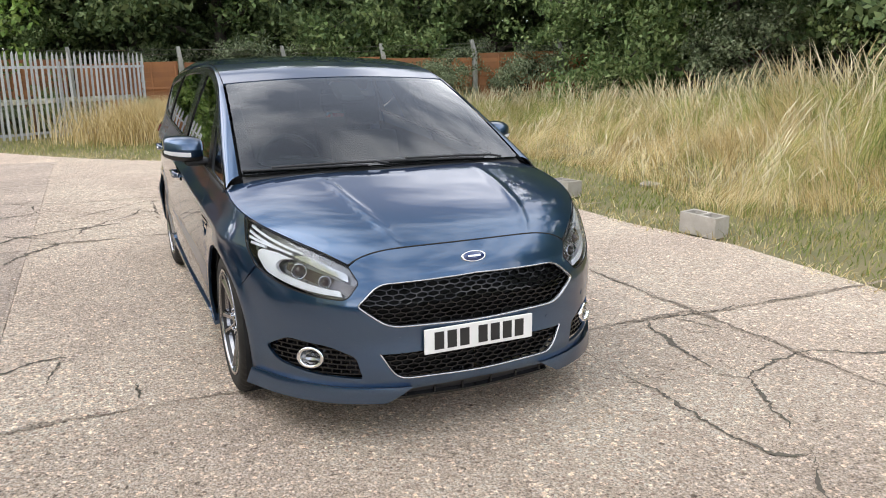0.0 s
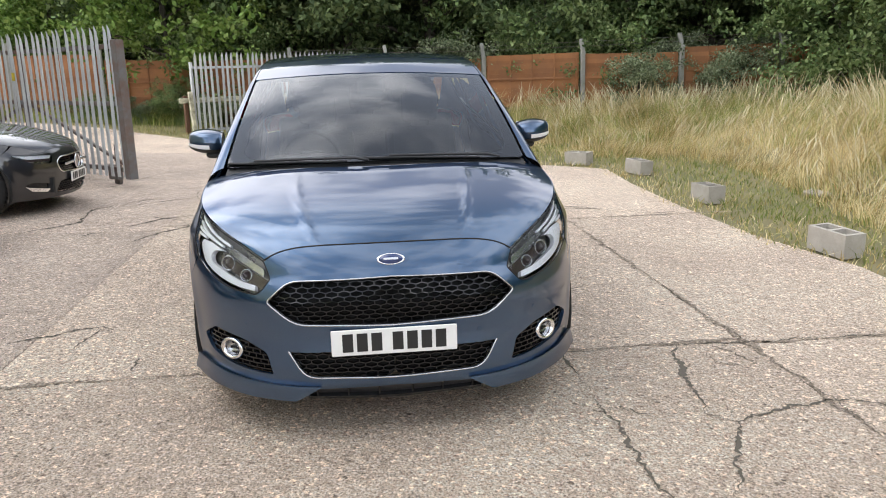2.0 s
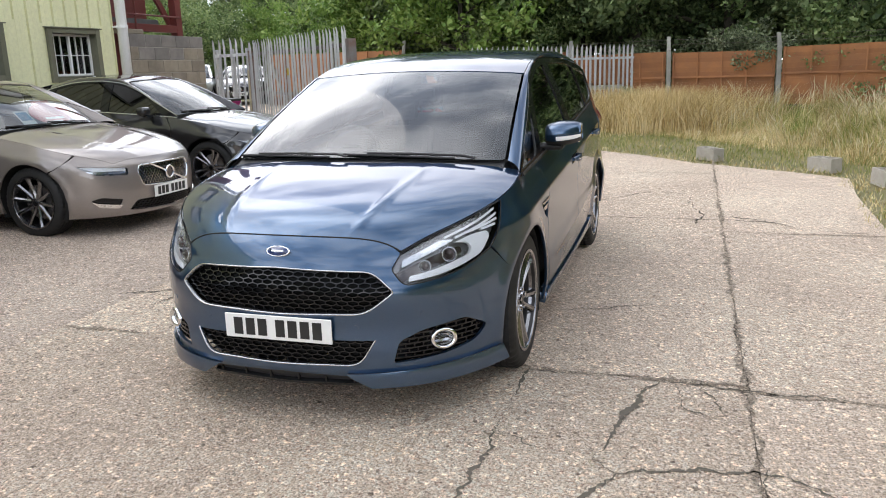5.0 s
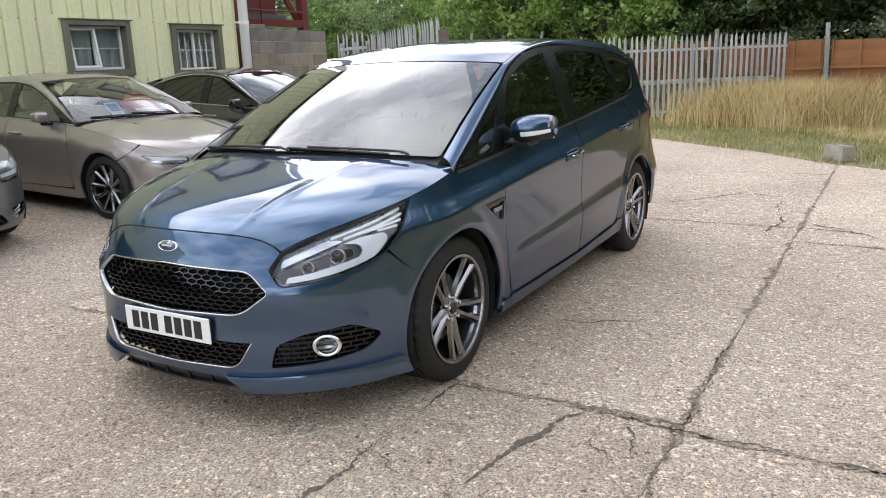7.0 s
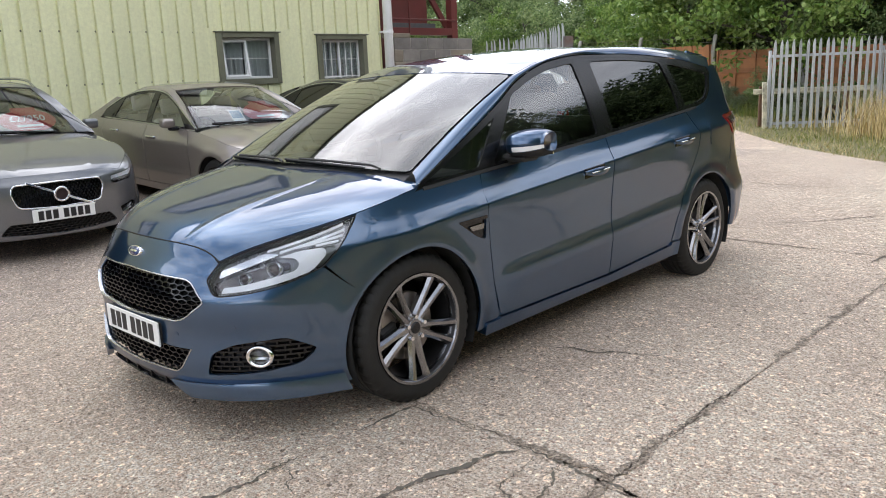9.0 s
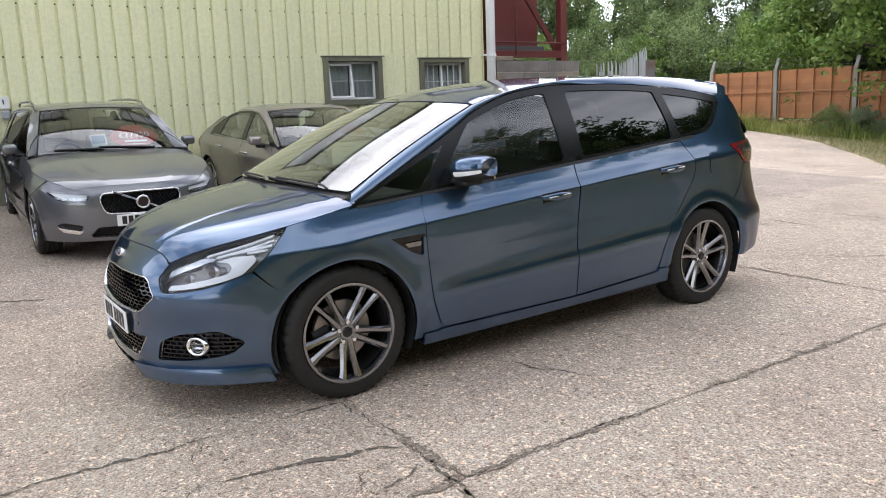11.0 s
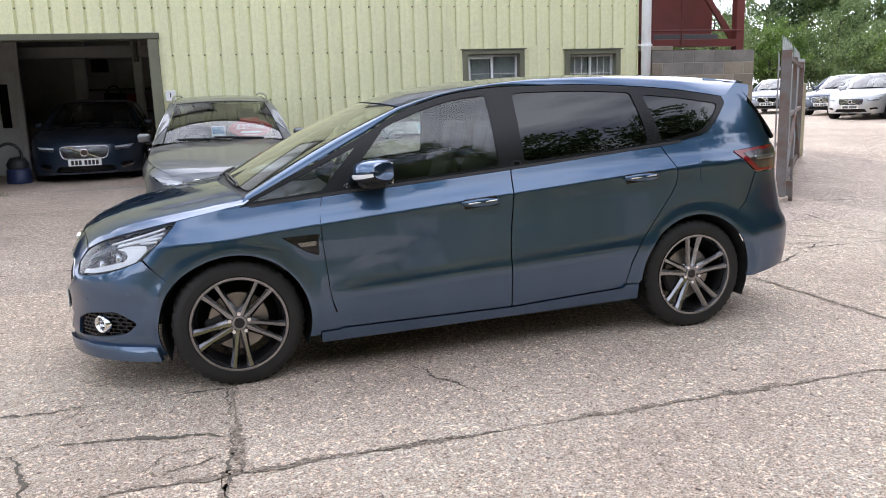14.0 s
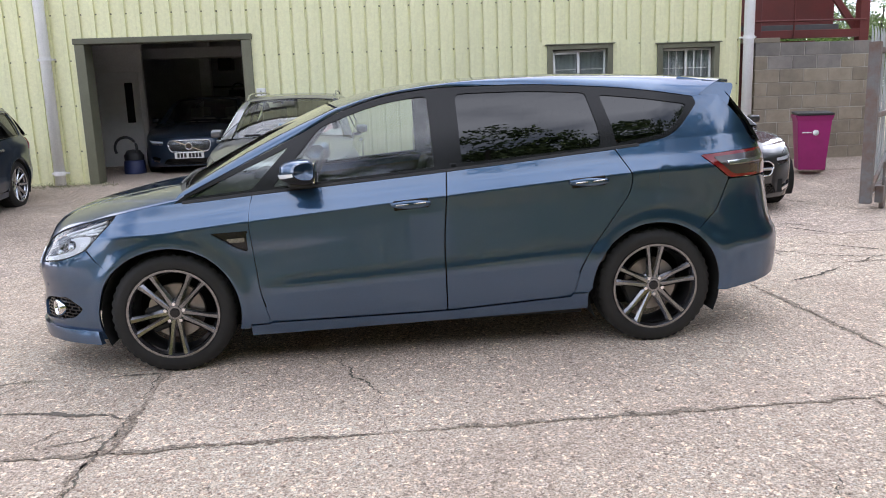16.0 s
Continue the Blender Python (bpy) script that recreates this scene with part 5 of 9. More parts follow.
V, F = honeycomb(S, rounded(grille_lo), 0.050, 0.0205, -0.018, w=0.0045)
mesh_part("lower_grille_mesh", V, F, M_GLOSSB, smax, "black honeycomb lower grille", smooth=False)


def rim_strip(sh, name, loop, mat, parent, w=0.011, lift=0.004, both=True, close=False):
    """A raised moulding along a line given in half-width and height."""
    L = resample(np.array([p[:2] for p in loop], float), 0.012)
    if not close:
        L = L[:np.argmax(np.all(np.abs(L - np.array(loop[-1][:2])) < 0.013, axis=1)) + 1]
        L = np.vstack([L, np.array(loop[-1][:2], float)]) if np.hypot(*(L[-1] - loop[-1][:2])) > 0.002 else L
    A = np.array([[sh.a_of_y(y, z), z] for y, z in L])
    P = surf_points(sh.body, A)
    N = surf_normals(sh.body, A, P)
    T = np.roll(P, -1, axis=0) - np.roll(P, 1, axis=0)
    if not close:
        T[0], T[-1] = P[1] - P[0], P[-1] - P[-2]
    Sd = np.cross(N, T)
    Sd /= np.linalg.norm(Sd, axis=1)[:, None] + 1e-9
    vs, fs, k = [], [], 6
    for p, n, s in zip(P, N, Sd):
        for c, d in ((-0.5, -0.012), (-0.5, 0.3 * lift), (-0.25, lift), (0.25, lift), (0.5, 0.3 * lift), (0.5, -0.012)):
            vs.append(p + s * w * c + n * d)
    m = len(P)
    for i in range(m if close else m - 1):
        for j in range(k - 1):
            i2 = (i + 1) % m
            fs.append((i * k + j, i * k + j + 1, i2 * k + j + 1, i2 * k + j))
    vs = np.array(vs)
    if both:
        fs = fs + [tuple(q + len(vs) for q in f[::-1]) for f in fs]
        vs = np.vstack([vs, vs * [1, -1, 1]])
    return mesh_part(name, vs, fs, mat, parent)


rim_strip(S, "grille_surround", rounded(grille_up, 0, close=False), M_SATIN, smax, w=0.0068)["label"] = "satin silver grille surround"
rim_strip(S, "lower_grille_surround", rounded([(0.437, 0.398), (0.372, 0.287, 0.05), (0.0, 0.276)], close=False), M_SATIN, smax, w=0.007)["label"] = "satin silver lower grille surround"
plate_bars(smax, (S.at(S.AF, 0.437)[0] + 0.010, 0, 0.437), 0)
bm = bmesh.new()
box(bm, (-0.02, -0.25, -0.05), (-0.002, 0.25, 0.05), 0.004, m=Matrix.Translation((S.at(S.AF, 0.437)[0] + 0.006, 0, 0.437)))
part("plate_holder", bm, M_MATTB, smax)
bp = S.at(S.AF, 0.766)
vs, fs = lathe([(0.0, 0.010), (0.80, 0.009), (0.84, 0.010), (0.95, 0.012), (1.0, 0.006), (1.0, -0.01)], 40, axis="z")
badge = mesh_part("badge", [(x * 0.059, y * 0.0245, z) for x, y, z in vs], fs, M_CHROME, smax, "oval badge with a chrome rim")
badge.matrix_basis = Matrix.Translation(bp) @ pose(0, 0, 0, 0, 62, 0) @ pose(0, 0, 0, 0, 0, 90)
vs, fs = lathe([(0.0, 0.0135), (0.80, 0.0125), (0.84, 0.009)], 40, axis="z")
mesh_part("badge_field", [(x * 0.059, y * 0.0245, z) for x, y, z in vs], fs, M_BADGE, badge)
bm = bmesh.new()
box(bm, (-0.030, -0.004, 0.013), (0.030, 0.004, 0.0150), 0.0015)
part("badge_bar", bm, M_CHROME, badge)
# fog lamps
pair("fog_pocket", S.body, rounded(S.yz([((p[0] - 0.67) * 1.07 + 0.67, (p[1] - 0.37) * 1.12 + 0.37, p[2]) for p in fog_out])), M_GLOSSB, smax, step=0.04, lift=-0.032, depth=0, label="black fog lamp pocket")
fog_loop = resample(rounded(fog_out), 0.01)
for i in range(7):
    z0 = 0.303 + 0.021 * i
    ys = np.linspace(0.5, 0.85, 120)
    ok = ys[inside(np.column_stack([ys, np.full(120, z0 + 0.004)]), fog_loop)]
    y0, y1 = ok.min() + 0.004, ok.max() - 0.004
    pair("fog_slat", S.body, S.yz([(y0, z0), (y1, z0), (y1, z0 + 0.006), (y0, z0 + 0.006)]), M_GLOSSB, smax, step=0.03, lift=-0.014, depth=0.014)
V, F = [], []
for i in range(6):
    z0 = 0.309 + 0.021 * i
    for y in np.arange(0.52 + 0.014 * (i % 2), 0.83, 0.034):
        if inside(np.array([[y, z0 + 0.008]]), fog_loop)[0] and math.hypot(y - 0.692, z0 + 0.01 - 0.37) > 0.05:
            v, f, nn = patch(S.body, S.yz([(y, z0), (y + 0.005, z0), (y + 0.005, z0 + 0.015), (y, z0 + 0.015)]), step=0.03, lift=-0.016, depth=0.01)
            F += [tuple(q + len(V) for q in t) for t in f]
            V += [tuple(p) for p in v]
for s in (1, -1):
    tagged(mesh_part("fog_web", [(x, y * s, z) for x, y, z in V], F if s > 0 else [f[::-1] for f in F], M_GLOSSB, smax, smooth=False), kind="stuff")
for s in (1, -1):
    a = S.a_of_y(0.692, 0.370)
    p = S.at(a, 0.370)
    n = surf_normals(S.body, np.array([[a, 0.370]]), np.array([p]))[0]
    p, n = p * [1, s, 1], n * [1, s, 1]
    m = Matrix.Translation(p - n * 0.002) @ (Vector(n) + Vector((0.35, 0, 0))).to_track_quat("Z", "Y").to_matrix().to_4x4() @ Matrix.Diagonal((1.14, 0.90, 1, 1))
    vs, fs = lathe([(0.034, -0.03), (0.038, 0.004), (0.046, 0.010), (0.053, 0.004), (0.053, -0.03)], 40, axis="z")
    fl = mesh_part("fog_lamp", vs, fs, M_CHROME, smax, "round fog lamp in a chrome ring")
    fl.matrix_basis = m
    vs, fs = lathe([(0.0, -0.024), (0.02, -0.022), (0.036, -0.010)], 32, axis="z")
    mesh_part("reflector", vs, fs, M_REFL, fl)
    vs, fs = lathe([(0.0, 0.006), (0.025, 0.002), (0.038, -0.006)], 32, axis="z")
    mesh_part("lens", vs, fs, M_LENS, fl)
    # parking sensor
    for y, z in ((0.36, 0.455), (0.62, 0.50)):
        a = S.a_of_y(y, z)
        q = S.at(a, z) * [1, s, 1]
        nn = surf_normals(S.body, np.array([[a, z]]), np.array([S.at(a, z)]))[0] * [1, s, 1]
        bm = bmesh.new()
        cyl(bm, q - nn * 0.01, q + nn * 0.002, 0.011, n=18)
        part("parking_sensor", bm, M_BLUE, smax)
# splitter under the bumper
for s in (1,):
    V, F, N = patch(S.body, rounded([(S.AF, 0.236), (1.02, 0.230), (0.99, 0.212), (1.03, 0.190, 0.01), (S.AF, 0.178)], 0), step=0.04, both=True, lift=-0.006, depth=0.03)
    spl = add("splitter", (V, F, N), M_MATTB, smax, "gloss black front splitter")
for y in (-0.33, -0.20, -0.07, 0.07, 0.20, 0.33):
    a = S.a_of_y(abs(y), 0.21)
    q = S.at(a, 0.205) * [1, 1 if y > 0 else -1, 1]
    bm = bmesh.new()
    box(bm, (-0.05, -0.004, -0.012), (0.006, 0.004, 0.024), 0.002, m=Matrix.Translation(q))
    part("splitter_fin", bm, M_GLOSSB, spl)
V, F, N = patch(S.body, rounded([(S.AF, 0.192), (1.03, 0.204), (1.03, 0.190), (S.AF, 0.177)], 0), step=0.04, both=True, lift=0.012, depth=0.04)
add("splitter_lip", (V, F, N), M_GLOSSB, spl)


def chin(u, w):
    """The lip under the bumper, which flares outwards as it drops."""
    x, y, z = S.body(u, w)
    out = 0.015 + 0.50 * (0.262 - z)
    cx, cy = x - 0.15, y
    k = np.hypot(cx, cy)
    return x + out * cx / k, y + out * cy / k, z


pair("bumper_blade", chin, rounded([(1.10, 0.250, 0.01), (0.72, 0.258, 0.05), (0.398, 0.262, 0.005), (0.385, 0.186, 0.01), (0.72, 0.181, 0.05), (1.00, 0.181, 0.01)]), M_BLUE, smax, step=0.03, depth=0.03)
# headlamps
lamp = rounded([*lamp_low, lamp_back, lamp_tip, *[(a, z - 0.005, 0) for a, z, r in lamp_top[::-1]], (0.872, 0.752, 0)])
for o in pair("headlamp", S.body, lamp, M_LENS, smax, step=0.04, lift=-0.001, depth=0.006, label="swept clear headlamp with white light bands"):
    o.visible_shadow = False
pair("headlamp_housing", S.body, lamp, M_LAMPD, smax, step=0.04, lift=-0.055, depth=0)
band = rounded([(0.83, 0.645, 0.005), (0.72, 0.654, 0.05), (0.60, 0.682, 0.05), (0.500, 0.716, 0.02), (0.448, 0.778, 0.02), (0.465, 0.808, 0.02), (0.56, 0.802, 0.02), (0.64, 0.780, 0.01), (0.578, 0.774, 0.02), (0.553, 0.750, 0.02), (0.566, 0.722, 0.02), (0.655, 0.700, 0.05), (0.76, 0.675, 0.03), (0.828, 0.668, 0.005)])
pair("light_guide", S.body, band, M_LAMPW, smax, step=0.02, lift=-0.016, depth=0.02)
for (a0, z0), (a1, z1) in (((0.690, 0.802), (0.385, 0.889)), ((0.640, 0.797), (0.378, 0.868)), ((0.585, 0.812), (0.385, 0.847)), ((0.50, 0.816), (0.405, 0.826))):
    pair("light_strip", S.body, rounded([(a0, z0 + 0.005, 0.002), (a1, z1 + 0.005, 0.002), (a1, z1 - 0.005, 0.002), (a0, z0 - 0.005, 0.002)]), M_LAMPW, smax, step=0.025, lift=-0.010, depth=0.012)
pair("lamp_brow", S.body, rounded([(0.862, 0.730, 0.01), (0.70, 0.800, 0.03), (0.64, 0.792, 0.01), (0.74, 0.752, 0.03), (0.865, 0.700, 0.01)]), M_REFL, smax, step=0.025, lift=-0.020, depth=0.01)
pair("lamp_bezel", S.body, rounded([(0.890, 0.690, 0.01), (0.80, 0.715, 0.03), (0.69, 0.752, 0.02), (0.60, 0.765, 0.02), (0.585, 0.735, 0.02), (0.66, 0.710, 0.04), (0.76, 0.684, 0.03), (0.850, 0.650, 0.01)]), M_SMOKE, smax, step=0.025, lift=-0.045, depth=0.006)
for s in (1, -1):
    for a, z, r in ((0.765, 0.702, 0.022), (0.655, 0.735, 0.027)):
        p = S.at(a, z)
        n = surf_normals(S.body, np.array([[a, z]]), np.array([p]))[0]
        p, n = p * [1, s, 1], n * [1, s, 1]
        m = Matrix.Translation(p - n * 0.040) @ (Vector(n) + Vector((0.9, 0, 0))).to_track_quat("Z", "Y").to_matrix().to_4x4()
        vs, fs = lathe([(0.0, 0.022), (r * 0.5, 0.018), (r * 0.85, 0.008), (r, 0.0)], 28, axis="z")
        pl = mesh_part("projector", vs, fs, M_SMOKE, smax)
        pl.matrix_basis = m
        vs, fs = lathe([(r, -0.02), (r, 0.006), (r * 1.22, 0.008), (r * 1.3, -0.02)], 28, axis="z")
        mesh_part("projector_ring", vs, fs, M_REFL, pl)
# dark gasket round the lamp; dark tube painting the shade in the bonnet's front gap
P = surf_points(S.body, resample(np.array([p[:2] for p in lamp], float), 0.02))
for sg in (1, -1):
    bm = bmesh.new()
    tube(bm, [tuple(p * [1, sg, 1]) for p in np.vstack([P, P[:1]])], 0.0026, n=6)
    part("lamp_gasket", bm, M_DARK, smax)
fe = surf_points(S.body, np.array([p[:2] for p in front_edge(S, 40)]))
bm = bmesh.new()
tube(bm, [tuple(p + [0, 0, 0.0005]) for p in np.vstack([fe, (fe * [1, -1, 1])[::-1][1:]])], 0.0032, n=6)
part("bonnet_gap_shade", bm, M_DARK, smax)
pair("sill_panel", S.body, [(-0.44, 0.25), (-0.74, 0.25), (-0.74, 0.36), (-0.44, 0.36)], M_BLUE, smax, step=0.03, lift=-0.007, depth=0)
pair("sill_panel", S.body, [(-2.15, 0.29), (-2.43, 0.32), (-2.43, 0.47), (-2.15, 0.40)], M_BLUE, smax, step=0.03, lift=-0.007, depth=0)
# wheels
for x, tf in ((0.0, 0.0), (-S.wb, 36.0)):
    for left in (True, False):
        build_wheel(smax, (x, 0.918 if left else -0.918, S.hub), left, turn=tf if left else -tf)
# wheel wells, floor and inner shell
for c, r in ((0, S.arch_f), (-S.wb, S.arch_r)):
    for s in (1, -1):
        bm = bmesh.new()
        n = 20
        ringv = []
        for i in range(n + 1):
            th = math.radians(-25 + 230 * i / n)
            ringv.append([bm.verts.new((c + (r + 0.012) * math.cos(th), s * yy, S.hub + (r + 0.012) * math.sin(th))) for yy in (0.905, 0.60)])
        for p, q in zip(ringv[:-1], ringv[1:]):
            bm.faces.new((p[0], p[1], q[1], q[0]))
        bm.faces.new([p[1] for p in ringv])
        part("wheel_arch_liner", bm, M_DARK, smax)
bm = bmesh.new()
box(bm, (-2.4, -0.87, 0.20), (-0.45, 0.87, 0.33))
box(bm, (-3.6, -0.55, 0.30), (0.75, 0.55, 0.42))
box(bm, (-0.1, -0.58, 0.4), (0.6, 0.58, 0.70))
part("underbody", bm, M_DARK, smax)
# cabin
bm = bmesh.new()
box(bm, (-0.62, -0.78, 0.55), (-0.10, 0.78, 0.93), 0.08, seg=3)
box(bm, (-0.66, -0.70, 0.90), (-0.12, 0.70, 1.0), 0.05, seg=2)
box(bm, (-0.62, -0.60, 0.97), (-0.35, -0.20, 1.06), 0.04, seg=2)
part("dashboard", bm, M_MATTB, smax)
seat(smax, -1.20, 0.36, M_SEAT)
seat(smax, -1.20, -0.36, M_SEAT)
for y in (-0.48, 0.0, 0.48):
    seat(smax, -2.10, y * 0.95, M_SEAT, z=0.46)
# added dark board stops daylight leaking in through gaps at the tail
bm = bmesh.new()
box(bm, (-3.31, -0.57, 0.55), (-3.29, 0.57, 1.54), 0.01)
part("tail_light_block", bm, M_DARK, smax)
steering_wheel(smax, (-0.78, -0.38, 1.0), M_MATTB)
pair("door_lining", S.body, rounded([(-0.56, 0.45), (-2.55, 0.50), (-2.62, 1.14, 0), (-1.6, 1.065, 0), (-0.50, 0.97, 0)], 0.03), M_MATTB, smax, step=0.1, lift=-0.055, depth=0)
add("headlining", patch(S.roof, [(0.03, -0.6), (2.15, -0.6), (2.15, 0.6), (0.03, 0.6)], step=0.15, lift=-0.035, depth=0), plain("pale_headlining", (0.42, 0.42, 0.41), rough=0.9), smax)
bm = bmesh.new()
px, py, pz = [float(v[0]) for v in S.screen(np.array([0.0]), np.array([1.06]))]
box(bm, (-0.10, -0.085, -0.05), (0.13, 0.085, 0.0), 0.02, m=Matrix.Translation((px - 0.02, 0, pz - 0.012)) @ pose(0, 0, 0, 0, 24, 0))
part("sensor_housing", bm, M_MATTB, smax)
bm = bmesh.new()
box(bm, (-0.02, -0.13, -0.035), (0.02, 0.13, 0.035), 0.015, m=pose(px - 0.16, 0, pz - 0.09, 0, 10, 0), seg=2)
part("rear_view_mirror", bm, M_MATTB, smax)
# wipers and scuttle
V, F, N = grid(S.screen, np.linspace(-0.735, 0.735, 24), np.linspace(-0.06, 0.03, 4))
add("scuttle_panel", (V - N * 0.016, F, N), M_MATTB, smax)
for y0, y1, u0 in ((0.50, -0.18, 0.60), (-0.12, -0.62, -0.05)):
    bm = bmesh.new()
    P = [np.array([float(v[0]) for v in S.screen(np.array([u]), np.array([w]))]) for u, w in ((u0, -0.01), (u0 - 0.06, 0.015), (u0 - 0.55, 0.035))]
    tube(bm, [P[0] + [0, 0, 0.02], P[1] + [0, 0, 0.022], (P[1] + P[2]) / 2 + [0, 0, 0.022], P[2] + [0, 0, 0.018]], 0.0065)
    wa = part("wiper", bm, M_MATTB, smax)
    bm = bmesh.new()
    Q = [np.array([float(v[0]) for v in S.screen(np.array([u]), np.array([w]))]) for u, w in zip(np.linspace(u0 - 0.10, u0 - 0.68, 6), np.linspace(0.012, 0.042, 6))]
    tube(bm, [q + [0, 0, 0.008] for q in Q], 0.006, n=6)
    part("wiper_blade", bm, M_MATTB, wa)
# door mirrors
def mirror_skin(s, t0, t1, b0, b1, n, k, grow=0.0):
    """Part of a mirror shell: t runs outwards along it, b round it from its front edge upwards."""
    vs, fs = [], []
    for t in np.linspace(t0, t1, n + 1):
        wx = grow + 0.084 * (math.sin(math.pi * (0.10 + 0.84 * t))) ** 0.35
        wz = grow + 0.070 * (math.sin(math.pi * (0.14 + 0.78 * t))) ** 0.30
        for b in np.linspace(b0, b1, k + 1):
            cx, cz = math.cos(b), math.sin(b)
            vs.append((-0.775 - 0.05 * t + wx * (cx * 1.65 if cx > 0 else cx * 0.62), s * (0.880 + 0.195 * t + grow * t), 1.128 + 0.012 * t + wz * (1 if cz > 0 else -1) * abs(cz) ** 0.62))
    for i in range(n):
        for j in range(k):
            f = (i * (k + 1) + j, i * (k + 1) + j + 1, (i + 1) * (k + 1) + j + 1, (i + 1) * (k + 1) + j)
            fs.append(f if s < 0 else f[::-1])
    return vs, fs


for s in (1, -1):
    vs, fs = mirror_skin(s, 0, 1, 0, 2 * math.pi, 14, 24)
    fs += [tuple(range(25)), tuple(14 * 25 + j for j in range(25))]
    mir = mesh_part("door_mirror", vs, fs, M_BLUE, smax, "blue door mirror with black base")
    vs, fs = mirror_skin(s, 0, 1, math.pi + 0.20, 2 * math.pi - 0.42, 14, 14, 0.003)
    mesh_part("mirror_base", vs, fs, M_MATTB, mir)
    vs, fs = mirror_skin(s, 0.34, 1.0, -0.34, -0.06, 12, 4, 0.0045)
    mesh_part("mirror_indicator", vs, fs, M_LAMPW, mir, "white indicator lens")
    bm = bmesh.new()
    box(bm, (-0.84, 0.83 if s > 0 else -0.98, 1.040), (-0.70, 0.98 if s > 0 else -0.83, 1.078), 0.015)
    part("mirror_arm", bm, M_MATTB, mir)
    bm = bmesh.new()
    box(bm, (-0.858, 0.895 if s > 0 else -1.055, 1.070), (-0.850, 1.055 if s > 0 else -0.895, 1.185), 0.003)
    part("mirror_glass", bm, M_CHROME, mir)
# ---- the other parked cars ----
def road_car(wb=2.87, fo=0.88, ro=1.0, hw=0.925, top=1.43, estate=False, belt=0.0, nose=0.735):
    """The shape of a saloon or estate from its main sizes."""
    k = hw / 0.952
    h = top - 1.43
    rear = -wb - ro * 0.62 if estate else -2.62
    if estate:
        roofz = pchip([rear - 0.1, rear + 0.4, -2.4, -1.9, -1.5, -1.32, -1.0], [1.335 + h, 1.375 + h, 1.405 + h, 1.412 + h, 1.392 + h, 1.352 + h, 1.25 + h])
        dlo = pchip([-wb - 0.75, -wb - 0.42, -2.7, -2.1, -1.75, -1.40, -1.1, -0.8, -0.42, -0.2], [1.19 + h, 1.27 + h, 1.325 + h, 1.352 + h, 1.355 + h, 1.335 + h, 1.245 + h, 1.115, 0.945, 0.86])
    else:
        roofz = pchip([rear - 0.1, -2.45, -2.1, -1.8, -1.5, -1.32, -1.0], [1.275 + h, 1.325 + h, 1.393 + h, 1.408 + h, 1.392 + h, 1.352 + h, 1.25 + h])
        dlo = pchip([-3.1, -2.75, -2.45, -2.0, -1.7, -1.40, -1.1, -0.8, -0.42, -0.2], [0.98, 1.12 + h, 1.24 + h, 1.335 + h, 1.352 + h, 1.332 + h, 1.245 + h, 1.115, 0.945, 0.86])
    return Shape(
        wb=wb, arch_f=0.37, arch_r=0.37, hub=0.33, lean=0.36, tuck=0.28, flare=0.016,
        zs=pchip([-wb - 1.3, -wb, 0, 1.4], [0.27, 0.21, 0.19, 0.19]), zl=pchip([-wb - 1.3, -wb, 0, 1.4], [0.52, 0.46, 0.42, 0.38]),
        zc=pchip([-wb - 1.3, -wb, 0, 1.4], [0.90, 0.84, 0.76, 0.66]), zb=pchip([-wb - 1.3, -wb, -1.6, -0.42, 0.0, 0.6, 1.4], [1.00, 0.995, 0.972, 0.935, 0.90, 0.86, 0.84]),
        wq=pchip([-0.3, 0, 0.3, 0.9, 1.0, 1.15, 1.5, 1.9, 2.0, 2.15, 2.6, 3.0], [0.88 * k, 0.90 * k, 0.915 * k, 0.940 * k, 0.943 * k, 0.934 * k, 0.94 * k, 0.952 * k, 0.952 * k, 0.942 * k, 0.905 * k, 0.865 * k]),
        wf=pchip([0.15, 0.22, 0.30, 0.5, 0.65, 0.75, 0.9], [0.89 * k, 0.915 * k, 0.935 * k, 0.945 * k, 0.935 * k, 0.90 * k, 0.84 * k]), plan=pchip([-wb - 1.3, -wb, -1.5, 0.0, 1.4], [0.985, 0.99, 1.0, 0.985, 0.985]),
        xf=pchip([0.15, 0.20, 0.28, 0.40, 0.55, 0.66, 0.71, 0.75, 0.82, 0.95], [fo - 0.06, fo - 0.02, fo, fo, fo - 0.005, fo - 0.025, fo - 0.05, fo - 0.09, fo - 0.2, fo - 0.45]),
        lr=pchip([0.25, 0.36, 0.5, 0.65, 0.9, 1.05], [ro - 0.08, ro - 0.01, ro, ro - 0.02, ro - 0.06, ro - 0.10]),
        edge=[(0.80, 0.695), (0.66, 0.745), (0.42, 0.80), (0.05, 0.865), (-0.42, 0.925)], nose_z=nose, cowl_x=-0.40, cowl_z=0.975, crown=0.02, crease=(0.30, 0.14),
        ws_base=(-0.42, 0.735, 0.980, 0.16, 0.035), ws_top=(-1.24, 0.57, 1.372 + h, 0.08, 0.030), ws_bulge=0.028, roof_end=rear,
        roof_y=pchip([rear - 0.1, -2.2, -1.6, -1.2], [0.50 if not estate else 0.53, 0.54, 0.565, 0.57]), roof_z=roofz, roof_crown=0.028,
        dlo_top=dlo, rail_gap=0.012, rail_bulge=0.02, rail_a=pchip([0, 0.1, 0.4, 1.0], [-0.40, -0.56, -1.18, rear + 0.12]))


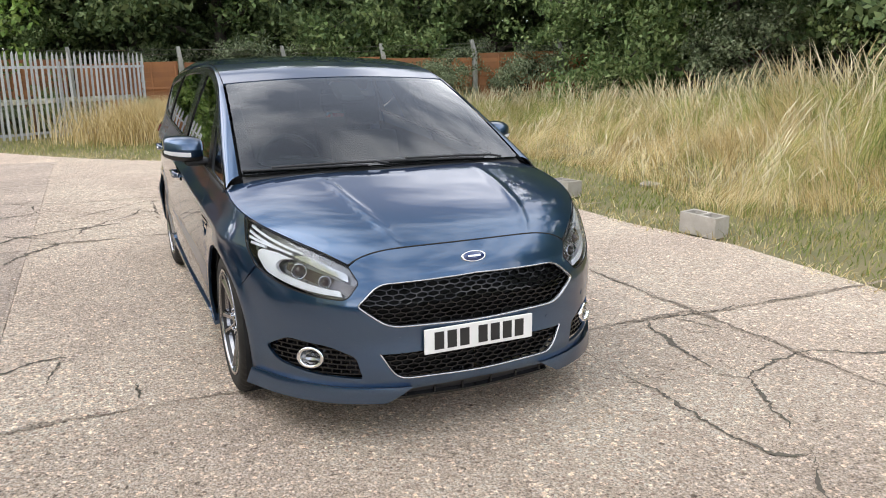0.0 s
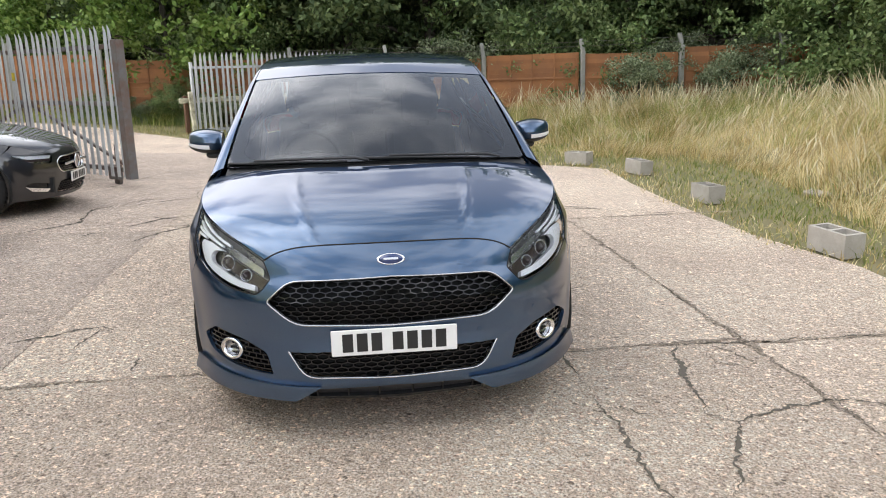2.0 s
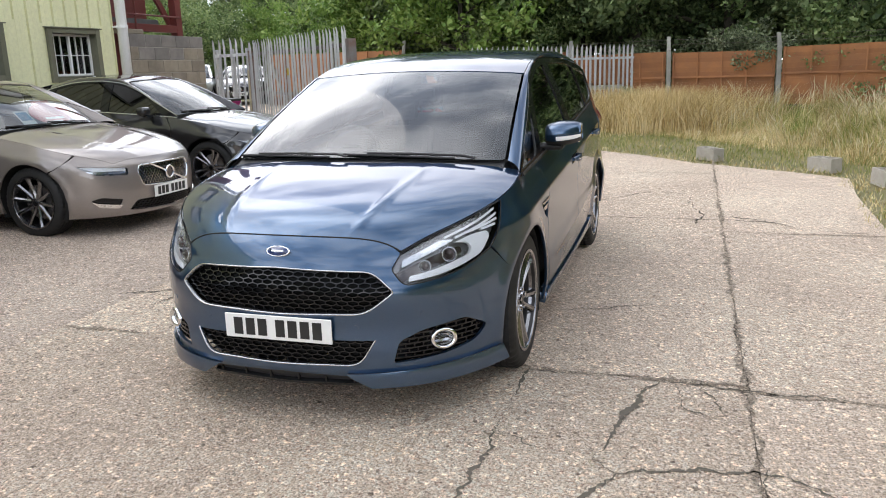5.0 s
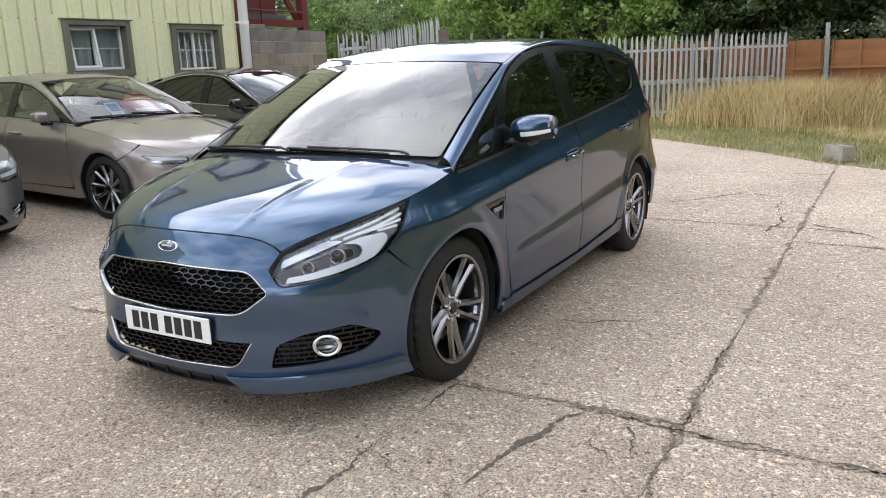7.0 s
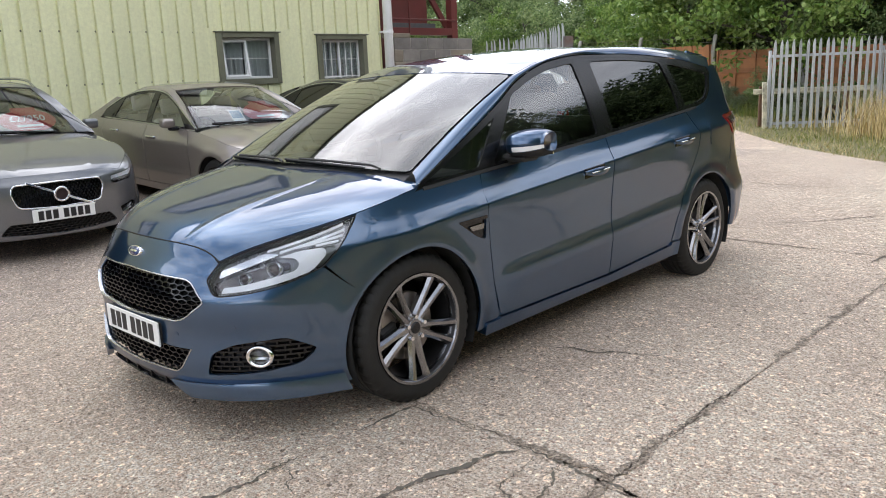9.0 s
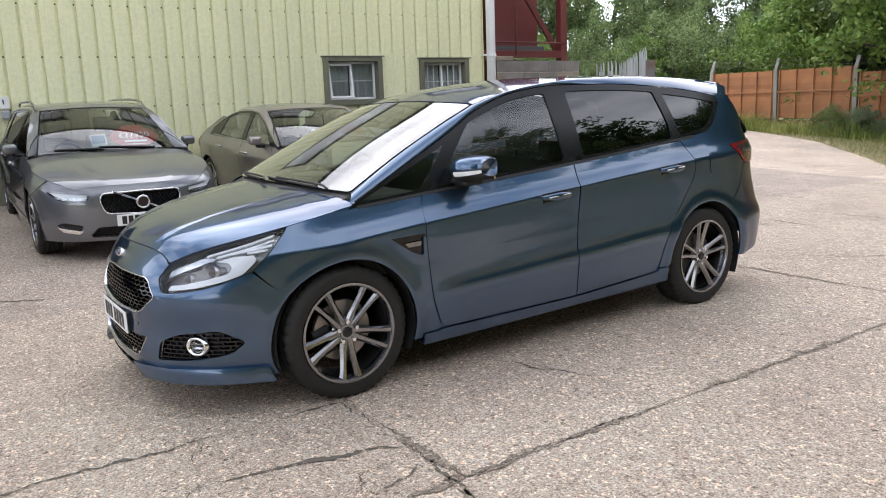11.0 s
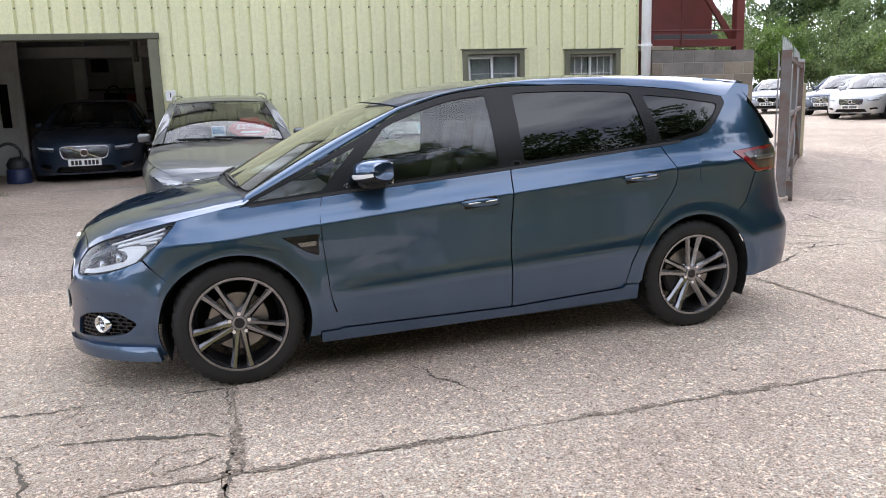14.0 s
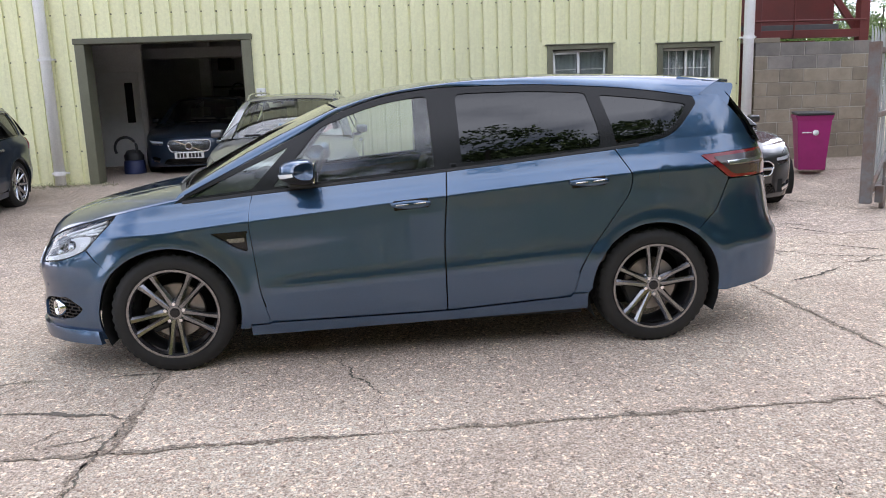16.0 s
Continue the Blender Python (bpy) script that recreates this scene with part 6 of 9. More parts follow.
def ring(parent, name, c, R, r, mat, n=28, tilt=0.0):
    vs, fs = [], []
    for i in range(n):
        a = 2 * math.pi * i / n
        for j in range(6):
            b = 2 * math.pi * j / 6
            vs.append((r * math.sin(b), (R + r * math.cos(b)) * math.cos(a), (R + r * math.cos(b)) * math.sin(a)))
    fs = [(i * 6 + j, i * 6 + (j + 1) % 6, ((i + 1) % n) * 6 + (j + 1) % 6, ((i + 1) % n) * 6 + j) for i in range(n) for j in range(6)]
    o = mesh_part(name, vs, fs, mat, parent)
    o.matrix_basis = pose(*c, 0, tilt, 0)
    return o


def parked_car(sh, m, paint_mat, label, style, estate, rim_mat=None, spokes=10, twin=False, chrome=True, seats=True, detail=True, rails=False):
    """A whole parked car at a pose, front axle at its origin."""
    root = empty("estate_car" if estate else "saloon_car", m, label=label, category="car")
    wb = sh.wb
    trim = M_SATIN if chrome else M_GLOSSB
    st = 0.05 if detail else 0.09
    if style == "wide":
        mouth = [(0.0, 0.645), (0.36, 0.635, 0.05), (0.43, 0.58, 0.04), (0.38, 0.470, 0.05), (0.0, 0.46)]
        lampo = [(0.46, 0.665, 0.02), (0.50, 0.575, 0.03), (0.70, 0.60, 0.04), (0.80, 0.69, 0.03)]
        low = [(0.0, 0.385), (0.40, 0.375, 0.03), (0.48, 0.255, 0.04), (0.0, 0.235)]
    else:
        mouth = [(0.0, 0.672), (0.36, 0.664, 0.03), (0.385, 0.60, 0.04), (0.345, 0.468, 0.05), (0.0, 0.455)]
        lampo = [(0.475, 0.655, 0.02), (0.475, 0.585, 0.03), (0.72, 0.598, 0.03), (0.80, 0.685, 0.03)]
        low = [(0.0, 0.345), (0.42, 0.340, 0.03), (0.50, 0.245, 0.04), (0.0, 0.225)]
    z3 = lambda L: [(p[0], p[1], p[2] if len(p) > 2 else 0) for p in L]
    lamp_a = rounded(sh.yz(z3(lampo)))
    mp, lp = z3(sh.yz(mouth)), z3(sh.yz(low))
    bump = rounded([(sh.AF, 0.205, 0), (0.8, 0.20, 0), (0.37, 0.19, 0), *sh.arch("f", -22, 52, 10), (0.36, 0.70, 0.03), *edge_line(sh, 0.42, 0.0, 8), *front_edge(sh)[1:], *mp, *lp])
    fogp = rounded(sh.yz([(0.54, 0.36, 0.02), (0.70, 0.39, 0.03), (0.76, 0.36, 0.02), (0.70, 0.29, 0.02), (0.58, 0.275, 0.02)]))
    add("front_bumper", patch(sh.body, bump, [lamp_a, fogp], step=st, both=True), paint_mat, root)
    add("bonnet", patch(sh.bonnet, [(0.745, 0.006), (0.745, 0.894), (-0.745, 0.894), (-0.745, 0.006)], step=st * 1.2), paint_mat, root)
    pair("headlamp_housing", sh.body, lamp_a, M_LAMPD, root, step=st, lift=-0.035, depth=0)
    c = np.array(lamp_a).mean(axis=0)
    inner = [(p - c) * [0.92, 0.62] + c + [0, 0.016] for p in np.array(lamp_a)]
    pair("light_guide", sh.body, inner, M_LAMPW, root, step=st, lift=-0.012, depth=0.01)
    inner = [(p - c) * [0.88, 0.34] + c + [0, -0.012] for p in np.array(lamp_a)]
    pair("lamp_reflector", sh.body, inner, M_REFL if style != "wide" else M_SMOKE, root, step=st, lift=-0.008, depth=0.01)
    for o in pair("headlamp", sh.body, lamp_a, M_LENS, root, step=st, lift=-0.001, depth=0, label="clear headlamp with a white light bar"):
        o.visible_shadow = False
    pair("fog_pocket", sh.body, fogp, M_GLOSSB, root, step=st, lift=-0.02, depth=0)
    pair("fog_trim", sh.body, rounded(sh.yz([(0.545, 0.305, 0.01), (0.72, 0.335, 0.01), (0.755, 0.35, 0.01), (0.71, 0.295, 0.01), (0.58, 0.275, 0.01)])), M_CHROME if chrome else M_GLOSSB, root, step=st, lift=0.004)
    for nm, L in (("grille_backing", mouth), ("lower_backing", low)):
        add(nm, patch(sh.body, rounded(z3(sh.yz([(p[0] * 1.04, p[1], 0.03) for p in L]))), step=0.06, both=True, lift=-0.05, depth=0), M_DARK, root)
    V, F = honeycomb(sh, rounded(z3(mouth)), 0.034 if style != "wide" else 0.03, 0.024, -0.016, w=0.007, bars=style != "wide")
    mesh_part("grille", V, F, M_SATIN if style == "bars" else M_GLOSSB, root, "upright grille bars", smooth=False)
    V, F = honeycomb(sh, rounded(z3(low)), 0.05, 0.022, -0.016)
    mesh_part("lower_grille_mesh", V, F, M_GLOSSB, root, smooth=False)
    rim_strip(sh, "grille_surround", rounded(z3(mouth), close=False), M_CHROME, root, w=0.014)
    gz = (mouth[0][1] + mouth[-1][1]) / 2
    px = sh.at(sh.AF, gz)[0]
    if style == "wide":
        ring(root, "badge_ring", (px + 0.006, 0, gz), 0.075, 0.009, M_CHROME)
        bm = bmesh.new()
        box(bm, (px - 0.012, -0.37, gz - 0.016), (px + 0.0, 0.37, gz + 0.016), 0.006)
        part("grille_blade", bm, M_SATIN, root)
        bm = bmesh.new()
        cyl(bm, (px - 0.004, 0, gz), (px + 0.004, 0, gz), 0.068, n=28)
        part("badge_disc", bm, M_SMOKE, root)
    else:
        ring(root, "badge_ring", (px + 0.006, 0, gz), 0.058, 0.011, M_CHROME)
        bm = bmesh.new()
        cyl(bm, (px - 0.006, 0, gz), (px + 0.002, 0, gz), 0.05, n=28)
        part("badge_disc", bm, M_SMOKE, root)
        bm = bmesh.new()
        box(bm, (-0.006, -0.30, -0.008), (0.0, 0.30, 0.008), 0.002, m=pose(px - 0.002, 0, gz, -22 if style == "bars" else -24, 0, 0))
        part("grille_slash", bm, M_CHROME, root)
    plate_bars(root, (sh.at(sh.AF, 0.40)[0] + 0.006, 0, 0.40), 0)
    # sides
    wing = rounded([*sh.arch("f", 54, 200, 30), (-0.42, 0.205, 0), (-0.50, 0.26, 0.05), (-0.52, 0.60, 0.1), (-0.50, 0.80, 0.06), (-0.60, 0.942, 0), (-0.44, 0.928, 0), *edge_line(sh, 0.985, 0.44, 14), (0.355, 0.70, 0.03)])
    pair("wing", sh.body, wing, paint_mat, root, step=st)
    bx = -1.55
    fdo = rounded([(-0.612, 0.938, 0), (-0.508, 0.80, 0.06), (-0.528, 0.60, 0.1), (-0.51, 0.30, 0.06), (bx, 0.29, 0.02), (bx - 0.01, 0.968, 0), (-1.1, 0.953, 0)])
    re = -wb + 0.14
    rdo = rounded([(bx - 0.012, 0.29, 0.02), (-wb + 0.42, 0.30, 0.05), (-wb + 0.33, 0.56, 0.1), (re, 0.75, 0.1), (re - 0.02, 0.985, 0), (-2.1, 0.978, 0), (bx - 0.02, 0.968, 0)])
    fdp = pair("front_door", sh.body, fdo, paint_mat, root, step=st)
    rdp = pair("rear_door", sh.body, rdo, paint_mat, root, step=st)
    for dp, ax, az in ((fdp, -1.36, 0.83), (rdp, -2.36 if wb < 2.9 else -2.42, 0.86)):
        for kk, o in enumerate(dp):
            s = 1 if kk == 0 else -1
            q = sh.at(ax, az) * [1, s, 1]
            bm = bmesh.new()
            box(bm, (-0.11, -0.012, -0.016), (0.11, 0.030, 0.016), 0.012, m=Matrix.Translation(q) @ Matrix.Diagonal((1, s, 1, 1)))
            part("door_handle", bm, M_SATIN if chrome else paint_mat, o)
    pair("sill_skirt", sh.body, rounded([(-0.42, 0.285, 0), (-0.42, 0.195, 0.01), (-wb + 0.41, 0.215, 0.01), (-wb + 0.41, 0.29, 0)]), paint_mat, root, step=st, lift=0.008)
    ce = sh.roof_end
    if estate:
        qp = [(re - 0.025, 0.988, 0), (-wb - 0.40, 1.0, 0), (-wb - 0.50, 1.12, 0.05), (-wb - 0.42, float(sh.dlo_top(-wb - 0.42)), 0), (ce + 0.10, float(sh.dlo_top(ce + 0.1)) + 0.012, 0), (-wb - ro_of(sh) * 0.80, 1.05, 0.05)]
    else:
        qp = [(re - 0.025, 0.985, 0), (-2.92, 0.995, 0), (-2.80, 1.10, 0), (-2.45, float(sh.dlo_top(-2.45)) + 0.012, 0), (-2.62, 1.262, 0.02), (-3.0, 1.10, 0.1), (-wb - 0.45, 1.01, 0.05)]
    quart = rounded([(-wb + 0.405, 0.30, 0), (-wb + 0.322, 0.56, 0.1), (re - 0.008, 0.75, 0.1), *qp, (-wb - 1.299, 0.985, 0), (-wb - 1.299, 0.30, 0), (-wb - 0.40, 0.27, 0), *[(-wb - sh.arch_r * math.cos(t), sh.hub + sh.arch_r * math.sin(t), 0) for t in np.radians(np.linspace(-10, 186, 34))]])
    pair("rear_wing", sh.body, quart, paint_mat, root, step=st * 1.2)
    tl = rounded([(-wb - 0.45, 0.80, 0.02), (-wb - 0.62, 0.95, 0.03), (-wb - 0.90, 0.94, 0.03), (-wb - 0.90, 0.75, 0.03)])
    pair("tail_lamp", sh.body, tl, M_RED, root, step=st, lift=0.008)
    # glasshouse
    ringo = rounded([(-0.735, 0.02), (0.735, 0.02), (0.735, 1.195), (-0.735, 1.195)], 0.03)
    add("windscreen", patch(sh.screen, ringo, step=0.08, depth=0), M_WSCREEN, root).visible_shadow = False
    add("windscreen_border", patch(sh.screen, ringo, [rounded([(-0.67, 0.09, 0.08), (0.67, 0.09, 0.08), (0.69, 1.15, 0.05), (-0.69, 1.15, 0.05)])], step=0.06, depth=0.003, lift=-0.004), M_GLOSSB, root)
    add("roof", patch(sh.roof, [(0.012, -0.636), (2.2, -0.636), (2.2, 0.636), (0.012, 0.636)], step=0.09), paint_mat, root)
    V, F, N = grid(sh.rail, np.linspace(0.02, 3.55, 70), np.linspace(0, 0.14, 7))
    mm = np.array([1, -1, 1])
    add("roof_rail_and_pillar", (V, F, N), paint_mat, root)
    add("roof_rail_and_pillar", (V * mm, F[:, ::-1], N * mm), paint_mat, root)
    xe = -wb - 0.40 if estate else -2.86
    xs = np.linspace(-0.50, xe + 0.06, 30)
    dl = rounded([(-0.44, 0.942, 0.005), *[(x, float(sh.dlo_top(x)) + 0.004, 0) for x in xs], (xe, 1.13 if estate else 1.02, 0.03), (xe + 0.04, float(sh.zb(xe)) + 0.006, 0.02), *[(x, float(sh.zb(x)) + 0.004, 0) for x in np.linspace(xe + 0.1, -0.5, 24)]])

    def glass_of(x0, x1, slope0=0.0, slope1=0.0, g=0.022):
        xs = np.linspace(x0, x1, 12)
        topl = [(x, float(sh.dlo_top(x)) - g, 0) for x in xs]
        return rounded([(x0 + slope0, float(sh.zb(x0 + slope0)) + 0.022, 0.015), *topl, (x1 + slope1, float(sh.zb(x1 + slope1)) + 0.022, 0.015)])
    w1 = glass_of(-0.95, bx + 0.06, slope0=0.26)
    w2 = glass_of(bx - 0.07, re + 0.10 if estate else -2.36, slope1=0.0 if estate else -0.14)
    holes = [w1, w2]
    if estate:
        w3 = glass_of(re - 0.0, -wb - 0.34)
        holes.append(w3)
    pair("window_surround", sh.body, dl, M_GLOSSB, root, holes, step=0.06, depth=0.006, lift=0.001)
    for i, g in enumerate(holes):
        for o in pair("side_window", sh.body, g, M_GLASS if style != "wide" and i == 0 else (M_TINT if style == "wide" or estate and i > 0 else M_GLASS), root, step=0.08, depth=0, lift=-0.005):
            o.visible_shadow = False
    # bright line round the windows
    L = [(x, float(sh.dlo_top(x)) + 0.004) for x in np.linspace(-0.46, xe + 0.05, 40)]
    lo = [(x, float(sh.zb(x)) + 0.004) for x in np.linspace(xe + 0.1, -0.46, 30)]
    for line in (L, lo):
        a = np.array(line)
        up = np.column_stack([a[:, 0], a[:, 1] + 0.006])
        dn = np.column_stack([a[:, 0], a[:, 1] - 0.006])
        pair("window_trim", sh.body, list(map(tuple, up)) + list(map(tuple, dn[::-1])), trim, root, step=0.05, depth=0.006, lift=0.006)
    # back window and boot or tailgate
    deck = (-wb - ro_of(sh) + 0.42, 1.03) if not estate else (-wb - ro_of(sh) + 0.10, 1.0)

    def back(u, w):
        t, v = np.asarray(u) / 0.6, np.asarray(w) / 0.8
        y = (float(sh.roof_y(ce)) * (1 - v) + 0.68 * v) * t
        return (ce - 0.03 * (1 - t ** 2)) * (1 - v) + deck[0] * v, y, (float(sh.roof_z(ce)) + 0.02 * (1 - t ** 2)) * (1 - v) + (deck[1] - 0.03 * t ** 2) * v + 0.03 * np.sin(np.pi * v)
    add("rear_window", patch(back, [(-0.6, 0.0), (0.6, 0.0), (0.6, 0.8), (-0.6, 0.8)], step=0.1), M_GLOSSB, root)

    def boot(u, w):
        t, v = np.asarray(u) / 0.6, np.asarray(w) / 0.5
        a = -wb - 1.3 + np.abs(t) * 0.75
        x, y, z = sh.body(a, 0.97 + 0 * t)
        sg = np.where(t < 0, -1, 1)
        return deck[0] * (1 - v) + x * v, 0.70 * t * (1 - v) + y * sg * v, (deck[1] - 0.02 * t ** 2) * (1 - v) + 0.985 * v
    add("boot_lid", patch(boot, [(-0.6, 0.0), (0.6, 0.0), (0.6, 0.5), (-0.6, 0.5)], step=0.08), paint_mat, root)
    if rails:
        for s in (1, -1):
            bm = bmesh.new()
            tube(bm, [(x, s * (float(sh.roof_y(x)) + 0.035), float(sh.roof_z(x)) + (0.035 if -1.45 > x > ce + 0.3 else 0.005)) for x in np.linspace(-1.32, ce + 0.15, 14)], 0.014, n=8)
            part("roof_bar", bm, M_SATIN, root)
    # wheels, liners, floor
    for x in (0.0, -wb):
        for left in (True, False):
            build_wheel(root, (x, (1 if left else -1) * (sh.wq(1.0) - 0.025), sh.hub), left, turn=12, R=0.335, rim=0.245, spokes=spokes, twin=twin, mat=rim_mat or M_SATIN, detail=False)
    for cx, r in ((0, sh.arch_f), (-wb, sh.arch_r)):
        for s in (1, -1):
            bm = bmesh.new()
            rv = []
            for i in range(17):
                th = math.radians(-25 + 230 * i / 16)
                rv.append([bm.verts.new((cx + (r + 0.012) * math.cos(th), s * yy, sh.hub + (r + 0.012) * math.sin(th))) for yy in (0.89, 0.58)])
            for p, q in zip(rv[:-1], rv[1:]):
                bm.faces.new((p[0], p[1], q[1], q[0]))
            bm.faces.new([p[1] for p in rv])
            part("wheel_arch_liner", bm, M_DARK, root)
    bm = bmesh.new()
    box(bm, (-wb + 0.45, -0.85, 0.20), (-0.42, 0.85, 0.34))
    box(bm, (-wb - 0.7, -0.55, 0.26), (0.7, 0.55, 0.42))
    part("underbody", bm, M_DARK, root)
    # cabin
    if seats:
        bm = bmesh.new()
        box(bm, (-0.95, -0.70, 0.50), (-0.55, 0.70, 0.86), 0.08, seg=2)
        box(bm, (-0.92, -0.66, 0.84), (-0.50, 0.66, 0.92), 0.04, seg=2)
        part("dashboard", bm, M_MATTB, root)
        sm = M_SEATL if paint_mat != M_BLACKP else M_SEAT
        for y in (0.36, -0.36):
            seat(root, -1.45, y, sm, z=0.30)
            seat(root, -2.25, y, sm, z=0.32)
        steering_wheel(root, (-1.05, -0.36, 0.86), M_MATTB)
    for s in (1, -1):
        bm = bmesh.new()
        box(bm, (-0.90, s * 0.885, 0.965), (-0.77, s * 1.035, 1.070), 0.042, seg=3)
        dm = part("door_mirror", bm, paint_mat, root, smooth=True)
        bm = bmesh.new()
        box(bm, (-0.86, s * 0.84, 0.93), (-0.78, s * 0.95, 0.97), 0.012)
        part("mirror_arm", bm, M_GLOSSB, dm)
    for y0, y1 in ((0.50, -0.12), (-0.08, -0.58)):
        Q = [np.array([float(v[0]) for v in sh.screen(np.array([u]), np.array([w]))]) for u, w in zip(np.linspace(y0, y1, 6), np.linspace(0.02, 0.07, 6))]
        bm = bmesh.new()
        tube(bm, [q + [0, 0, 0.012] for q in Q], 0.008, n=6)
        part("wiper", bm, M_MATTB, root)
    return root


def ro_of(sh):
    return float(sh.lr(0.5))


M_PRICE = plain("red_price_card", (0.50, 0.03, 0.035), rough=0.5, var=0.04)
M_CARD = plain("white_card", (0.75, 0.77, 0.78), rough=0.5, var=0.04)
M_PRINT = plain("blue_print", (0.08, 0.25, 0.42), rough=0.5, var=0.3, scale=40)


def price_cards(sh, m, price, yo=0.33):
    """The red oval price card and the white leaflet that stand inside a windscreen."""
    P = [float(v[0]) for v in sh.screen(np.array([yo * 0.9]), np.array([0.44]))]
    stand = m @ Matrix.Translation((P[0] - 0.10, yo, P[2] - 0.075)) @ pose(0, 0, 0, 0, -48, 0)
    card = empty("price_card", stand, label="red oval price card behind a windscreen", category="sign")
    v, f = lathe([(0.0, 0.003), (1.0, 0.003), (1.0, -0.003), (0.0, -0.003)], 48, axis="z")
    o = mesh_part("oval_card", [(z, x * 0.27, y * 0.155) for x, y, z in v], f, M_PRICE, card, smooth=False)
    bm = bmesh.new()
    box(bm, (-0.003, -0.12, 0.12), (0.0025, 0.12, 0.19), 0.001)
    part("card_tab", bm, M_PRICE, card)
    if price:
        t = new("price_figures", text_mesh(price, 0.115, 0.001))
        t.data.materials.append(M_CARD)
        t.parent = card
        t.matrix_basis = pose(0.006, 0, 0.025, 90, 0, 90)
    bm = bmesh.new()
    box(bm, (0.003, -0.12, -0.085), (0.0045, 0.13, -0.055), 0.0005)
    part("card_bar", bm, M_CARD, card)
    bm = bmesh.new()
    box(bm, (0.003, -0.10, -0.120), (0.0042, 0.10, -0.112), 0.0004)
    part("card_bar", bm, M_CARD, card)
    P = [float(v[0]) for v in sh.screen(np.array([0.02]), np.array([0.36]))]
    leaf = empty("leaflet", m @ Matrix.Translation((P[0] - 0.10, yo - 0.40, P[2] - 0.085)) @ pose(0, 0, 0, 0, -48, 0), label="white leaflet with a blue print behind a windscreen", category="leaflet")
    bm = bmesh.new()
    box(bm, (-0.002, -0.085, -0.12), (0.002, 0.085, 0.12))
    part("sheet", bm, M_CARD, leaf)
    bm = bmesh.new()
    box(bm, (0.002, -0.072, -0.02), (0.003, 0.072, 0.10))
    part("print", bm, M_PRINT, leaf)


SH_SAL = road_car(wb=2.872, fo=0.88, ro=1.0, hw=0.925, top=1.43)
SH_EST = road_car(wb=2.94, fo=0.89, ro=1.08, hw=0.94, top=1.475, estate=True)
SH_COM = road_car(wb=2.84, fo=0.80, ro=1.03, hw=0.905, top=1.44)
P_SAL = pose(-2.80, -4.21, 0.062, 0, 2.2, 90)
P_EST = pose(-0.13, -4.52, 0.11, 0, 2.2, 89)
P_COM = pose(-5.48, -4.12, 0.05, 0, 2.2, 91)
parked_car(SH_SAL, P_SAL, M_BRONZE, "bronze grey saloon parked nose out along the building", "bars", False, spokes=10, rim_mat=M_ALLOY)
price_cards(SH_SAL, P_SAL, "", 0.30)
estate = parked_car(SH_EST, P_EST, M_GREY, "mid grey estate car with roof bars and red price card", "dark", True, spokes=10, rails=True, rim_mat=M_ALLOY)
price_cards(SH_EST, P_EST, "£27950", 0.34)
parked_car(SH_COM, P_COM, M_BLACKP, "black saloon with dark windows beside a palisade gate", "wide", False, spokes=5, twin=True, rim_mat=M_ALLOY)
parked_car(SH_EST, pose(2.06, -10.15, 0.262, 0, 0, 90), M_NAVY, "dark blue estate car inside the workshop", "bars", True, spokes=10)
parked_car(SH_EST, pose(4.74, -3.45, 0.05, 0, 2.5, 90), M_NAVY, "dark blue estate car parked by a downpipe", "dark", True, spokes=10)
for x, y, r, pm, lb, es in ((-21.53, -14.04, 26, M_BLACKP, "black car in the far car park", False), (-20.60, -15.70, 26, M_SILVER, "silver car in the far car park", True), (-22.3, -18.8, 26, M_NAVY, "blue car in the far car park", True), (-29.0, -24.9, 30, M_WHITEP, "white car in the far car park", True), (-28.9, -22.1, 30, M_BLACKP, "dark car in the far car park", True), (-32.9, -23.6, 30, M_SILVER, "silver car in the far car park", False), (-22.6, -22.4, 40, M_GREY, "grey car in the far car park", False)):
    parked_car(SH_SAL if not es else SH_EST, pose(x, y, float(ground_z(x, y)), 0, 0, r), pm, lb, "bars" if es else "dark", es, detail=False, seats=False)

# ---- green clad building ----
M_CLAD = weathered("pale_green_cladding", (0.77, 0.76, 0.47), (0.60, 0.60, 0.39), scale=0.9, rough=0.45, amount=0.35, bump=0.02, streak=True, vary=0.025)
M_FLASH = weathered("olive_flashing", (0.15, 0.15, 0.10), (0.09, 0.085, 0.06), scale=2.0, rough=0.5, amount=0.5, bump=0.05)
M_UPVC = plain("white_upvc", (0.75, 0.75, 0.73), rough=0.35, var=0.05)
M_PIPE = weathered("white_pipe", (0.82, 0.82, 0.81), (0.45, 0.45, 0.42), scale=2, rough=0.35, amount=0.4, bump=0.0, streak=True)
M_PANE = glass("window_glass", (0.86, 0.89, 0.88))
M_CURT = plain("net_curtain", (0.62, 0.63, 0.65), rough=0.9)
# flat dark grey that paints the darkness of unlit rooms
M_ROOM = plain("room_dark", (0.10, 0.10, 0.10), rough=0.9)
M_WHITEW = weathered("grubby_white_panel", (0.78, 0.77, 0.75), (0.40, 0.39, 0.36), scale=1.2, rough=0.6, amount=0.5, bump=0.05)
M_BLOCK = weathered("concrete_block", (0.31, 0.26, 0.195), (0.17, 0.14, 0.105), scale=3.2, rough=0.92, amount=0.75, bump=0.5)
M_BLOCKD = weathered("soot_stained_block", (0.19, 0.17, 0.155), (0.34, 0.31, 0.27), scale=2.2, rough=0.92, amount=0.7, bump=0.5)
M_MORTAR = weathered("mortar", (0.40, 0.37, 0.32), (0.24, 0.21, 0.18), scale=3, rough=0.95, bump=0.4)
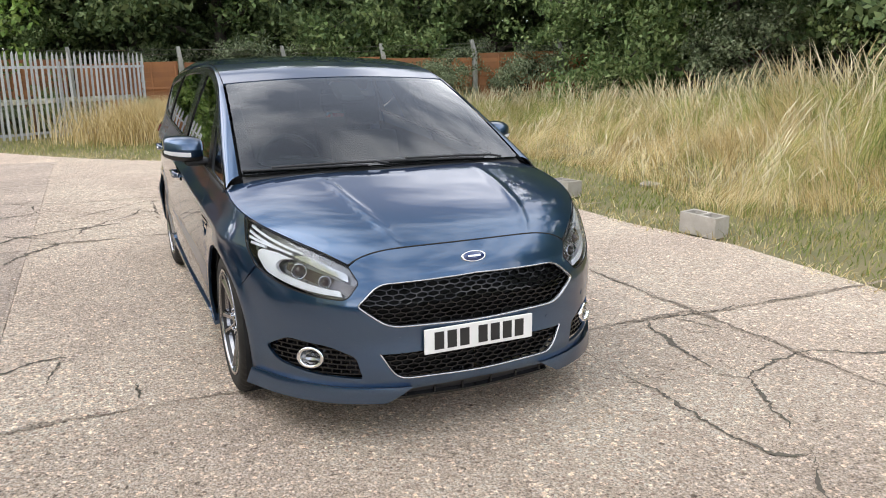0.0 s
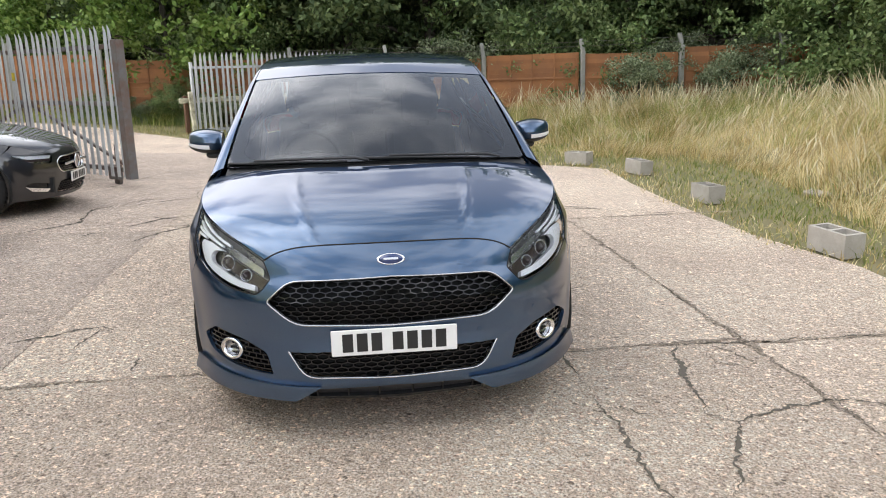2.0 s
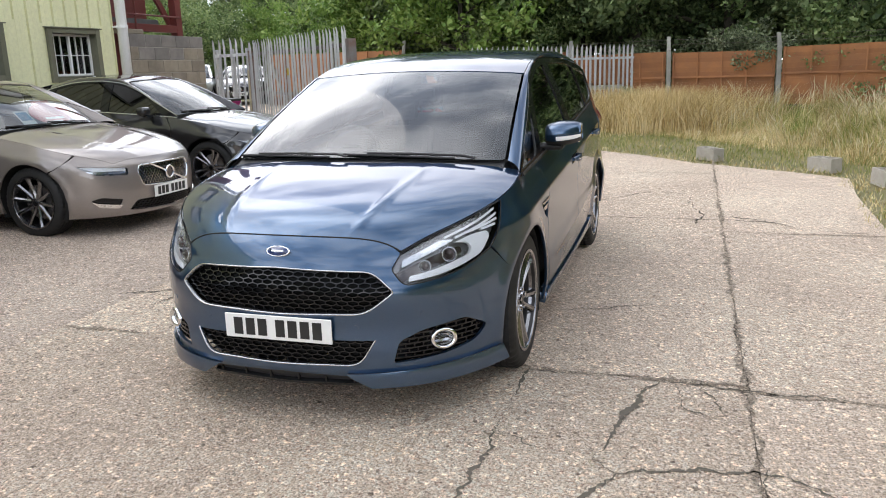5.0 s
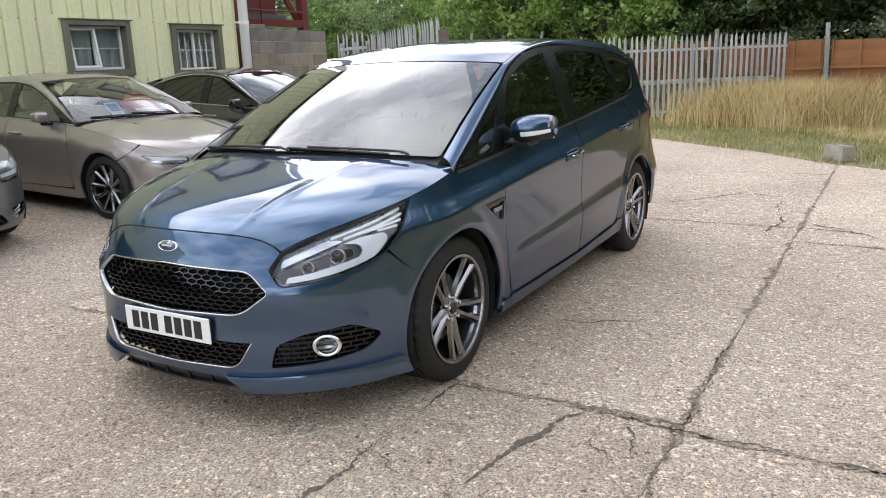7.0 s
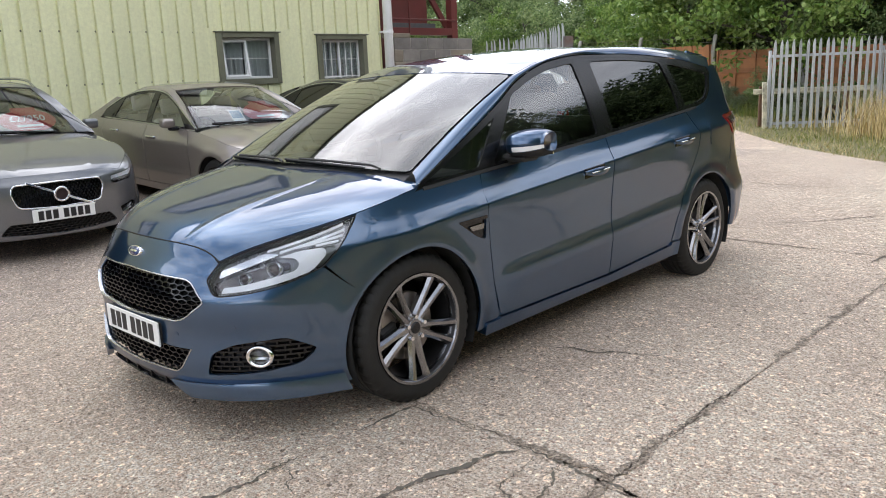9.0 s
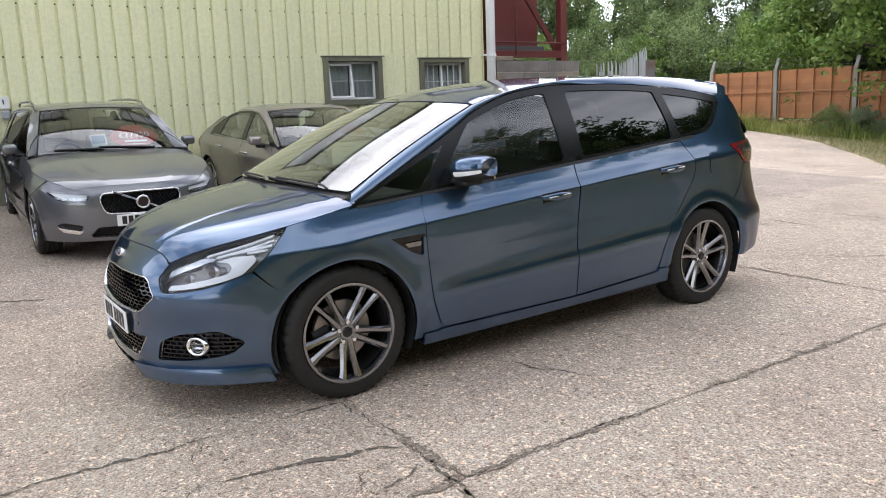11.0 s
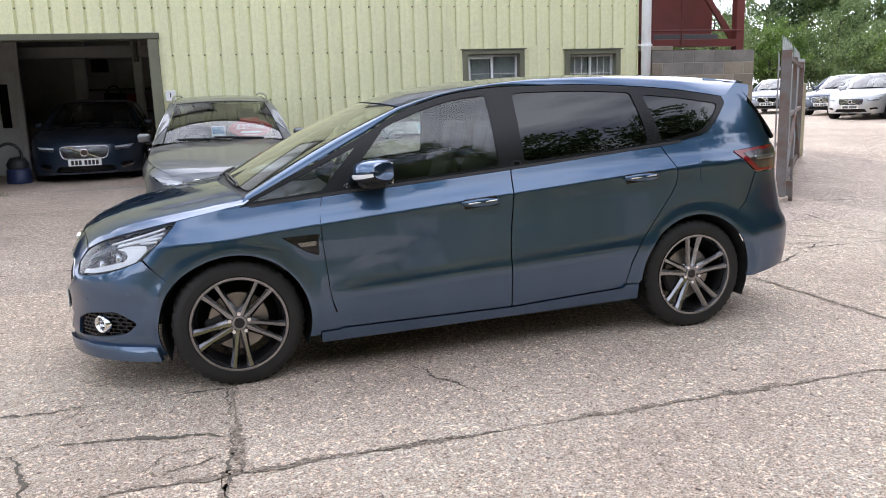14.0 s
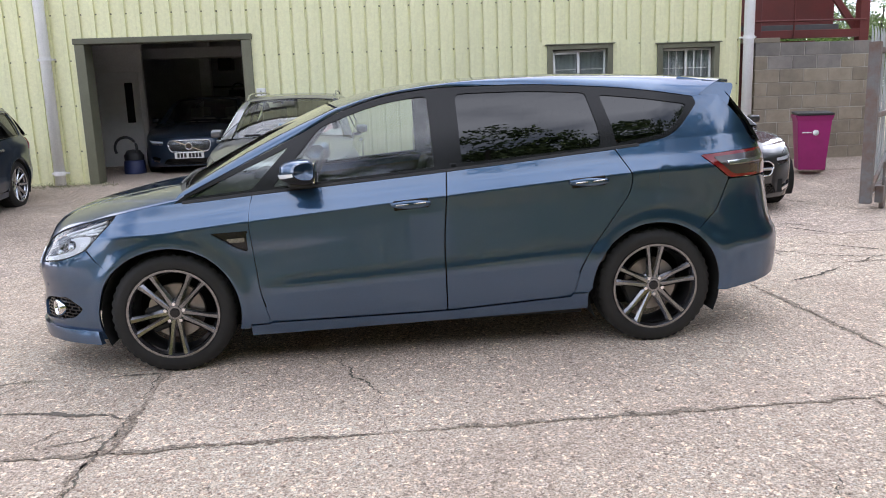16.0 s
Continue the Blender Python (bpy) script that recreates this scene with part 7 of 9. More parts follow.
M_REDST = weathered("oxide_red_steel", (0.155, 0.032, 0.028), (0.09, 0.03, 0.025), scale=1.3, rough=0.55, amount=0.6, bump=0.08)
M_BRICK = weathered("red_brick", (0.25, 0.10, 0.065), (0.14, 0.09, 0.07), scale=5, rough=0.9, bump=0.4)
M_CFLOOR = weathered("garage_floor", (0.30, 0.28, 0.25), (0.18, 0.17, 0.15), scale=0.8, rough=0.7, amount=0.7, bump=0.15)

WALL = pose(0, -8.17, 0, 0, 0, -2.862)
building = empty("wall_north", WALL, label="pale green profiled steel wall of a workshop", category="building", kind="structure")
Z0, ZTOP, RIB = 0.20, 7.0, 0.2439
UPPER = [(-4.6, -1.5, 4.0, 5.05), (0.0, 2.2, 4.0, 5.05), (-7.3, -5.7, 4.0, 5.05)]
OPEN = [(0.70, 3.49, 0.0, 2.60), (-5.40, -4.29, 1.57, 2.30), (-7.24, -6.18, 1.53, 2.27)]


PROFILE = [(0.0, 0.0), (0.010, 0.0), (0.022, -0.034), (0.052, -0.034), (0.056, 0.0), (0.120, 0.0), (0.126, 0.003), (0.176, 0.003), (0.182, 0.0), (RIB, 0.0)]


def spans_at(x):
    """Heights that the cladding covers at a place along the wall."""
    spans = [(Z0 + 0.06, ZTOP)]
    for a, b, z0, z1 in OPEN:
        if a < x < b:
            spans = [(z1, ZTOP)] if z0 < 0.3 else [(Z0 + 0.06, z0), (z1, ZTOP)]
    for a, b, z0, z1 in UPPER:
        if a < x < b:
            spans = spans[:-1] + [(spans[-1][0], z0), (z1, ZTOP)]
    return spans


def cladding(x0):
    """One rib of profiled sheet, cut where an opening begins or ends."""
    px, py = [p[0] for p in PROFILE], [p[1] for p in PROFILE]
    cuts = sorted([0.0, RIB] + [e - x0 for o in OPEN + UPPER for e in o[:2] if 0.002 < e - x0 < RIB - 0.002])
    V, F = [], []
    for c0, c1 in zip(cuts[:-1], cuts[1:]):
        xs = [c0] + [p for p in px if c0 < p < c1] + [c1]
        for z0, z1 in spans_at(x0 + (c0 + c1) / 2):
            b = len(V)
            for u in xs:
                y = float(np.interp(u, px, py))
                V += [(x0 + u, y, z0), (x0 + u, y, z1)]
            F += [(b + 2 * k, b + 2 * k + 1, b + 2 * k + 3, b + 2 * k + 2) for k in range(len(xs) - 1)]
    return V, F


for i in range(69):
    V, F = cladding(-7.62 + i * RIB)
    mesh_part("cladding_rib", V, F, M_CLAD, building, smooth=False)
# fixings in rows
V, F = [], []
for i in range(68):
    xr = -7.62 + i * RIB + 0.037
    for z in (0.85, 1.60, 2.33, 3.06):
        if any(a - 0.1 < xr < b + 0.1 and z0 - 0.05 < z < z1 + 0.05 for a, b, z0, z1 in OPEN):
            continue
        b = len(V)
        V += [(xr - 0.012, -0.033, z - 0.012), (xr + 0.012, -0.033, z - 0.012), (xr + 0.012, -0.033, z + 0.012), (xr - 0.012, -0.033, z + 0.012), (xr, -0.020, z)]
        F += [(b, b + 1, b + 4), (b + 1, b + 2, b + 4), (b + 2, b + 3, b + 4), (b + 3, b, b + 4)]
tagged(mesh_part("cladding_screws", V, F, M_FLASH, building, smooth=False), kind="stuff")
# plinth of brick, flank, back and roof close the building
for i in range(80):
    xb = -7.62 + i * 0.2275
    if xb > 9 or 0.5 < xb < 3.6:
        continue
    bm = bmesh.new()
    box(bm, (xb, -0.09, Z0 - 0.02), (xb + 0.2165, 0.02, Z0 + 0.063), 0.004)
    part("brick", bm, M_BRICK, building)
bm = bmesh.new()
box(bm, (-7.62, -14, 0.1), (-7.5, -0.05, ZTOP))
part("flank_wall", bm, M_CLAD, building)
bm = bmesh.new()
box(bm, (9.0, -14, 0.1), (9.12, -0.05, ZTOP))
part("far_flank_wall", bm, M_CLAD, building)
bm = bmesh.new()
box(bm, (-7.62, -14.1, 0.1), (9.12, -14, ZTOP))
part("back_wall", bm, M_WHITEW, building)
bm = bmesh.new()
box(bm, (-7.75, -14.1, ZTOP), (9.25, 0.12, ZTOP + 0.12))
part("roof_deck", bm, M_FLASH, building)
bm = bmesh.new()
box(bm, (-7.62, -0.14, 2.62), (0.69, -0.10, ZTOP))
box(bm, (3.5, -0.14, 0.2), (9.0, -0.10, ZTOP))
box(bm, (0.5, -0.14, 2.62), (3.6, -0.10, ZTOP))
box(bm, (-4.28, -0.14, 0.2), (0.69, -0.10, 2.62))
part("lining", bm, M_WHITEW, building)


def wall_window(x0, x1, z0, z1, panes, tilt):
    """A white window in an olive flashed opening, with net curtains."""
    w = empty("window", label="white framed window in a deep olive surround", category="window", kind="structure")
    w.parent = building
    del w["category"]
    for nm, lo, hi in (("surround_side", (x0 - 0.005, -0.16, z0 - 0.06), (x0 + 0.085, 0.055, z1 + 0.03)), ("surround_side", (x1 - 0.085, -0.16, z0 - 0.06), (x1 + 0.005, 0.055, z1 + 0.03)),
                       ("surround_head", (x0 + 0.086, -0.16, z1 - 0.045), (x1 - 0.086, 0.055, z1 + 0.03)), ("surround_sill", (x0 + 0.086, -0.16, z0 - 0.06), (x1 - 0.086, 0.055, z0 + 0.03)), ("drip_flashing", (x0 - 0.04, 0.0, z1 + 0.031), (x1 + 0.04, 0.075, z1 + 0.048))):
        bm = bmesh.new()
        box(bm, lo, hi, 0.004)
        part(nm, bm, M_FLASH, w)
    for xa, xb in ((x0 - 0.26, x0 + 0.01), (x1 - 0.01, x1 + 0.26)):
        bm = bmesh.new()
        box(bm, (xa, -0.012, z0 - 0.1), (xb, -0.004, z1 + 0.1))
        part("infill_sheet", bm, M_CLAD, w)
    a, b, c, d = x0 + 0.09, x1 - 0.09, z0 + 0.035, z1 - 0.05
    f = 0.035
    for lo, hi in (((a, -0.14, c), (a + f, -0.08, d)), ((b - f, -0.14, c), (b, -0.08, d)), ((a + f, -0.14, c), (b - f, -0.08, c + f)), ((a + f, -0.14, d - f), (b - f, -0.08, d)), (((a + b) / 2 - f / 2, -0.139, c + f), ((a + b) / 2 + f / 2, -0.081, d - f))):
        bm = bmesh.new()
        box(bm, lo, hi, 0.005)
        part("window_frame", bm, M_UPVC, w)
    for k in range(2):
        p0 = a + f + k * ((b - a) / 2)
        p1 = p0 + (b - a) / 2 - 1.5 * f
        bm = bmesh.new()
        box(bm, (p0, -0.113, c + f), (p1, -0.109, d - f))
        g = part("pane", bm, M_PANE, w)
        g.visible_shadow = False
        for j in range(1, panes):
            xx = p0 + (p1 - p0) * j / panes
            bm = bmesh.new()
            box(bm, (xx - 0.008, -0.118, c + f), (xx + 0.008, -0.100, d - f), 0.002)
            part("glazing_bar", bm, M_UPVC, w)
        bm = bmesh.new()
        box(bm, (p0, -0.119, (c + d) / 2 - 0.006), (p1, -0.101, (c + d) / 2 + 0.006), 0.002)
        part("glazing_bar", bm, M_UPVC, w)
    if tilt:
        bm = bmesh.new()
        mid = (a + b) / 2
        m = Matrix.Translation(((mid + b) / 2, -0.06, d - f)) @ pose(0, 0, 0, 9, 0, 0) @ Matrix.Translation((-(mid + b) / 2, 0.06, -(d - f)))
        for lo, hi in (((mid + 0.01, -0.07, c + 0.02), (mid + 0.045, -0.04, d - f)), ((b - 0.045, -0.07, c + 0.02), (b - 0.01, -0.04, d - f)), ((mid + 0.045, -0.07, c + 0.02), (b - 0.045, -0.04, c + 0.055)), ((mid + 0.045, -0.07, d - f - 0.035), (b - 0.045, -0.04, d - f))):
            box(bm, lo, hi, 0.004, m=m)
        part("open_casement", bm, M_UPVC, w)
    V, Fc = [], []
    nn = 40
    for i in range(nn + 1):
        xx = a + (b - a) * i / nn
        yy = -0.175 + 0.018 * math.sin(i * 1.9) + 0.008 * math.sin(i * 4.1)
        V += [(xx, yy, c - 0.05), (xx, yy, d + 0.02)]
    Fc = [(2 * i, 2 * i + 1, 2 * i + 3, 2 * i + 2) for i in range(nn) if not 19 <= i <= 20]
    mesh_part("curtain", V, Fc, M_CURT, w)
    # dark panel stands in for the unlit depth behind the curtain
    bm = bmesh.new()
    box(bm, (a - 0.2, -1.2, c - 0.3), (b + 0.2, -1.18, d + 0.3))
    part("unlit_room_panel", bm, M_ROOM, w)


wall_window(-5.40, -4.29, 1.57, 2.30, 1, True)
wall_window(-7.24, -6.18, 1.53, 2.27, 3, False)
for x0, x1, z0, z1 in UPPER:
    wall_window(x0, x1, z0, z1, 2, False)
# doorway
door = empty("door_1", label="open vehicle doorway in olive steel frame", category="doorway", kind="structure")
door.parent = building
del door["category"]
for nm, lo, hi in (("door_jamb", (0.66, -0.30, 0.18), (0.82, 0.045, 2.585)), ("door_jamb", (3.37, -0.30, 0.18), (3.53, 0.045, 2.585)), ("door_head", (0.64, -0.30, 2.587), (3.55, 0.055, 2.68)), ("threshold", (0.82, -0.28, 0.16), (3.37, 0.02, 0.285))):
    bm = bmesh.new()
    box(bm, lo, hi, 0.006)
    part(nm, bm, M_FLASH if nm != "threshold" else M_CFLOOR, door)
bm = bmesh.new()
box(bm, (-4.0, -14, 0.14), (6.5, -0.285, 0.262))
part("garage_floor", bm, M_CFLOOR, building)
bm = bmesh.new()
box(bm, (-0.35, -9.0, 0.262), (-0.25, -0.15, 3.2))
part("side_partition", bm, M_WHITEW, building)
bm = bmesh.new()
box(bm, (-0.35, -8.1, 0.262), (6.0, -8.0, 3.2))
part("rear_partition", bm, M_WHITEW, building)
# ceiling made white so it bounces more daylight into the workshop
bm = bmesh.new()
box(bm, (-0.35, -8.1, 3.2), (6.0, -0.15, 3.26))
tagged(part("garage_ceiling", bm, M_WHITEW, building), kind="structure")
bm = bmesh.new()
box(bm, (3.45, -3.1, 0.262), (5.9, -3.0, 3.19), 0.005)
pan = part("inner_partition", bm, M_WHITEW, building)
bm = bmesh.new()
box(bm, (3.52, -3.0, 0.27), (4.35, -2.96, 2.26), 0.008)
idoor = part("inner_door", bm, M_UPVC, building)
bm = bmesh.new()
box(bm, (3.66, -2.958, 1.25), (3.82, -2.95, 2.05), 0.003)
part("vision_panel", bm, M_GLOSSB, idoor)
bm = bmesh.new()
box(bm, (2.9, -6.6, 0.262), (3.15, -6.4, 3.19), 0.01)
part("column", bm, M_WHITEW, building)
for p, s, mt, nm, lb in (((1.75, -7.6, 1.55), (0.45, 0.3, 0.35), plain("red_crate", (0.35, 0.02, 0.03)), "storage_crate", "red plastic crate on a workshop shelf"), ((0.9, -7.6, 1.5), (0.3, 0.3, 0.42), M_MATTB, "storage_crate", "black plastic crate on a workshop shelf")):
    bm = bmesh.new()
    box(bm, (p[0], p[1], p[2]), (p[0] + s[0], p[1] + s[1], p[2] + s[2]), 0.02)
    o = tagged(part(nm, bm, mt), lb, "crate")
    o.matrix_world = WALL
bm = bmesh.new()
box(bm, (0.2, -7.99, 1.46), (3.2, -7.25, 1.50), 0.004)
tagged(part("wall_shelf", bm, M_FLASH, building), kind="structure")
bm = bmesh.new()
tube(bm, [(2.55 + 0.16 * math.cos(t), -7.9, 1.95 + 0.16 * math.sin(t)) for t in np.linspace(0, 2 * math.pi, 22)], 0.02)
o = tagged(part("hose_reel", bm, M_MATTB), "black coiled hose on a workshop wall", "hose")
o.matrix_world = WALL
bm = bmesh.new()
cyl(bm, (1.55, -4.6, 2.5), (1.55, -4.6, 3.19), 0.045, n=14)
o = tagged(part("extract_duct", bm, M_SATIN), "silver duct hanging from the workshop ceiling", "duct")
o.matrix_world = WALL
# roof struts, wall boards and stores in the workshop
for x in (0.2, 1.6, 4.6):
    bm = bmesh.new()
    box(bm, (x - 0.09, -5.2, 0.262), (x + 0.09, -5.02, 3.19), 0.006)
    part("stanchion", bm, M_WHITEW, building)
bm = bmesh.new()
box(bm, (-0.3, -5.25, 2.62), (5.9, -5.0, 2.86), 0.01)
part("ceiling_beam", bm, M_WHITEW, building)
for i, (x, z, w, h, mt) in enumerate([(0.55, 2.05, 0.62, 0.40, M_MATTB), (1.9, 2.15, 0.5, 0.55, M_WHITEW), (2.62, 2.45, 0.35, 0.3, M_MATTB), (0.25, 1.56, 0.4, 0.3, M_WHITEW), (2.25, 1.52, 0.5, 0.42, M_MATTB)]):
    bm = bmesh.new()
    box(bm, (x, -7.98, z), (x + w, -7.62, z + h), 0.015)
    o = tagged(part("storage_box", bm, mt), "dark storage box stacked at a workshop wall" if mt is M_MATTB else "pale storage box stacked at a workshop wall", "box")
    o.matrix_world = WALL
bm = bmesh.new()
box(bm, (0.15, -7.99, 2.00), (3.1, -7.5, 2.04), 0.004)
tagged(part("wall_shelf", bm, M_FLASH, building), kind="structure")
# vacuum cleaner by the inner door
vac = empty("vacuum_cleaner", WALL @ pose(3.28, -1.5, 0.262), label="blue drum vacuum cleaner with a black hose", category="vacuum cleaner")
v, f = lathe([(0, 0), (0.19, 0), (0.2, 0.06), (0.19, 0.30), (0.16, 0.32), (0, 0.32)], 28, axis="z")
mesh_part("drum", v, f, plain("navy_plastic", (0.02, 0.03, 0.09)), vac)
v, f = lathe([(0.17, 0.32), (0.18, 0.40), (0.12, 0.50), (0, 0.52)], 28, axis="z")
mesh_part("motor_head", v, f, M_MATTB, vac)
bm = bmesh.new()
tube(bm, [(0.1 + 0.2 * math.cos(t), 0.1, 0.55 + 0.2 * math.sin(t)) for t in np.linspace(-0.5, 3.6, 16)], 0.025)
part("hose", bm, M_MATTB, vac)
# downpipes
for x, z1 in ((-7.72, 7.0), (3.99, 7.0)):
    dp = empty("downpipe", WALL, label="white round plastic rainwater pipe on the wall", category="downpipe")
    bm = bmesh.new()
    cyl(bm, (x, 0.10, 0.24 if x < 0 else 0.30), (x, 0.10, z1), 0.086, n=20)
    part("pipe", bm, M_PIPE, dp, smooth=True)
    for z in (0.5, 2.36, 4.2):
        bm = bmesh.new()
        cyl(bm, (x, 0.10, z - 0.03), (x, 0.10, z + 0.03), 0.095, n=20)
        box(bm, (x - 0.13, 0.0, z - 0.014), (x + 0.13, 0.10, z + 0.014), 0.003)
        part("pipe_bracket", bm, M_PIPE, dp)
# meter boxes by the door
mb = empty("switch_box", WALL @ pose(0.545, 0.03, 1.62), label="small white switch box above a grey socket", category="switch box")
bm = bmesh.new()
box(bm, (-0.075, 0, 0), (0.075, 0.06, 0.17), 0.008)
part("box", bm, M_UPVC, mb)
bm = bmesh.new()
box(bm, (-0.07, 0, -0.14), (0.045, 0.075, -0.02), 0.02)
part("socket", bm, plain("grey_plastic", (0.35, 0.36, 0.37)), mb)
bm = bmesh.new()
box(bm, (-0.008, 0.06, 0.06), (0.008, 0.063, 0.13), 0.001)
part("label_mark", bm, M_INK, mb)

# ---- block wall and red steel frame beyond the corner ----
bw = empty("block_wall", pose(-7.83, -7.72, 0, 0, 0, 181.5), label="weathered concrete block garden wall with stained top courses", category="wall")
rngb = random.Random(5)
for r in range(9):
    off = -0.22 if r % 2 else 0.0
    for c in range(7):
        x0, x1 = max(0, off + c * 0.45), min(2.25, off + c * 0.45 + 0.44)
        if x1 - x0 < 0.05:
            continue
        z = 0.24 + r * 0.225
        bm = bmesh.new()
        j = rngb.uniform(-0.004, 0.004)
        box(bm, (x0, -0.05 - j, z), (x1, 0.09, z + 0.215), 0.006)
        part("block", bm, M_BLOCKD if r == 8 or (r == 7 and rngb.random() < 0.4) else M_BLOCK, bw)
bm = bmesh.new()
box(bm, (0.003, -0.042, 0.1), (2.245, 0.085, 2.255))
part("mortar_core", bm, M_MORTAR, bw)
bm = bmesh.new()
box(bm, (-0.2, -0.03, 2.256), (0.45, 0.085, 2.34), 0.01)
part("loose_block", bm, M_BLOCK, bw)

red = empty("steel_store", pose(-7.9, -8.35, 0), label="oxide red steel framed store behind a block wall", category="shed")
for nm, lo, hi in (("cladding_panel", (-2.06, -2.5, 2.62), (0.1, -0.55, 5.4)), ("cladding_panel", (-1.75, -2.5, 0.3), (0.1, -0.6, 2.35)), ("column", (-2.38, -0.12, 0.3), (-2.20, 0.04, 5.6)), ("column", (-0.35, -0.12, 0.3), (-0.2, 0.04, 5.6)), ("floor_beam", (-2.38, -0.115, 2.36), (0.2, 0.035, 2.50)), ("dark_underfloor", (-1.95, -2.4, 2.50), (0.1, -0.2, 2.61))):
    bm = bmesh.new()
    box(bm, lo, hi, 0.006)
    part(nm, bm, M_REDST if "dark" not in nm else M_ROOM, red)
bm = bmesh.new()
tube(bm, [(-2.3, 0.05, 2.66), (-0.9, 0.05, 2.66), (0.2, 0.05, 2.66)], 0.018)
tube(bm, [(-0.95, 0.05, 2.4), (-0.95, 0.05, 5.5)], 0.018)
tube(bm, [(-2.3, 0.05, 3.6), (0.2, 0.05, 3.6)], 0.018)
part("handrail", bm, M_REDST, red)
bm = bmesh.new()
box(bm, (-0.06, -0.03, 0), (0.06, 0.03, 2.9), 0.004, m=pose(-2.25, -0.14, 2.5, 0, 38, 0))
part("brace", bm, M_REDST, red)

# ---- wheelie bin ----
M_PINK = plain("magenta_plastic", (0.33, 0.018, 0.15), rough=0.45, var=0.08, bump=0.05, bump_scale=200)
wb = empty("wheelie_bin", pose(-7.98, -6.12, 0.20, 0, 0, 158) @ Matrix.Scale(0.88, 4), label="magenta wheelie bin with a black lid against the block wall", category="bin")
V = [(sx * w, sy * d, z) for z, w, d in ((0.06, 0.21, 0.24), (0.90, 0.27, 0.31), (0.98, 0.30, 0.34), (1.0, 0.30, 0.34)) for sx, sy in ((-1, -1), (1, -1), (1, 1), (-1, 1))]
F = [(4 * i + j, 4 * i + (j + 1) % 4, 4 * i + 4 + (j + 1) % 4, 4 * i + 4 + j) for i in range(3) for j in range(4)] + [(3, 2, 1, 0)]
mesh_part("bin_body", V, F, M_PINK, wb, smooth=False)
bm = bmesh.new()
box(bm, (-0.29, -0.34, 1.002), (0.30, 0.36, 1.045), 0.018, m=pose(0, 0, 0.0, 1.5, 0, 0), seg=2)
part("lid", bm, M_MATTB, wb, "black hinged lid")
for s in (-1, 1):
    bm = bmesh.new()
    cyl(bm, (s * 0.25, 0.26, 0.1), (s * 0.29, 0.26, 0.1), 0.1, n=20)
    part("bin_wheel", bm, M_RUBBER, wb)
v, f = lathe([(0.0, 0.004), (0.05, 0.004), (0.05, 0)], 20, axis="y")
o = mesh_part("printed_disc", v, f, M_UPVC, wb)
o.matrix_basis = pose(0.03, -0.302, 0.70, 12, 0, 180)
bm = bmesh.new()
box(bm, (-0.19, -0.303, 0.695), (-0.04, -0.298, 0.712))
part("printed_bar", bm, M_UPVC, wb)

# ---- fences and gates ----
M_GALV = weathered("galvanised_steel", (0.52, 0.535, 0.54), (0.36, 0.36, 0.35), scale=3, rough=0.5, metal=0.2, amount=0.5, bump=0.05)
M_RUSTY = weathered("rusty_grey_steel", (0.20, 0.20, 0.20), (0.17, 0.075, 0.035), scale=3.5, rough=0.75, metal=0.2, amount=0.95, bump=0.2)
M_BOARD = weathered("orange_fence_board", (0.36, 0.155, 0.06), (0.20, 0.10, 0.055), scale=2.5, rough=0.8, amount=0.6, bump=0.25)
M_BOARDD = weathered("brown_gravel_board", (0.15, 0.075, 0.04), (0.08, 0.05, 0.035), scale=2.5, rough=0.9, amount=0.6, bump=0.25)
M_CPOST = weathered("grey_concrete_post", (0.33, 0.32, 0.29), (0.20, 0.21, 0.17), scale=5, rough=0.95, amount=0.7, bump=0.4)
M_BREEZE = weathered("pale_hollow_block", (0.40, 0.37, 0.32), (0.24, 0.215, 0.18), scale=7, rough=0.95, amount=0.6, bump=0.6)


def pale_mesh(h):
    """A W-section steel pale with a split pointed head, built once."""
    prof = [(-0.034, 0.0), (-0.022, 0.014), (-0.008, 0.004), (0.008, 0.004), (0.022, 0.014), (0.034, 0.0)]
    V, F = [], []
    for z, k, lean in ((0, 1, 0), (h - 0.16, 1, 0), (h - 0.07, 0.75, 0.004), (h, 0.12, 0.02)):
        V += [(x * k, y * (k if z else 1) + lean, z) for x, y in prof]
    for i in range(3):
        F += [(6 * i + j, 6 * i + j + 1, 6 * i + 7 + j, 6 * i + 6 + j) for j in range(5)]
    b = len(V)
    V += [(x, y - 0.003, z) for x, y, z in V[:]]
    F += [tuple(b + q for q in f[::-1]) for f in F[:]]
    me = bpy.data.meshes.new("pale")
    me.from_pydata(V, [], F)
    me.materials.append(M_GALV)
    me.update()
    return me


PALE = pale_mesh(1.98)


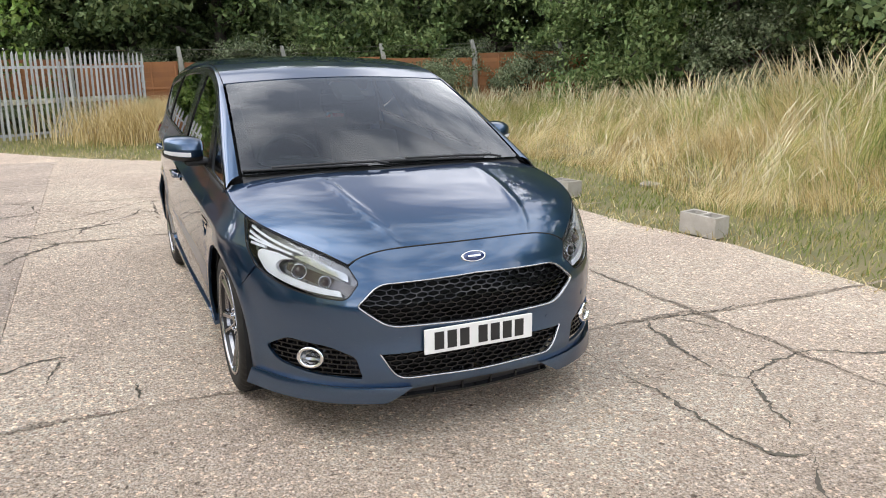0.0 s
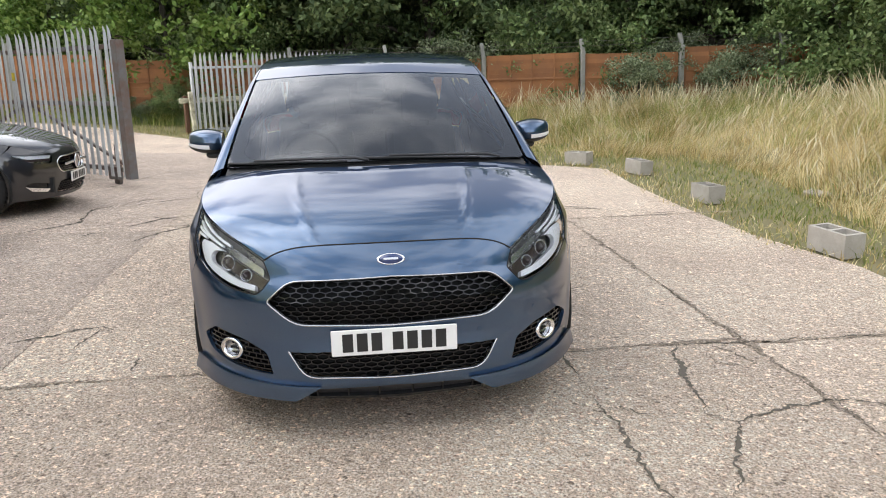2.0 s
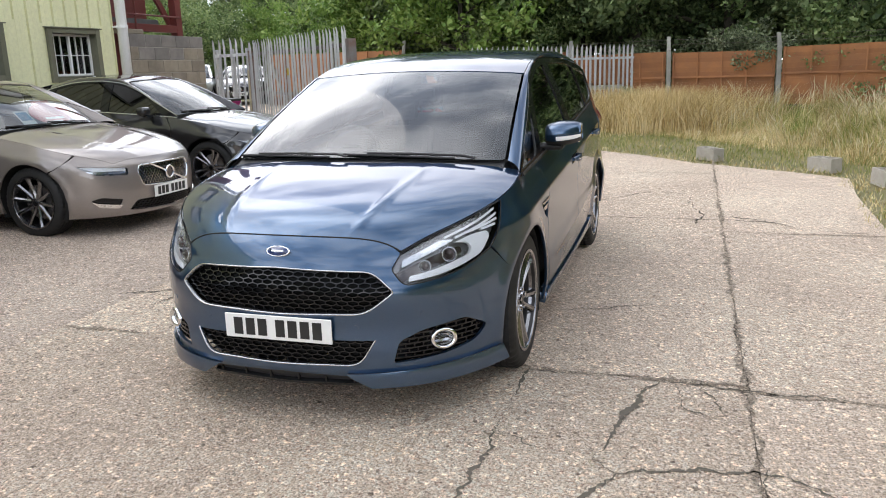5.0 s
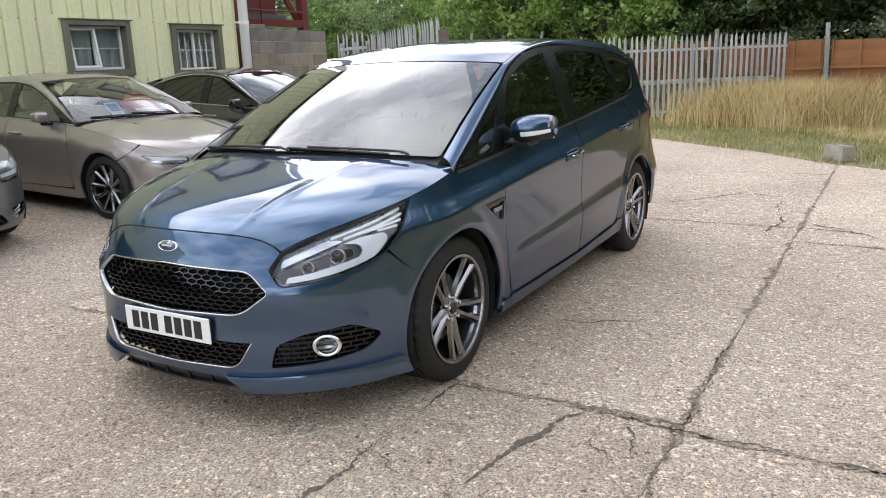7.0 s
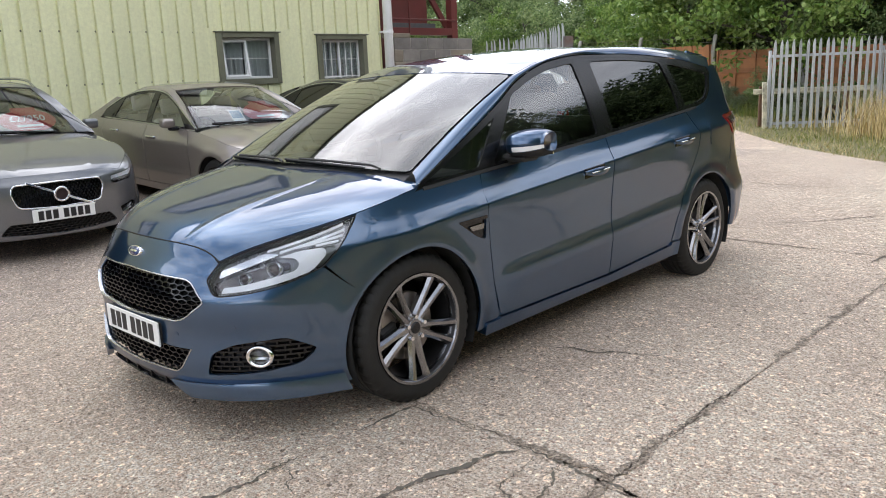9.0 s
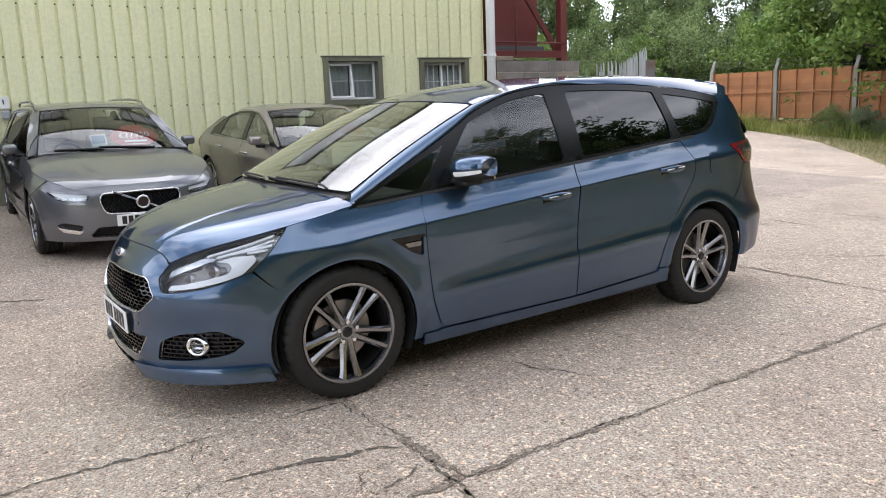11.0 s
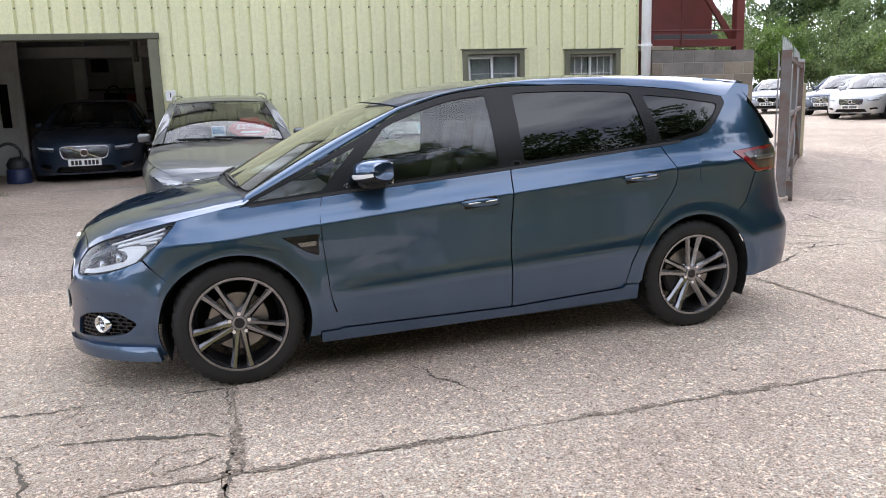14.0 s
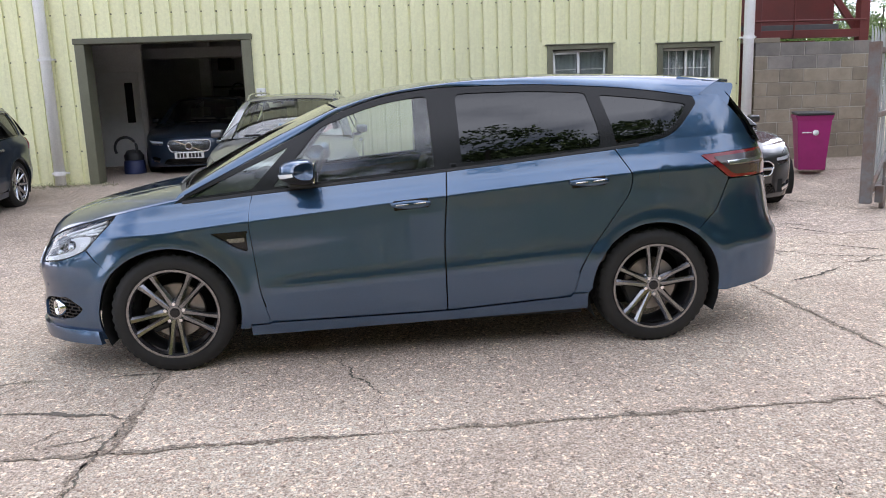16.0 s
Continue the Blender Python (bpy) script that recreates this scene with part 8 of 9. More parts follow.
def palisade(name, p, q, n, base, label, frame_mat, gate, flip=1, tall=1.98):
    """A palisade leaf from p to q: pales on a welded frame."""
    p, q = Vector((*p, 0)), Vector((*q, 0))
    d = (q - p)
    L = d.length
    root = empty(name, Matrix.Translation((p.x, p.y, base)) @ Matrix.Rotation(math.atan2(d.y, d.x), 4, "Z"), label=label, category="gate" if gate else "fence")
    for i in range(n):
        o = new("pale", PALE)
        o.parent = root
        o.matrix_basis = pose(0.07 + (L - 0.14) * i / (n - 1), -flip * 0.045, 0.0, random.uniform(-0.7, 0.7), random.uniform(-0.8, 0.8), 180 if flip > 0 else 0) @ Matrix.Diagonal((1, 1, tall / 1.98 * random.uniform(0.992, 1.006), 1))
    rails = (0.10, 0.98, 1.72) if gate else (0.12, 1.62)
    for z in rails:
        bm = bmesh.new()
        box(bm, (0.0, -0.028, z - 0.03), (L, 0.028, z + 0.03), 0.004)
        part("rail", bm, frame_mat, root)
    if gate:
        for x, w in ((0.0, 0.045), (L * 0.5, 0.03), (L, 0.06)):
            bm = bmesh.new()
            box(bm, (x - w, -w, -0.02), (x + w, w, 1.80), 0.004)
            part("stile", bm, frame_mat, root)
        for x0, x1 in ((0.05, L * 0.5), (L - 0.05, L * 0.5)):
            bm = bmesh.new()
            a, b = Vector((x0, 0.03, 0.12)), Vector((x1, 0.03, 0.98))
            m = Matrix.Translation(a) @ (b - a).to_track_quat("X", "Z").to_matrix().to_4x4()
            box(bm, (0, -0.02, -0.022), ((b - a).length, 0.02, 0.022), 0.003, m=m)
            part("brace", bm, frame_mat, root)
        # castor
        bm = bmesh.new()
        box(bm, (L - 0.62, 0.03, -0.06), (L - 0.40, 0.12, 0.14), 0.005)
        cyl(bm, (L - 0.50, 0.10, -0.06), (L - 0.50, 0.10, 0.42), 0.015, n=10)
        cas = part("castor_bracket", bm, frame_mat, root)
        bm = bmesh.new()
        cyl(bm, (L - 0.50, 0.075, -0.085), (L - 0.50, 0.125, -0.085), 0.065, n=20)
        part("castor_wheel", bm, M_RUSTY, cas)
        bm = bmesh.new()
        box(bm, (L * 0.47, -0.075, 1.30), (L * 0.47 + 0.09, -0.068, 1.42), 0.002)
        part("yellow_tag", bm, plain("yellow_tag", (0.55, 0.42, 0.03)), root, "small yellow tag")
    else:
        for x in (0.02, L / 2, L - 0.02):
            bm = bmesh.new()
            box(bm, (x - 0.03, min(flip * 0.03, flip * 0.11), -0.1), (x + 0.03, max(flip * 0.03, flip * 0.11), 1.75), 0.005)
            part("post", bm, frame_mat, root)
    return root


palisade("palisade_gate", (-10.46, -6.90), (-6.88, -3.08), 34, 0.17, "open grey palisade gate leaf on a rusty frame", M_RUSTY, True)
palisade("palisade_gate", (-18.62, 0.05), (-15.80, -3.84), 34, 0.02, "galvanised palisade leaf standing open in the grass", M_GALV, False, flip=-1)
# short fixed palisade beside the block wall
palisade("palisade_fence", (-11.0, -8.10), (-10.52, -7.05), 6, 0.28, "short fixed palisade length beside a block wall", M_GALV, False, tall=1.95)
bm = bmesh.new()
box(bm, (-0.06, -0.06, 0), (0.06, 0.06, 1.35), 0.01)
o = tagged(part("hinge_post", bm, weathered("cream_post", (0.50, 0.45, 0.30), (0.25, 0.2, 0.14), scale=4, amount=0.7)), "cream painted gate post with worn paint", "post")
o.matrix_world = pose(-10.55, -6.97, 0.24)
M_PEEL = weathered("peeling_cream_paint", (0.66, 0.62, 0.45), (0.05, 0.05, 0.035), scale=7, amount=0.95, rough=0.7, bump=0.2)
bm = bmesh.new()
box(bm, (-0.05, -0.045, 0), (0.05, 0.045, 1.08), 0.01)
o = tagged(part("marker_post", bm, M_PEEL), "square timber post with cream paint peeling off black", "post")
o.matrix_world = pose(-15.72, -3.87, 0.0, 1.5, -2, 35)
# timber barrier rail behind the palisade
barrier = empty("timber_barrier", Matrix.Translation((-18.75, -0.20, 0.02)) @ Matrix.Rotation(math.atan2(-3.89, 2.82), 4, "Z"), label="low timber barrier with worn cream paint in the grass", category="barrier")
bm = bmesh.new()
box(bm, (-1.2, -0.035, 0.78), (4.95, 0.035, 0.90), 0.008)
part("rail", bm, M_PEEL, barrier)
for x in (-0.9, 1.0, 2.9, 4.75):
    bm = bmesh.new()
    box(bm, (x - 0.05, -0.13, -0.1), (x + 0.05, -0.037, 0.96), 0.008)
    part("post", bm, M_BOARDD, barrier)

# board fence with cranked concrete posts
boards = empty("board_fence", label="orange stained lap board fence between concrete posts", category="fence")
POSTS = [(-18.65 + 0.165 * y + (0.012 * (y + 2) if y < -2 else 0), y) for y in np.arange(-12.45, 22, 2.69)]


def lap_board(L):
    bm = bmesh.new()
    box(bm, (0, -0.006, 0), (L, 0.008, 0.145))
    me = bpy.data.meshes.new("board")
    bm.to_mesh(me)
    bm.free()
    me.materials.append(M_BOARD)
    return me


BOARD = lap_board(2.56)
for k, ((x0, y0), (x1, y1)) in enumerate(zip(POSTS[:-1], POSTS[1:])):
    g = float(ground_z(x0, y0)) - 0.05
    ang = math.degrees(math.atan2(y1 - y0, x1 - x0))
    bay = Matrix.Translation((x0, y0, g)) @ pose(0, 0, 0, 0, 0, ang)
    drop = random.uniform(-0.05, 0.05)
    tip = random.uniform(-1.1, 1.1)
    for r in range(11):
        o = new("board", BOARD)
        o.parent = boards
        o.matrix_basis = bay @ pose(0.07, 0.012 * (r % 2), 0.364 + drop + r * 0.128, 5, -tip + random.uniform(-0.3, 0.3), 0)
    for j in range(5):
        bm = bmesh.new()
        x = 0.10 + j * 0.61
        box(bm, (x, -0.055, 0.33 + drop), (x + 0.035, -0.012, 1.80 + drop), 0.003)
        part("batten", bm, M_BOARD, boards).matrix_basis = bay
    bm = bmesh.new()
    box(bm, (0.06, -0.075, 1.12 + drop), (2.63, -0.057, 1.17 + drop), 0.003)
    part("arris_rail", bm, M_BOARD, boards).matrix_basis = bay
    bm = bmesh.new()
    box(bm, (0.06, -0.015, 0.06), (2.63, 0.02, 0.34), 0.004)
    part("gravel_board", bm, M_BOARDD, boards).matrix_basis = bay
for k, (x0, y0) in enumerate(POSTS):
    g = float(ground_z(x0, y0)) - 0.05
    post = tagged(empty("concrete_post", Matrix.Translation((x0, y0, g)) @ pose(0, 0, 0, random.uniform(-1, 1), random.uniform(-1.2, 1.2), 6)), "grey concrete fence post with a cranked head", "post", "concrete fence posts")
    bm = bmesh.new()
    box(bm, (-0.02, -0.055, 0), (0.09, 0.055, 1.86), 0.008)
    part("shaft", bm, M_CPOST, post)
    bm = bmesh.new()
    box(bm, (-0.035, -0.05, 0.0), (0.045, 0.05, 0.40), 0.008, m=pose(0.035, 0, 1.82, 0, -26, 0))
    part("cranked_head", bm, M_CPOST, post)
for z, dx in ((1.98, -0.06), (2.10, -0.12)):
    bm = bmesh.new()
    tube(bm, [(x + dx, y, float(ground_z(x, y)) - 0.05 + z + 0.02 * math.sin(3 * i)) for i, (x, y) in enumerate(POSTS)], 0.004, n=5)
    tagged(part("fence_wire", bm, M_RUSTY), "thin rusty wire strung along fence posts", "wire")
bm = bmesh.new()
box(bm, (-0.06, -0.035, 0), (0.05, 0.035, 1.75), 0.008, m=pose(0, 0, 0, 0, 32, 0))
o = tagged(part("raking_strut", bm, M_CPOST), "leaning concrete strut bracing the end fence post", "post")
o.matrix_world = pose(POSTS[0][0] + 0.5, POSTS[0][1] + 0.9, 0.36, 0, 0, 60) @ pose(0, 0, 0, 0, -64, 0)

# hollow concrete blocks along the grass edge


def hollow_block():
    root = empty("hollow_block", label="pale hollow concrete block resting on the grass verge", category="block", group="blocks along the verge")
    bm = bmesh.new()
    w, d, h, t = 0.40, 0.20, 0.195, 0.032
    for lo, hi in (((-w / 2, -d / 2, 0), (w / 2, -d / 2 + t, h)), ((-w / 2, d / 2 - t, 0), (w / 2, d / 2, h)), ((-w / 2, -d / 2 + t, 0), (-w / 2 + t, d / 2 - t, h)), ((w / 2 - t, -d / 2 + t, 0), (w / 2, d / 2 - t, h)), ((-t / 2, -d / 2 + t, 0), (t / 2, d / 2 - t, h))):
        box(bm, lo, hi)
    bmesh.ops.remove_doubles(bm, verts=bm.verts, dist=0.0001)
    part("block_shell", bm, M_BREEZE, root)
    bm = bmesh.new()
    box(bm, (-w / 2 + t, -d / 2 + t, 0.0), (w / 2 - t, d / 2 - t, 0.03))
    part("core_floor", bm, M_CRACK, root)
    return root


hb = hollow_block()
spots = [(-1.74, 3.72, 10), (-4.25, 3.82, 4), (-6.65, 3.92, 12), (-7.9, 3.42, 40), (-9.15, 1.95, 40)]
hb.matrix_world = pose(spots[0][0], spots[0][1], -0.015, 1, 2, spots[0][2])
for x, y, r in spots[1:]:
    copy_thing(hb, pose(x, y, -0.02, random.uniform(-2, 2), random.uniform(-2, 2), r))
bm = bmesh.new()
box(bm, (-0.13, -0.09, 0), (0.13, 0.09, 0.05), 0.02)
o = tagged(part("stone_scrap", bm, M_BREEZE), "flat pale lump of broken concrete in grass", "rubble")
o.matrix_world = pose(-4.2, 5.1, 0.0, 3, 4, 30)

# ---- grass and trees ----
rg = np.random.default_rng(11)
M_STRAW = leafy("dry_grass", [(0.12, (0.24, 0.165, 0.06)), (0.42, (0.60, 0.45, 0.19)), (0.8, (0.88, 0.75, 0.46))], 0.7)
M_GRASS = leafy("green_grass", [(0.12, (0.075, 0.125, 0.022)), (0.5, (0.24, 0.31, 0.065)), (0.85, (0.56, 0.52, 0.20))], 0.6)
M_LAWN = leafy("verge_grass", [(0.15, (0.14, 0.19, 0.04)), (0.45, (0.25, 0.27, 0.08)), (0.75, (0.43, 0.37, 0.16)), (0.95, (0.52, 0.42, 0.22))], 0.7)
M_SEED = leafy("pale_seed_heads", [(0.2, (0.42, 0.33, 0.16)), (0.7, (0.72, 0.64, 0.44))], 0.8)


def blades(name, xy, h, w, lean, mat, label, segs=3, head=0.0, wind=(0.25, 0.1), drift=None):
    """A stand of single grass blades, tapered and bent."""
    n = len(xy)
    z0 = ground_z(xy[:, 0], xy[:, 1]) - 0.02
    th = rg.random(n) * 2 * np.pi
    side = np.stack([np.cos(th), np.sin(th), 0 * th], axis=1)
    dirn = rg.normal(0, 1, (n, 2)) * lean + np.array(wind) * lean
    if drift is not None:
        dirn = dirn * 0.6 + drift
    V = []
    ts = np.linspace(0, 1, segs + 1)
    for t in ts:
        c = np.column_stack([xy + dirn * (h * t * t)[:, None], z0 + h * t * (1 - 0.18 * t)])
        k = (1 - t) ** 0.7 if not head else (0.5 if t < 0.62 else (1.0 + head if t < 0.9 else 0.15))
        ww = (w * max(k, 0.06))[:, None] if np.ndim(w) else w * max(k, 0.06)
        V += [c - side * ww, c + side * ww]
    V = np.stack(V, axis=1).reshape(-1, 3)
    k = 2 * (segs + 1)
    b = (np.arange(n) * k)[:, None]
    F = np.concatenate([b + np.array([[2 * i, 2 * i + 1, 2 * i + 3, 2 * i + 2]]) for i in range(segs)], axis=1).reshape(-1, 4)
    return tagged(mesh_np(name, V, F, mat), label, "grass", kind="stuff")


def scatter(n, x0, x1, y0, y1, keep):
    p = np.stack([rg.uniform(x0, x1, n), rg.uniform(y0, y1, n)], axis=1)
    return p[keep(p[:, 0], p[:, 1])]


def fence_x(y):
    return -18.65 + 0.165 * y


def soft(x, y, s=1.0):
    """Slow waves that break the planting into drifts."""
    return np.sin(x * 0.9 * s + 1.3 * np.sin(y * 0.7 * s)) * np.sin(y * 1.1 * s + 0.8 * np.sin(x * 0.5 * s))


def verge(x):
    return edge_y(x)


def from_edge(x, y):
    """How far a place lies past the concrete."""
    e = np.array(EDGE[1:-2], float)
    best = np.full(len(x), 99.0)
    for p, q in zip(e[:-1], e[1:]):
        d = q - p
        t = np.clip(((x - p[0]) * d[0] + (y - p[1]) * d[1]) / (d @ d), 0, 1)
        best = np.minimum(best, np.hypot(x - p[0] - t * d[0], y - p[1] - t * d[1]))
    ins = inside(np.stack([x, y], axis=1), np.array(PAVED, float))
    return np.where(ins, -best, best)


def meadow(x, y):
    d = from_edge(x, y)
    lim = np.where(x > -9, 1.6 + 0.3 * np.sin(x * 0.8) + 0.95 * smooth01((x + 2.2) / 1.0), 1.9 + 0.25 * (-9 - x))
    far = np.where(x < -8, (y + 1.5 - 0.62 * (x + 17)) * 0.85, 99.0)
    return np.minimum(d - lim, far)


short = scatter(230000, -21, 7, -13, 7.5, lambda x, y: (from_edge(x, y) > -0.07 + 0.10 * soft(x, y, 3) + 0.05 * soft(x, y, 9)) & (meadow(x, y) < 0.5) & (x > fence_x(y) + 0.1))
dcam = np.hypot(short[:, 0] - 2, short[:, 1])
short = short[rg.random(len(short)) < np.clip(1.25 - dcam / 26, 0.35, 1)]
dv = rg.random(len(short)) < np.clip(0.85 - from_edge(short[:, 0], short[:, 1]) / 0.9 + 0.3 * soft(short[:, 0], short[:, 1], 1.7), 0.10, 0.9)
worn, short = short[dv], short[~dv]
worn = worn[rg.random(len(worn)) < 0.75]
blades("dry_verge_grass", worn, 0.03 + 0.07 * rg.random(len(worn)), 0.0055, 0.8, M_STRAW, "short dried grass along the concrete edge", segs=2)
blades("verge_grass", short, 0.045 + 0.085 * rg.random(len(short)) * (1 + 0.5 * soft(short[:, 0], short[:, 1])), 0.0058, 0.55, M_LAWN, "short scruffy verge grass, part dried out", segs=2)
tall = scatter(400000, -18.3, 8, -1.5, 17, lambda x, y: (meadow(x, y) > -0.15) & (x > fence_x(y) + 0.25) & (y < 13.5 + 0.2 * x))
rise_in = np.clip(meadow(tall[:, 0], tall[:, 1]) / 3.0, 0, 1)
# tufts: nearby blades share a height and lean
tuft = np.stack([np.round(tall[:, 0] * 2.1 + 0.6 * np.sin(tall[:, 1] * 3)), np.round(tall[:, 1] * 2.1 + 0.6 * np.sin(tall[:, 0] * 2.7))], axis=1)
tr = np.mod(np.sin(tuft[:, 0] * 12.9898 + tuft[:, 1] * 78.233) * 43758.5453, 1.0)
full = rg.random(len(tall)) < 0.25 + 1.2 * np.mod(tr * 3.7, 1.0)
tall, rise_in, tr = tall[full], rise_in[full], tr[full]
tall_f = (0.40 + 0.95 * tr) * (0.66 + 0.34 * smooth01((tall[:, 0] + 9) / 7))
way = 0.5 * np.stack([np.cos(tr * 39.0), np.sin(tr * 39.0)], axis=1)
dry = rg.random(len(tall)) < 0.98 - 0.52 * rise_in - 0.25 * soft(tall[:, 0], tall[:, 1], 0.8) + 0.95 * (np.mod(tr * 7.31, 1.0) - 0.5)
tg, ts_ = tall[~dry], tall[dry]
blades("meadow_grass", tg, (0.18 + 0.80 * rise_in[~dry]) * tall_f[~dry] * (0.6 + 0.6 * rg.random(len(tg))), 0.0042, 0.34, M_GRASS, "tall green meadow grass", drift=way[~dry])
blades("dry_meadow_grass", ts_, (0.24 + 0.72 * rise_in[dry]) * tall_f[dry] * (0.65 + 0.6 * rg.random(len(ts_))), 0.0036, 0.55, M_STRAW, "tall straw coloured meadow grass", wind=(0.7, 0.2), drift=way[dry] * 1.3)
pick = (rg.random(len(tall)) < 0.10) & (tr > 0.5)
seedy, rs = tall[pick], rise_in[pick]
blades("seeding_grass", seedy, (0.45 + 0.85 * rs) * tall_f[pick] * (0.85 + 0.4 * rg.random(len(seedy))), 0.0046, 0.18, M_SEED, "pale grass stems with seed heads", segs=5, head=0.7, drift=way[pick] * 0.5)
# tall clump by the far palisade
cl = np.column_stack([rg.normal(-15.6, 0.9, 9000), rg.normal(0.7, 1.1, 9000)])
cl = cl[(from_edge(cl[:, 0], cl[:, 1]) > 1.2) & (cl[:, 0] > fence_x(cl[:, 1]) + 0.3)]
blades("dry_grass_clump", cl, 0.7 + 0.55 * rg.random(len(cl)), 0.006, 0.35, M_STRAW, "dense dry grass clump by a palisade")
# rough grass along the foot of the board fence
yf = rg.uniform(-12.2, -3.8, 9000)
ft = np.column_stack([fence_x(yf) + 0.15 + np.abs(rg.normal(0, 0.45, 9000)), yf])
ft = ft[from_edge(ft[:, 0], ft[:, 1]) > 0.1]
blades("fence_foot_grass", ft, 0.18 + 0.5 * rg.random(len(ft)) ** 2 * (1 + 0.6 * soft(ft[:, 0], ft[:, 1], 2.0)), 0.006, 0.5, M_GRASS, "rough green grass along a board fence")
# weeds in the cracks
M_WEED = leafy("low_weeds", [(0.15, (0.045, 0.075, 0.018)), (0.5, (0.10, 0.14, 0.035)), (0.85, (0.20, 0.20, 0.07))])
for k, (x, y, r, n) in enumerate([(0.80, 0.95, 0.05, 260), (0.94, 1.38, 0.06, 200), (1.00, 1.62, 0.05, 120), (0.91, 2.05, 0.06, 160), (1.2, 2.5, 0.08, 200), (0.45, 1.89, 0.035, 90), (0.11, 1.80, 0.03, 80), (0.12, 1.35, 0.02, 50), (1.42, 1.28, 0.04, 90), (1.74, 1.08, 0.05, 120), (-0.84, -1.74, 0.05, 120), (-0.1, -1.83, 0.05, 120), (0.5, -3.3, 0.25, 200), (1.5, -3.1, 0.2, 160), (-3.75, 0.4, 0.06, 100), (-4.1, 0.05, 0.05, 120), (3.8, -8.15, 0.25, 300), (4.3, -8.2, 0.25, 260), (3.2, -8.1, 0.12, 120), (0.9, 2.2, 0.04, 60)]):
    p = np.column_stack([rg.normal(x, r, n), rg.normal(y, r * 0.7, n)])
    o = blades("weed_tuft", p, 0.008 + 0.026 * rg.random(n) * (5 if y < -8 else 1), 0.003, 1.3, M_WEED, "small green weed tuft in a concrete crack", segs=2)

M_LEAFD = leafy("dark_foliage", [(0.15, (0.046, 0.076, 0.030)), (0.5, (0.115, 0.168, 0.066)), (0.9, (0.24, 0.30, 0.135))])
M_LEAFM = leafy("mid_foliage", [(0.15, (0.075, 0.125, 0.042)), (0.5, (0.16, 0.23, 0.078)), (0.9, (0.29, 0.35, 0.15))])
M_LEAFL = leafy("light_foliage", [(0.15, (0.085, 0.155, 0.03)), (0.5, (0.155, 0.25, 0.05)), (0.9, (0.26, 0.34, 0.10))])
M_LEAFS = leafy("grey_green_foliage", [(0.15, (0.085, 0.115, 0.06)), (0.5, (0.19, 0.235, 0.125)), (0.9, (0.36, 0.40, 0.25))])
M_BARK = weathered("dark_bark", (0.075, 0.062, 0.05), (0.04, 0.045, 0.03), scale=4, rough=0.95, bump=0.6)


def tree_parts(seed, height, spread, leaves, size, mat, low=0.25, name="tree"):
    """A tree: tapered trunk with limbs, and a crown of many small leaves in clumps."""
    r = np.random.default_rng(seed)
    bm = bmesh.new()
    tips = []
    base = Vector((0, 0, -0.2))
    top = Vector((r.normal(0, 0.3), r.normal(0, 0.3), height * 0.72))
    pts = [base.lerp(top, t) + Vector((r.normal(0, 0.10), r.normal(0, 0.10), 0)) * (t > 0) for t in np.linspace(0, 1, 6)]
    rad = np.linspace(0.20, 0.05, 6) * height / 9
    for a, b, ra, rb in zip(pts[:-1], pts[1:], rad[:-1], rad[1:]):
        cyl(bm, a, b, ra, rb, n=9)
    for i in range(13):
        t = low + (0.95 - low) * i / 12
        k = min(4, int(t * 5))
        o = pts[k].lerp(pts[k + 1], t * 5 - k)
        th = r.random() * 6.28
        ln = spread * (1.0 - 0.5 * abs(t - 0.45)) * r.uniform(0.6, 1.05)
        e = o + Vector((math.cos(th) * ln, math.sin(th) * ln, ln * r.uniform(0.15, 0.6)))
        m = o.lerp(e, 0.5) + Vector((0, 0, 0.15))
        rr = 0.05 * height / 9 * (1.2 - t)
        cyl(bm, o, m, rr + 0.02, rr + 0.01, n=6)
        cyl(bm, m, e, rr + 0.01, 0.012, n=6)
        tips += [o.lerp(e, 0.55), o.lerp(e, 0.8), e]
    tips += [top, top + Vector((0, 0, height * 0.12))]
    cent = []
    for tp in tips:
        for _ in range(5):
            cent.append(np.array(tp) + r.normal(0, 1, 3) * [0.55, 0.55, 0.42] * spread / 2.6)
    cent = np.array(cent)
    ci = r.integers(0, len(cent), leaves)
    off = r.normal(0, 1, (leaves, 3))
    off /= np.linalg.norm(off, axis=1)[:, None]
    off *= (r.random((leaves, 1)) ** 0.4) * (0.34 + 0.22 * r.random((leaves, 1))) * spread / 2.4
    c = cent[ci] + off * [1, 1, 0.75]
    c[:, 2] = np.maximum(c[:, 2], 0.15)
    s = size * r.uniform(0.6, 1.3, (leaves, 1))
    u = r.normal(0, 1, (leaves, 3))
    u /= np.linalg.norm(u, axis=1)[:, None]
    w = np.cross(u, r.normal(0, 1, (leaves, 3)) + [0, 0, 1.2])
    w /= np.linalg.norm(w, axis=1)[:, None] + 1e-9
    V = np.stack([c - u * s, c + w * s * 0.55, c + u * s - [0, 0, 0.15] * s, c - w * s * 0.55], axis=1).reshape(-1, 3)
    F = np.arange(leaves * 4).reshape(-1, 4)
    return bm, V, F


def make_tree(seed, height, spread, leaves, size, mat, label, low=0.25, name="tree"):
    root = empty(name, label=label, category="tree" if name == "tree" else "bush")
    bm, V, F = tree_parts(seed, height, spread, leaves, size, mat, low)
    part("trunk", bm, M_BARK, root)
    mesh_np("crown", V, F, mat, root)
    return root


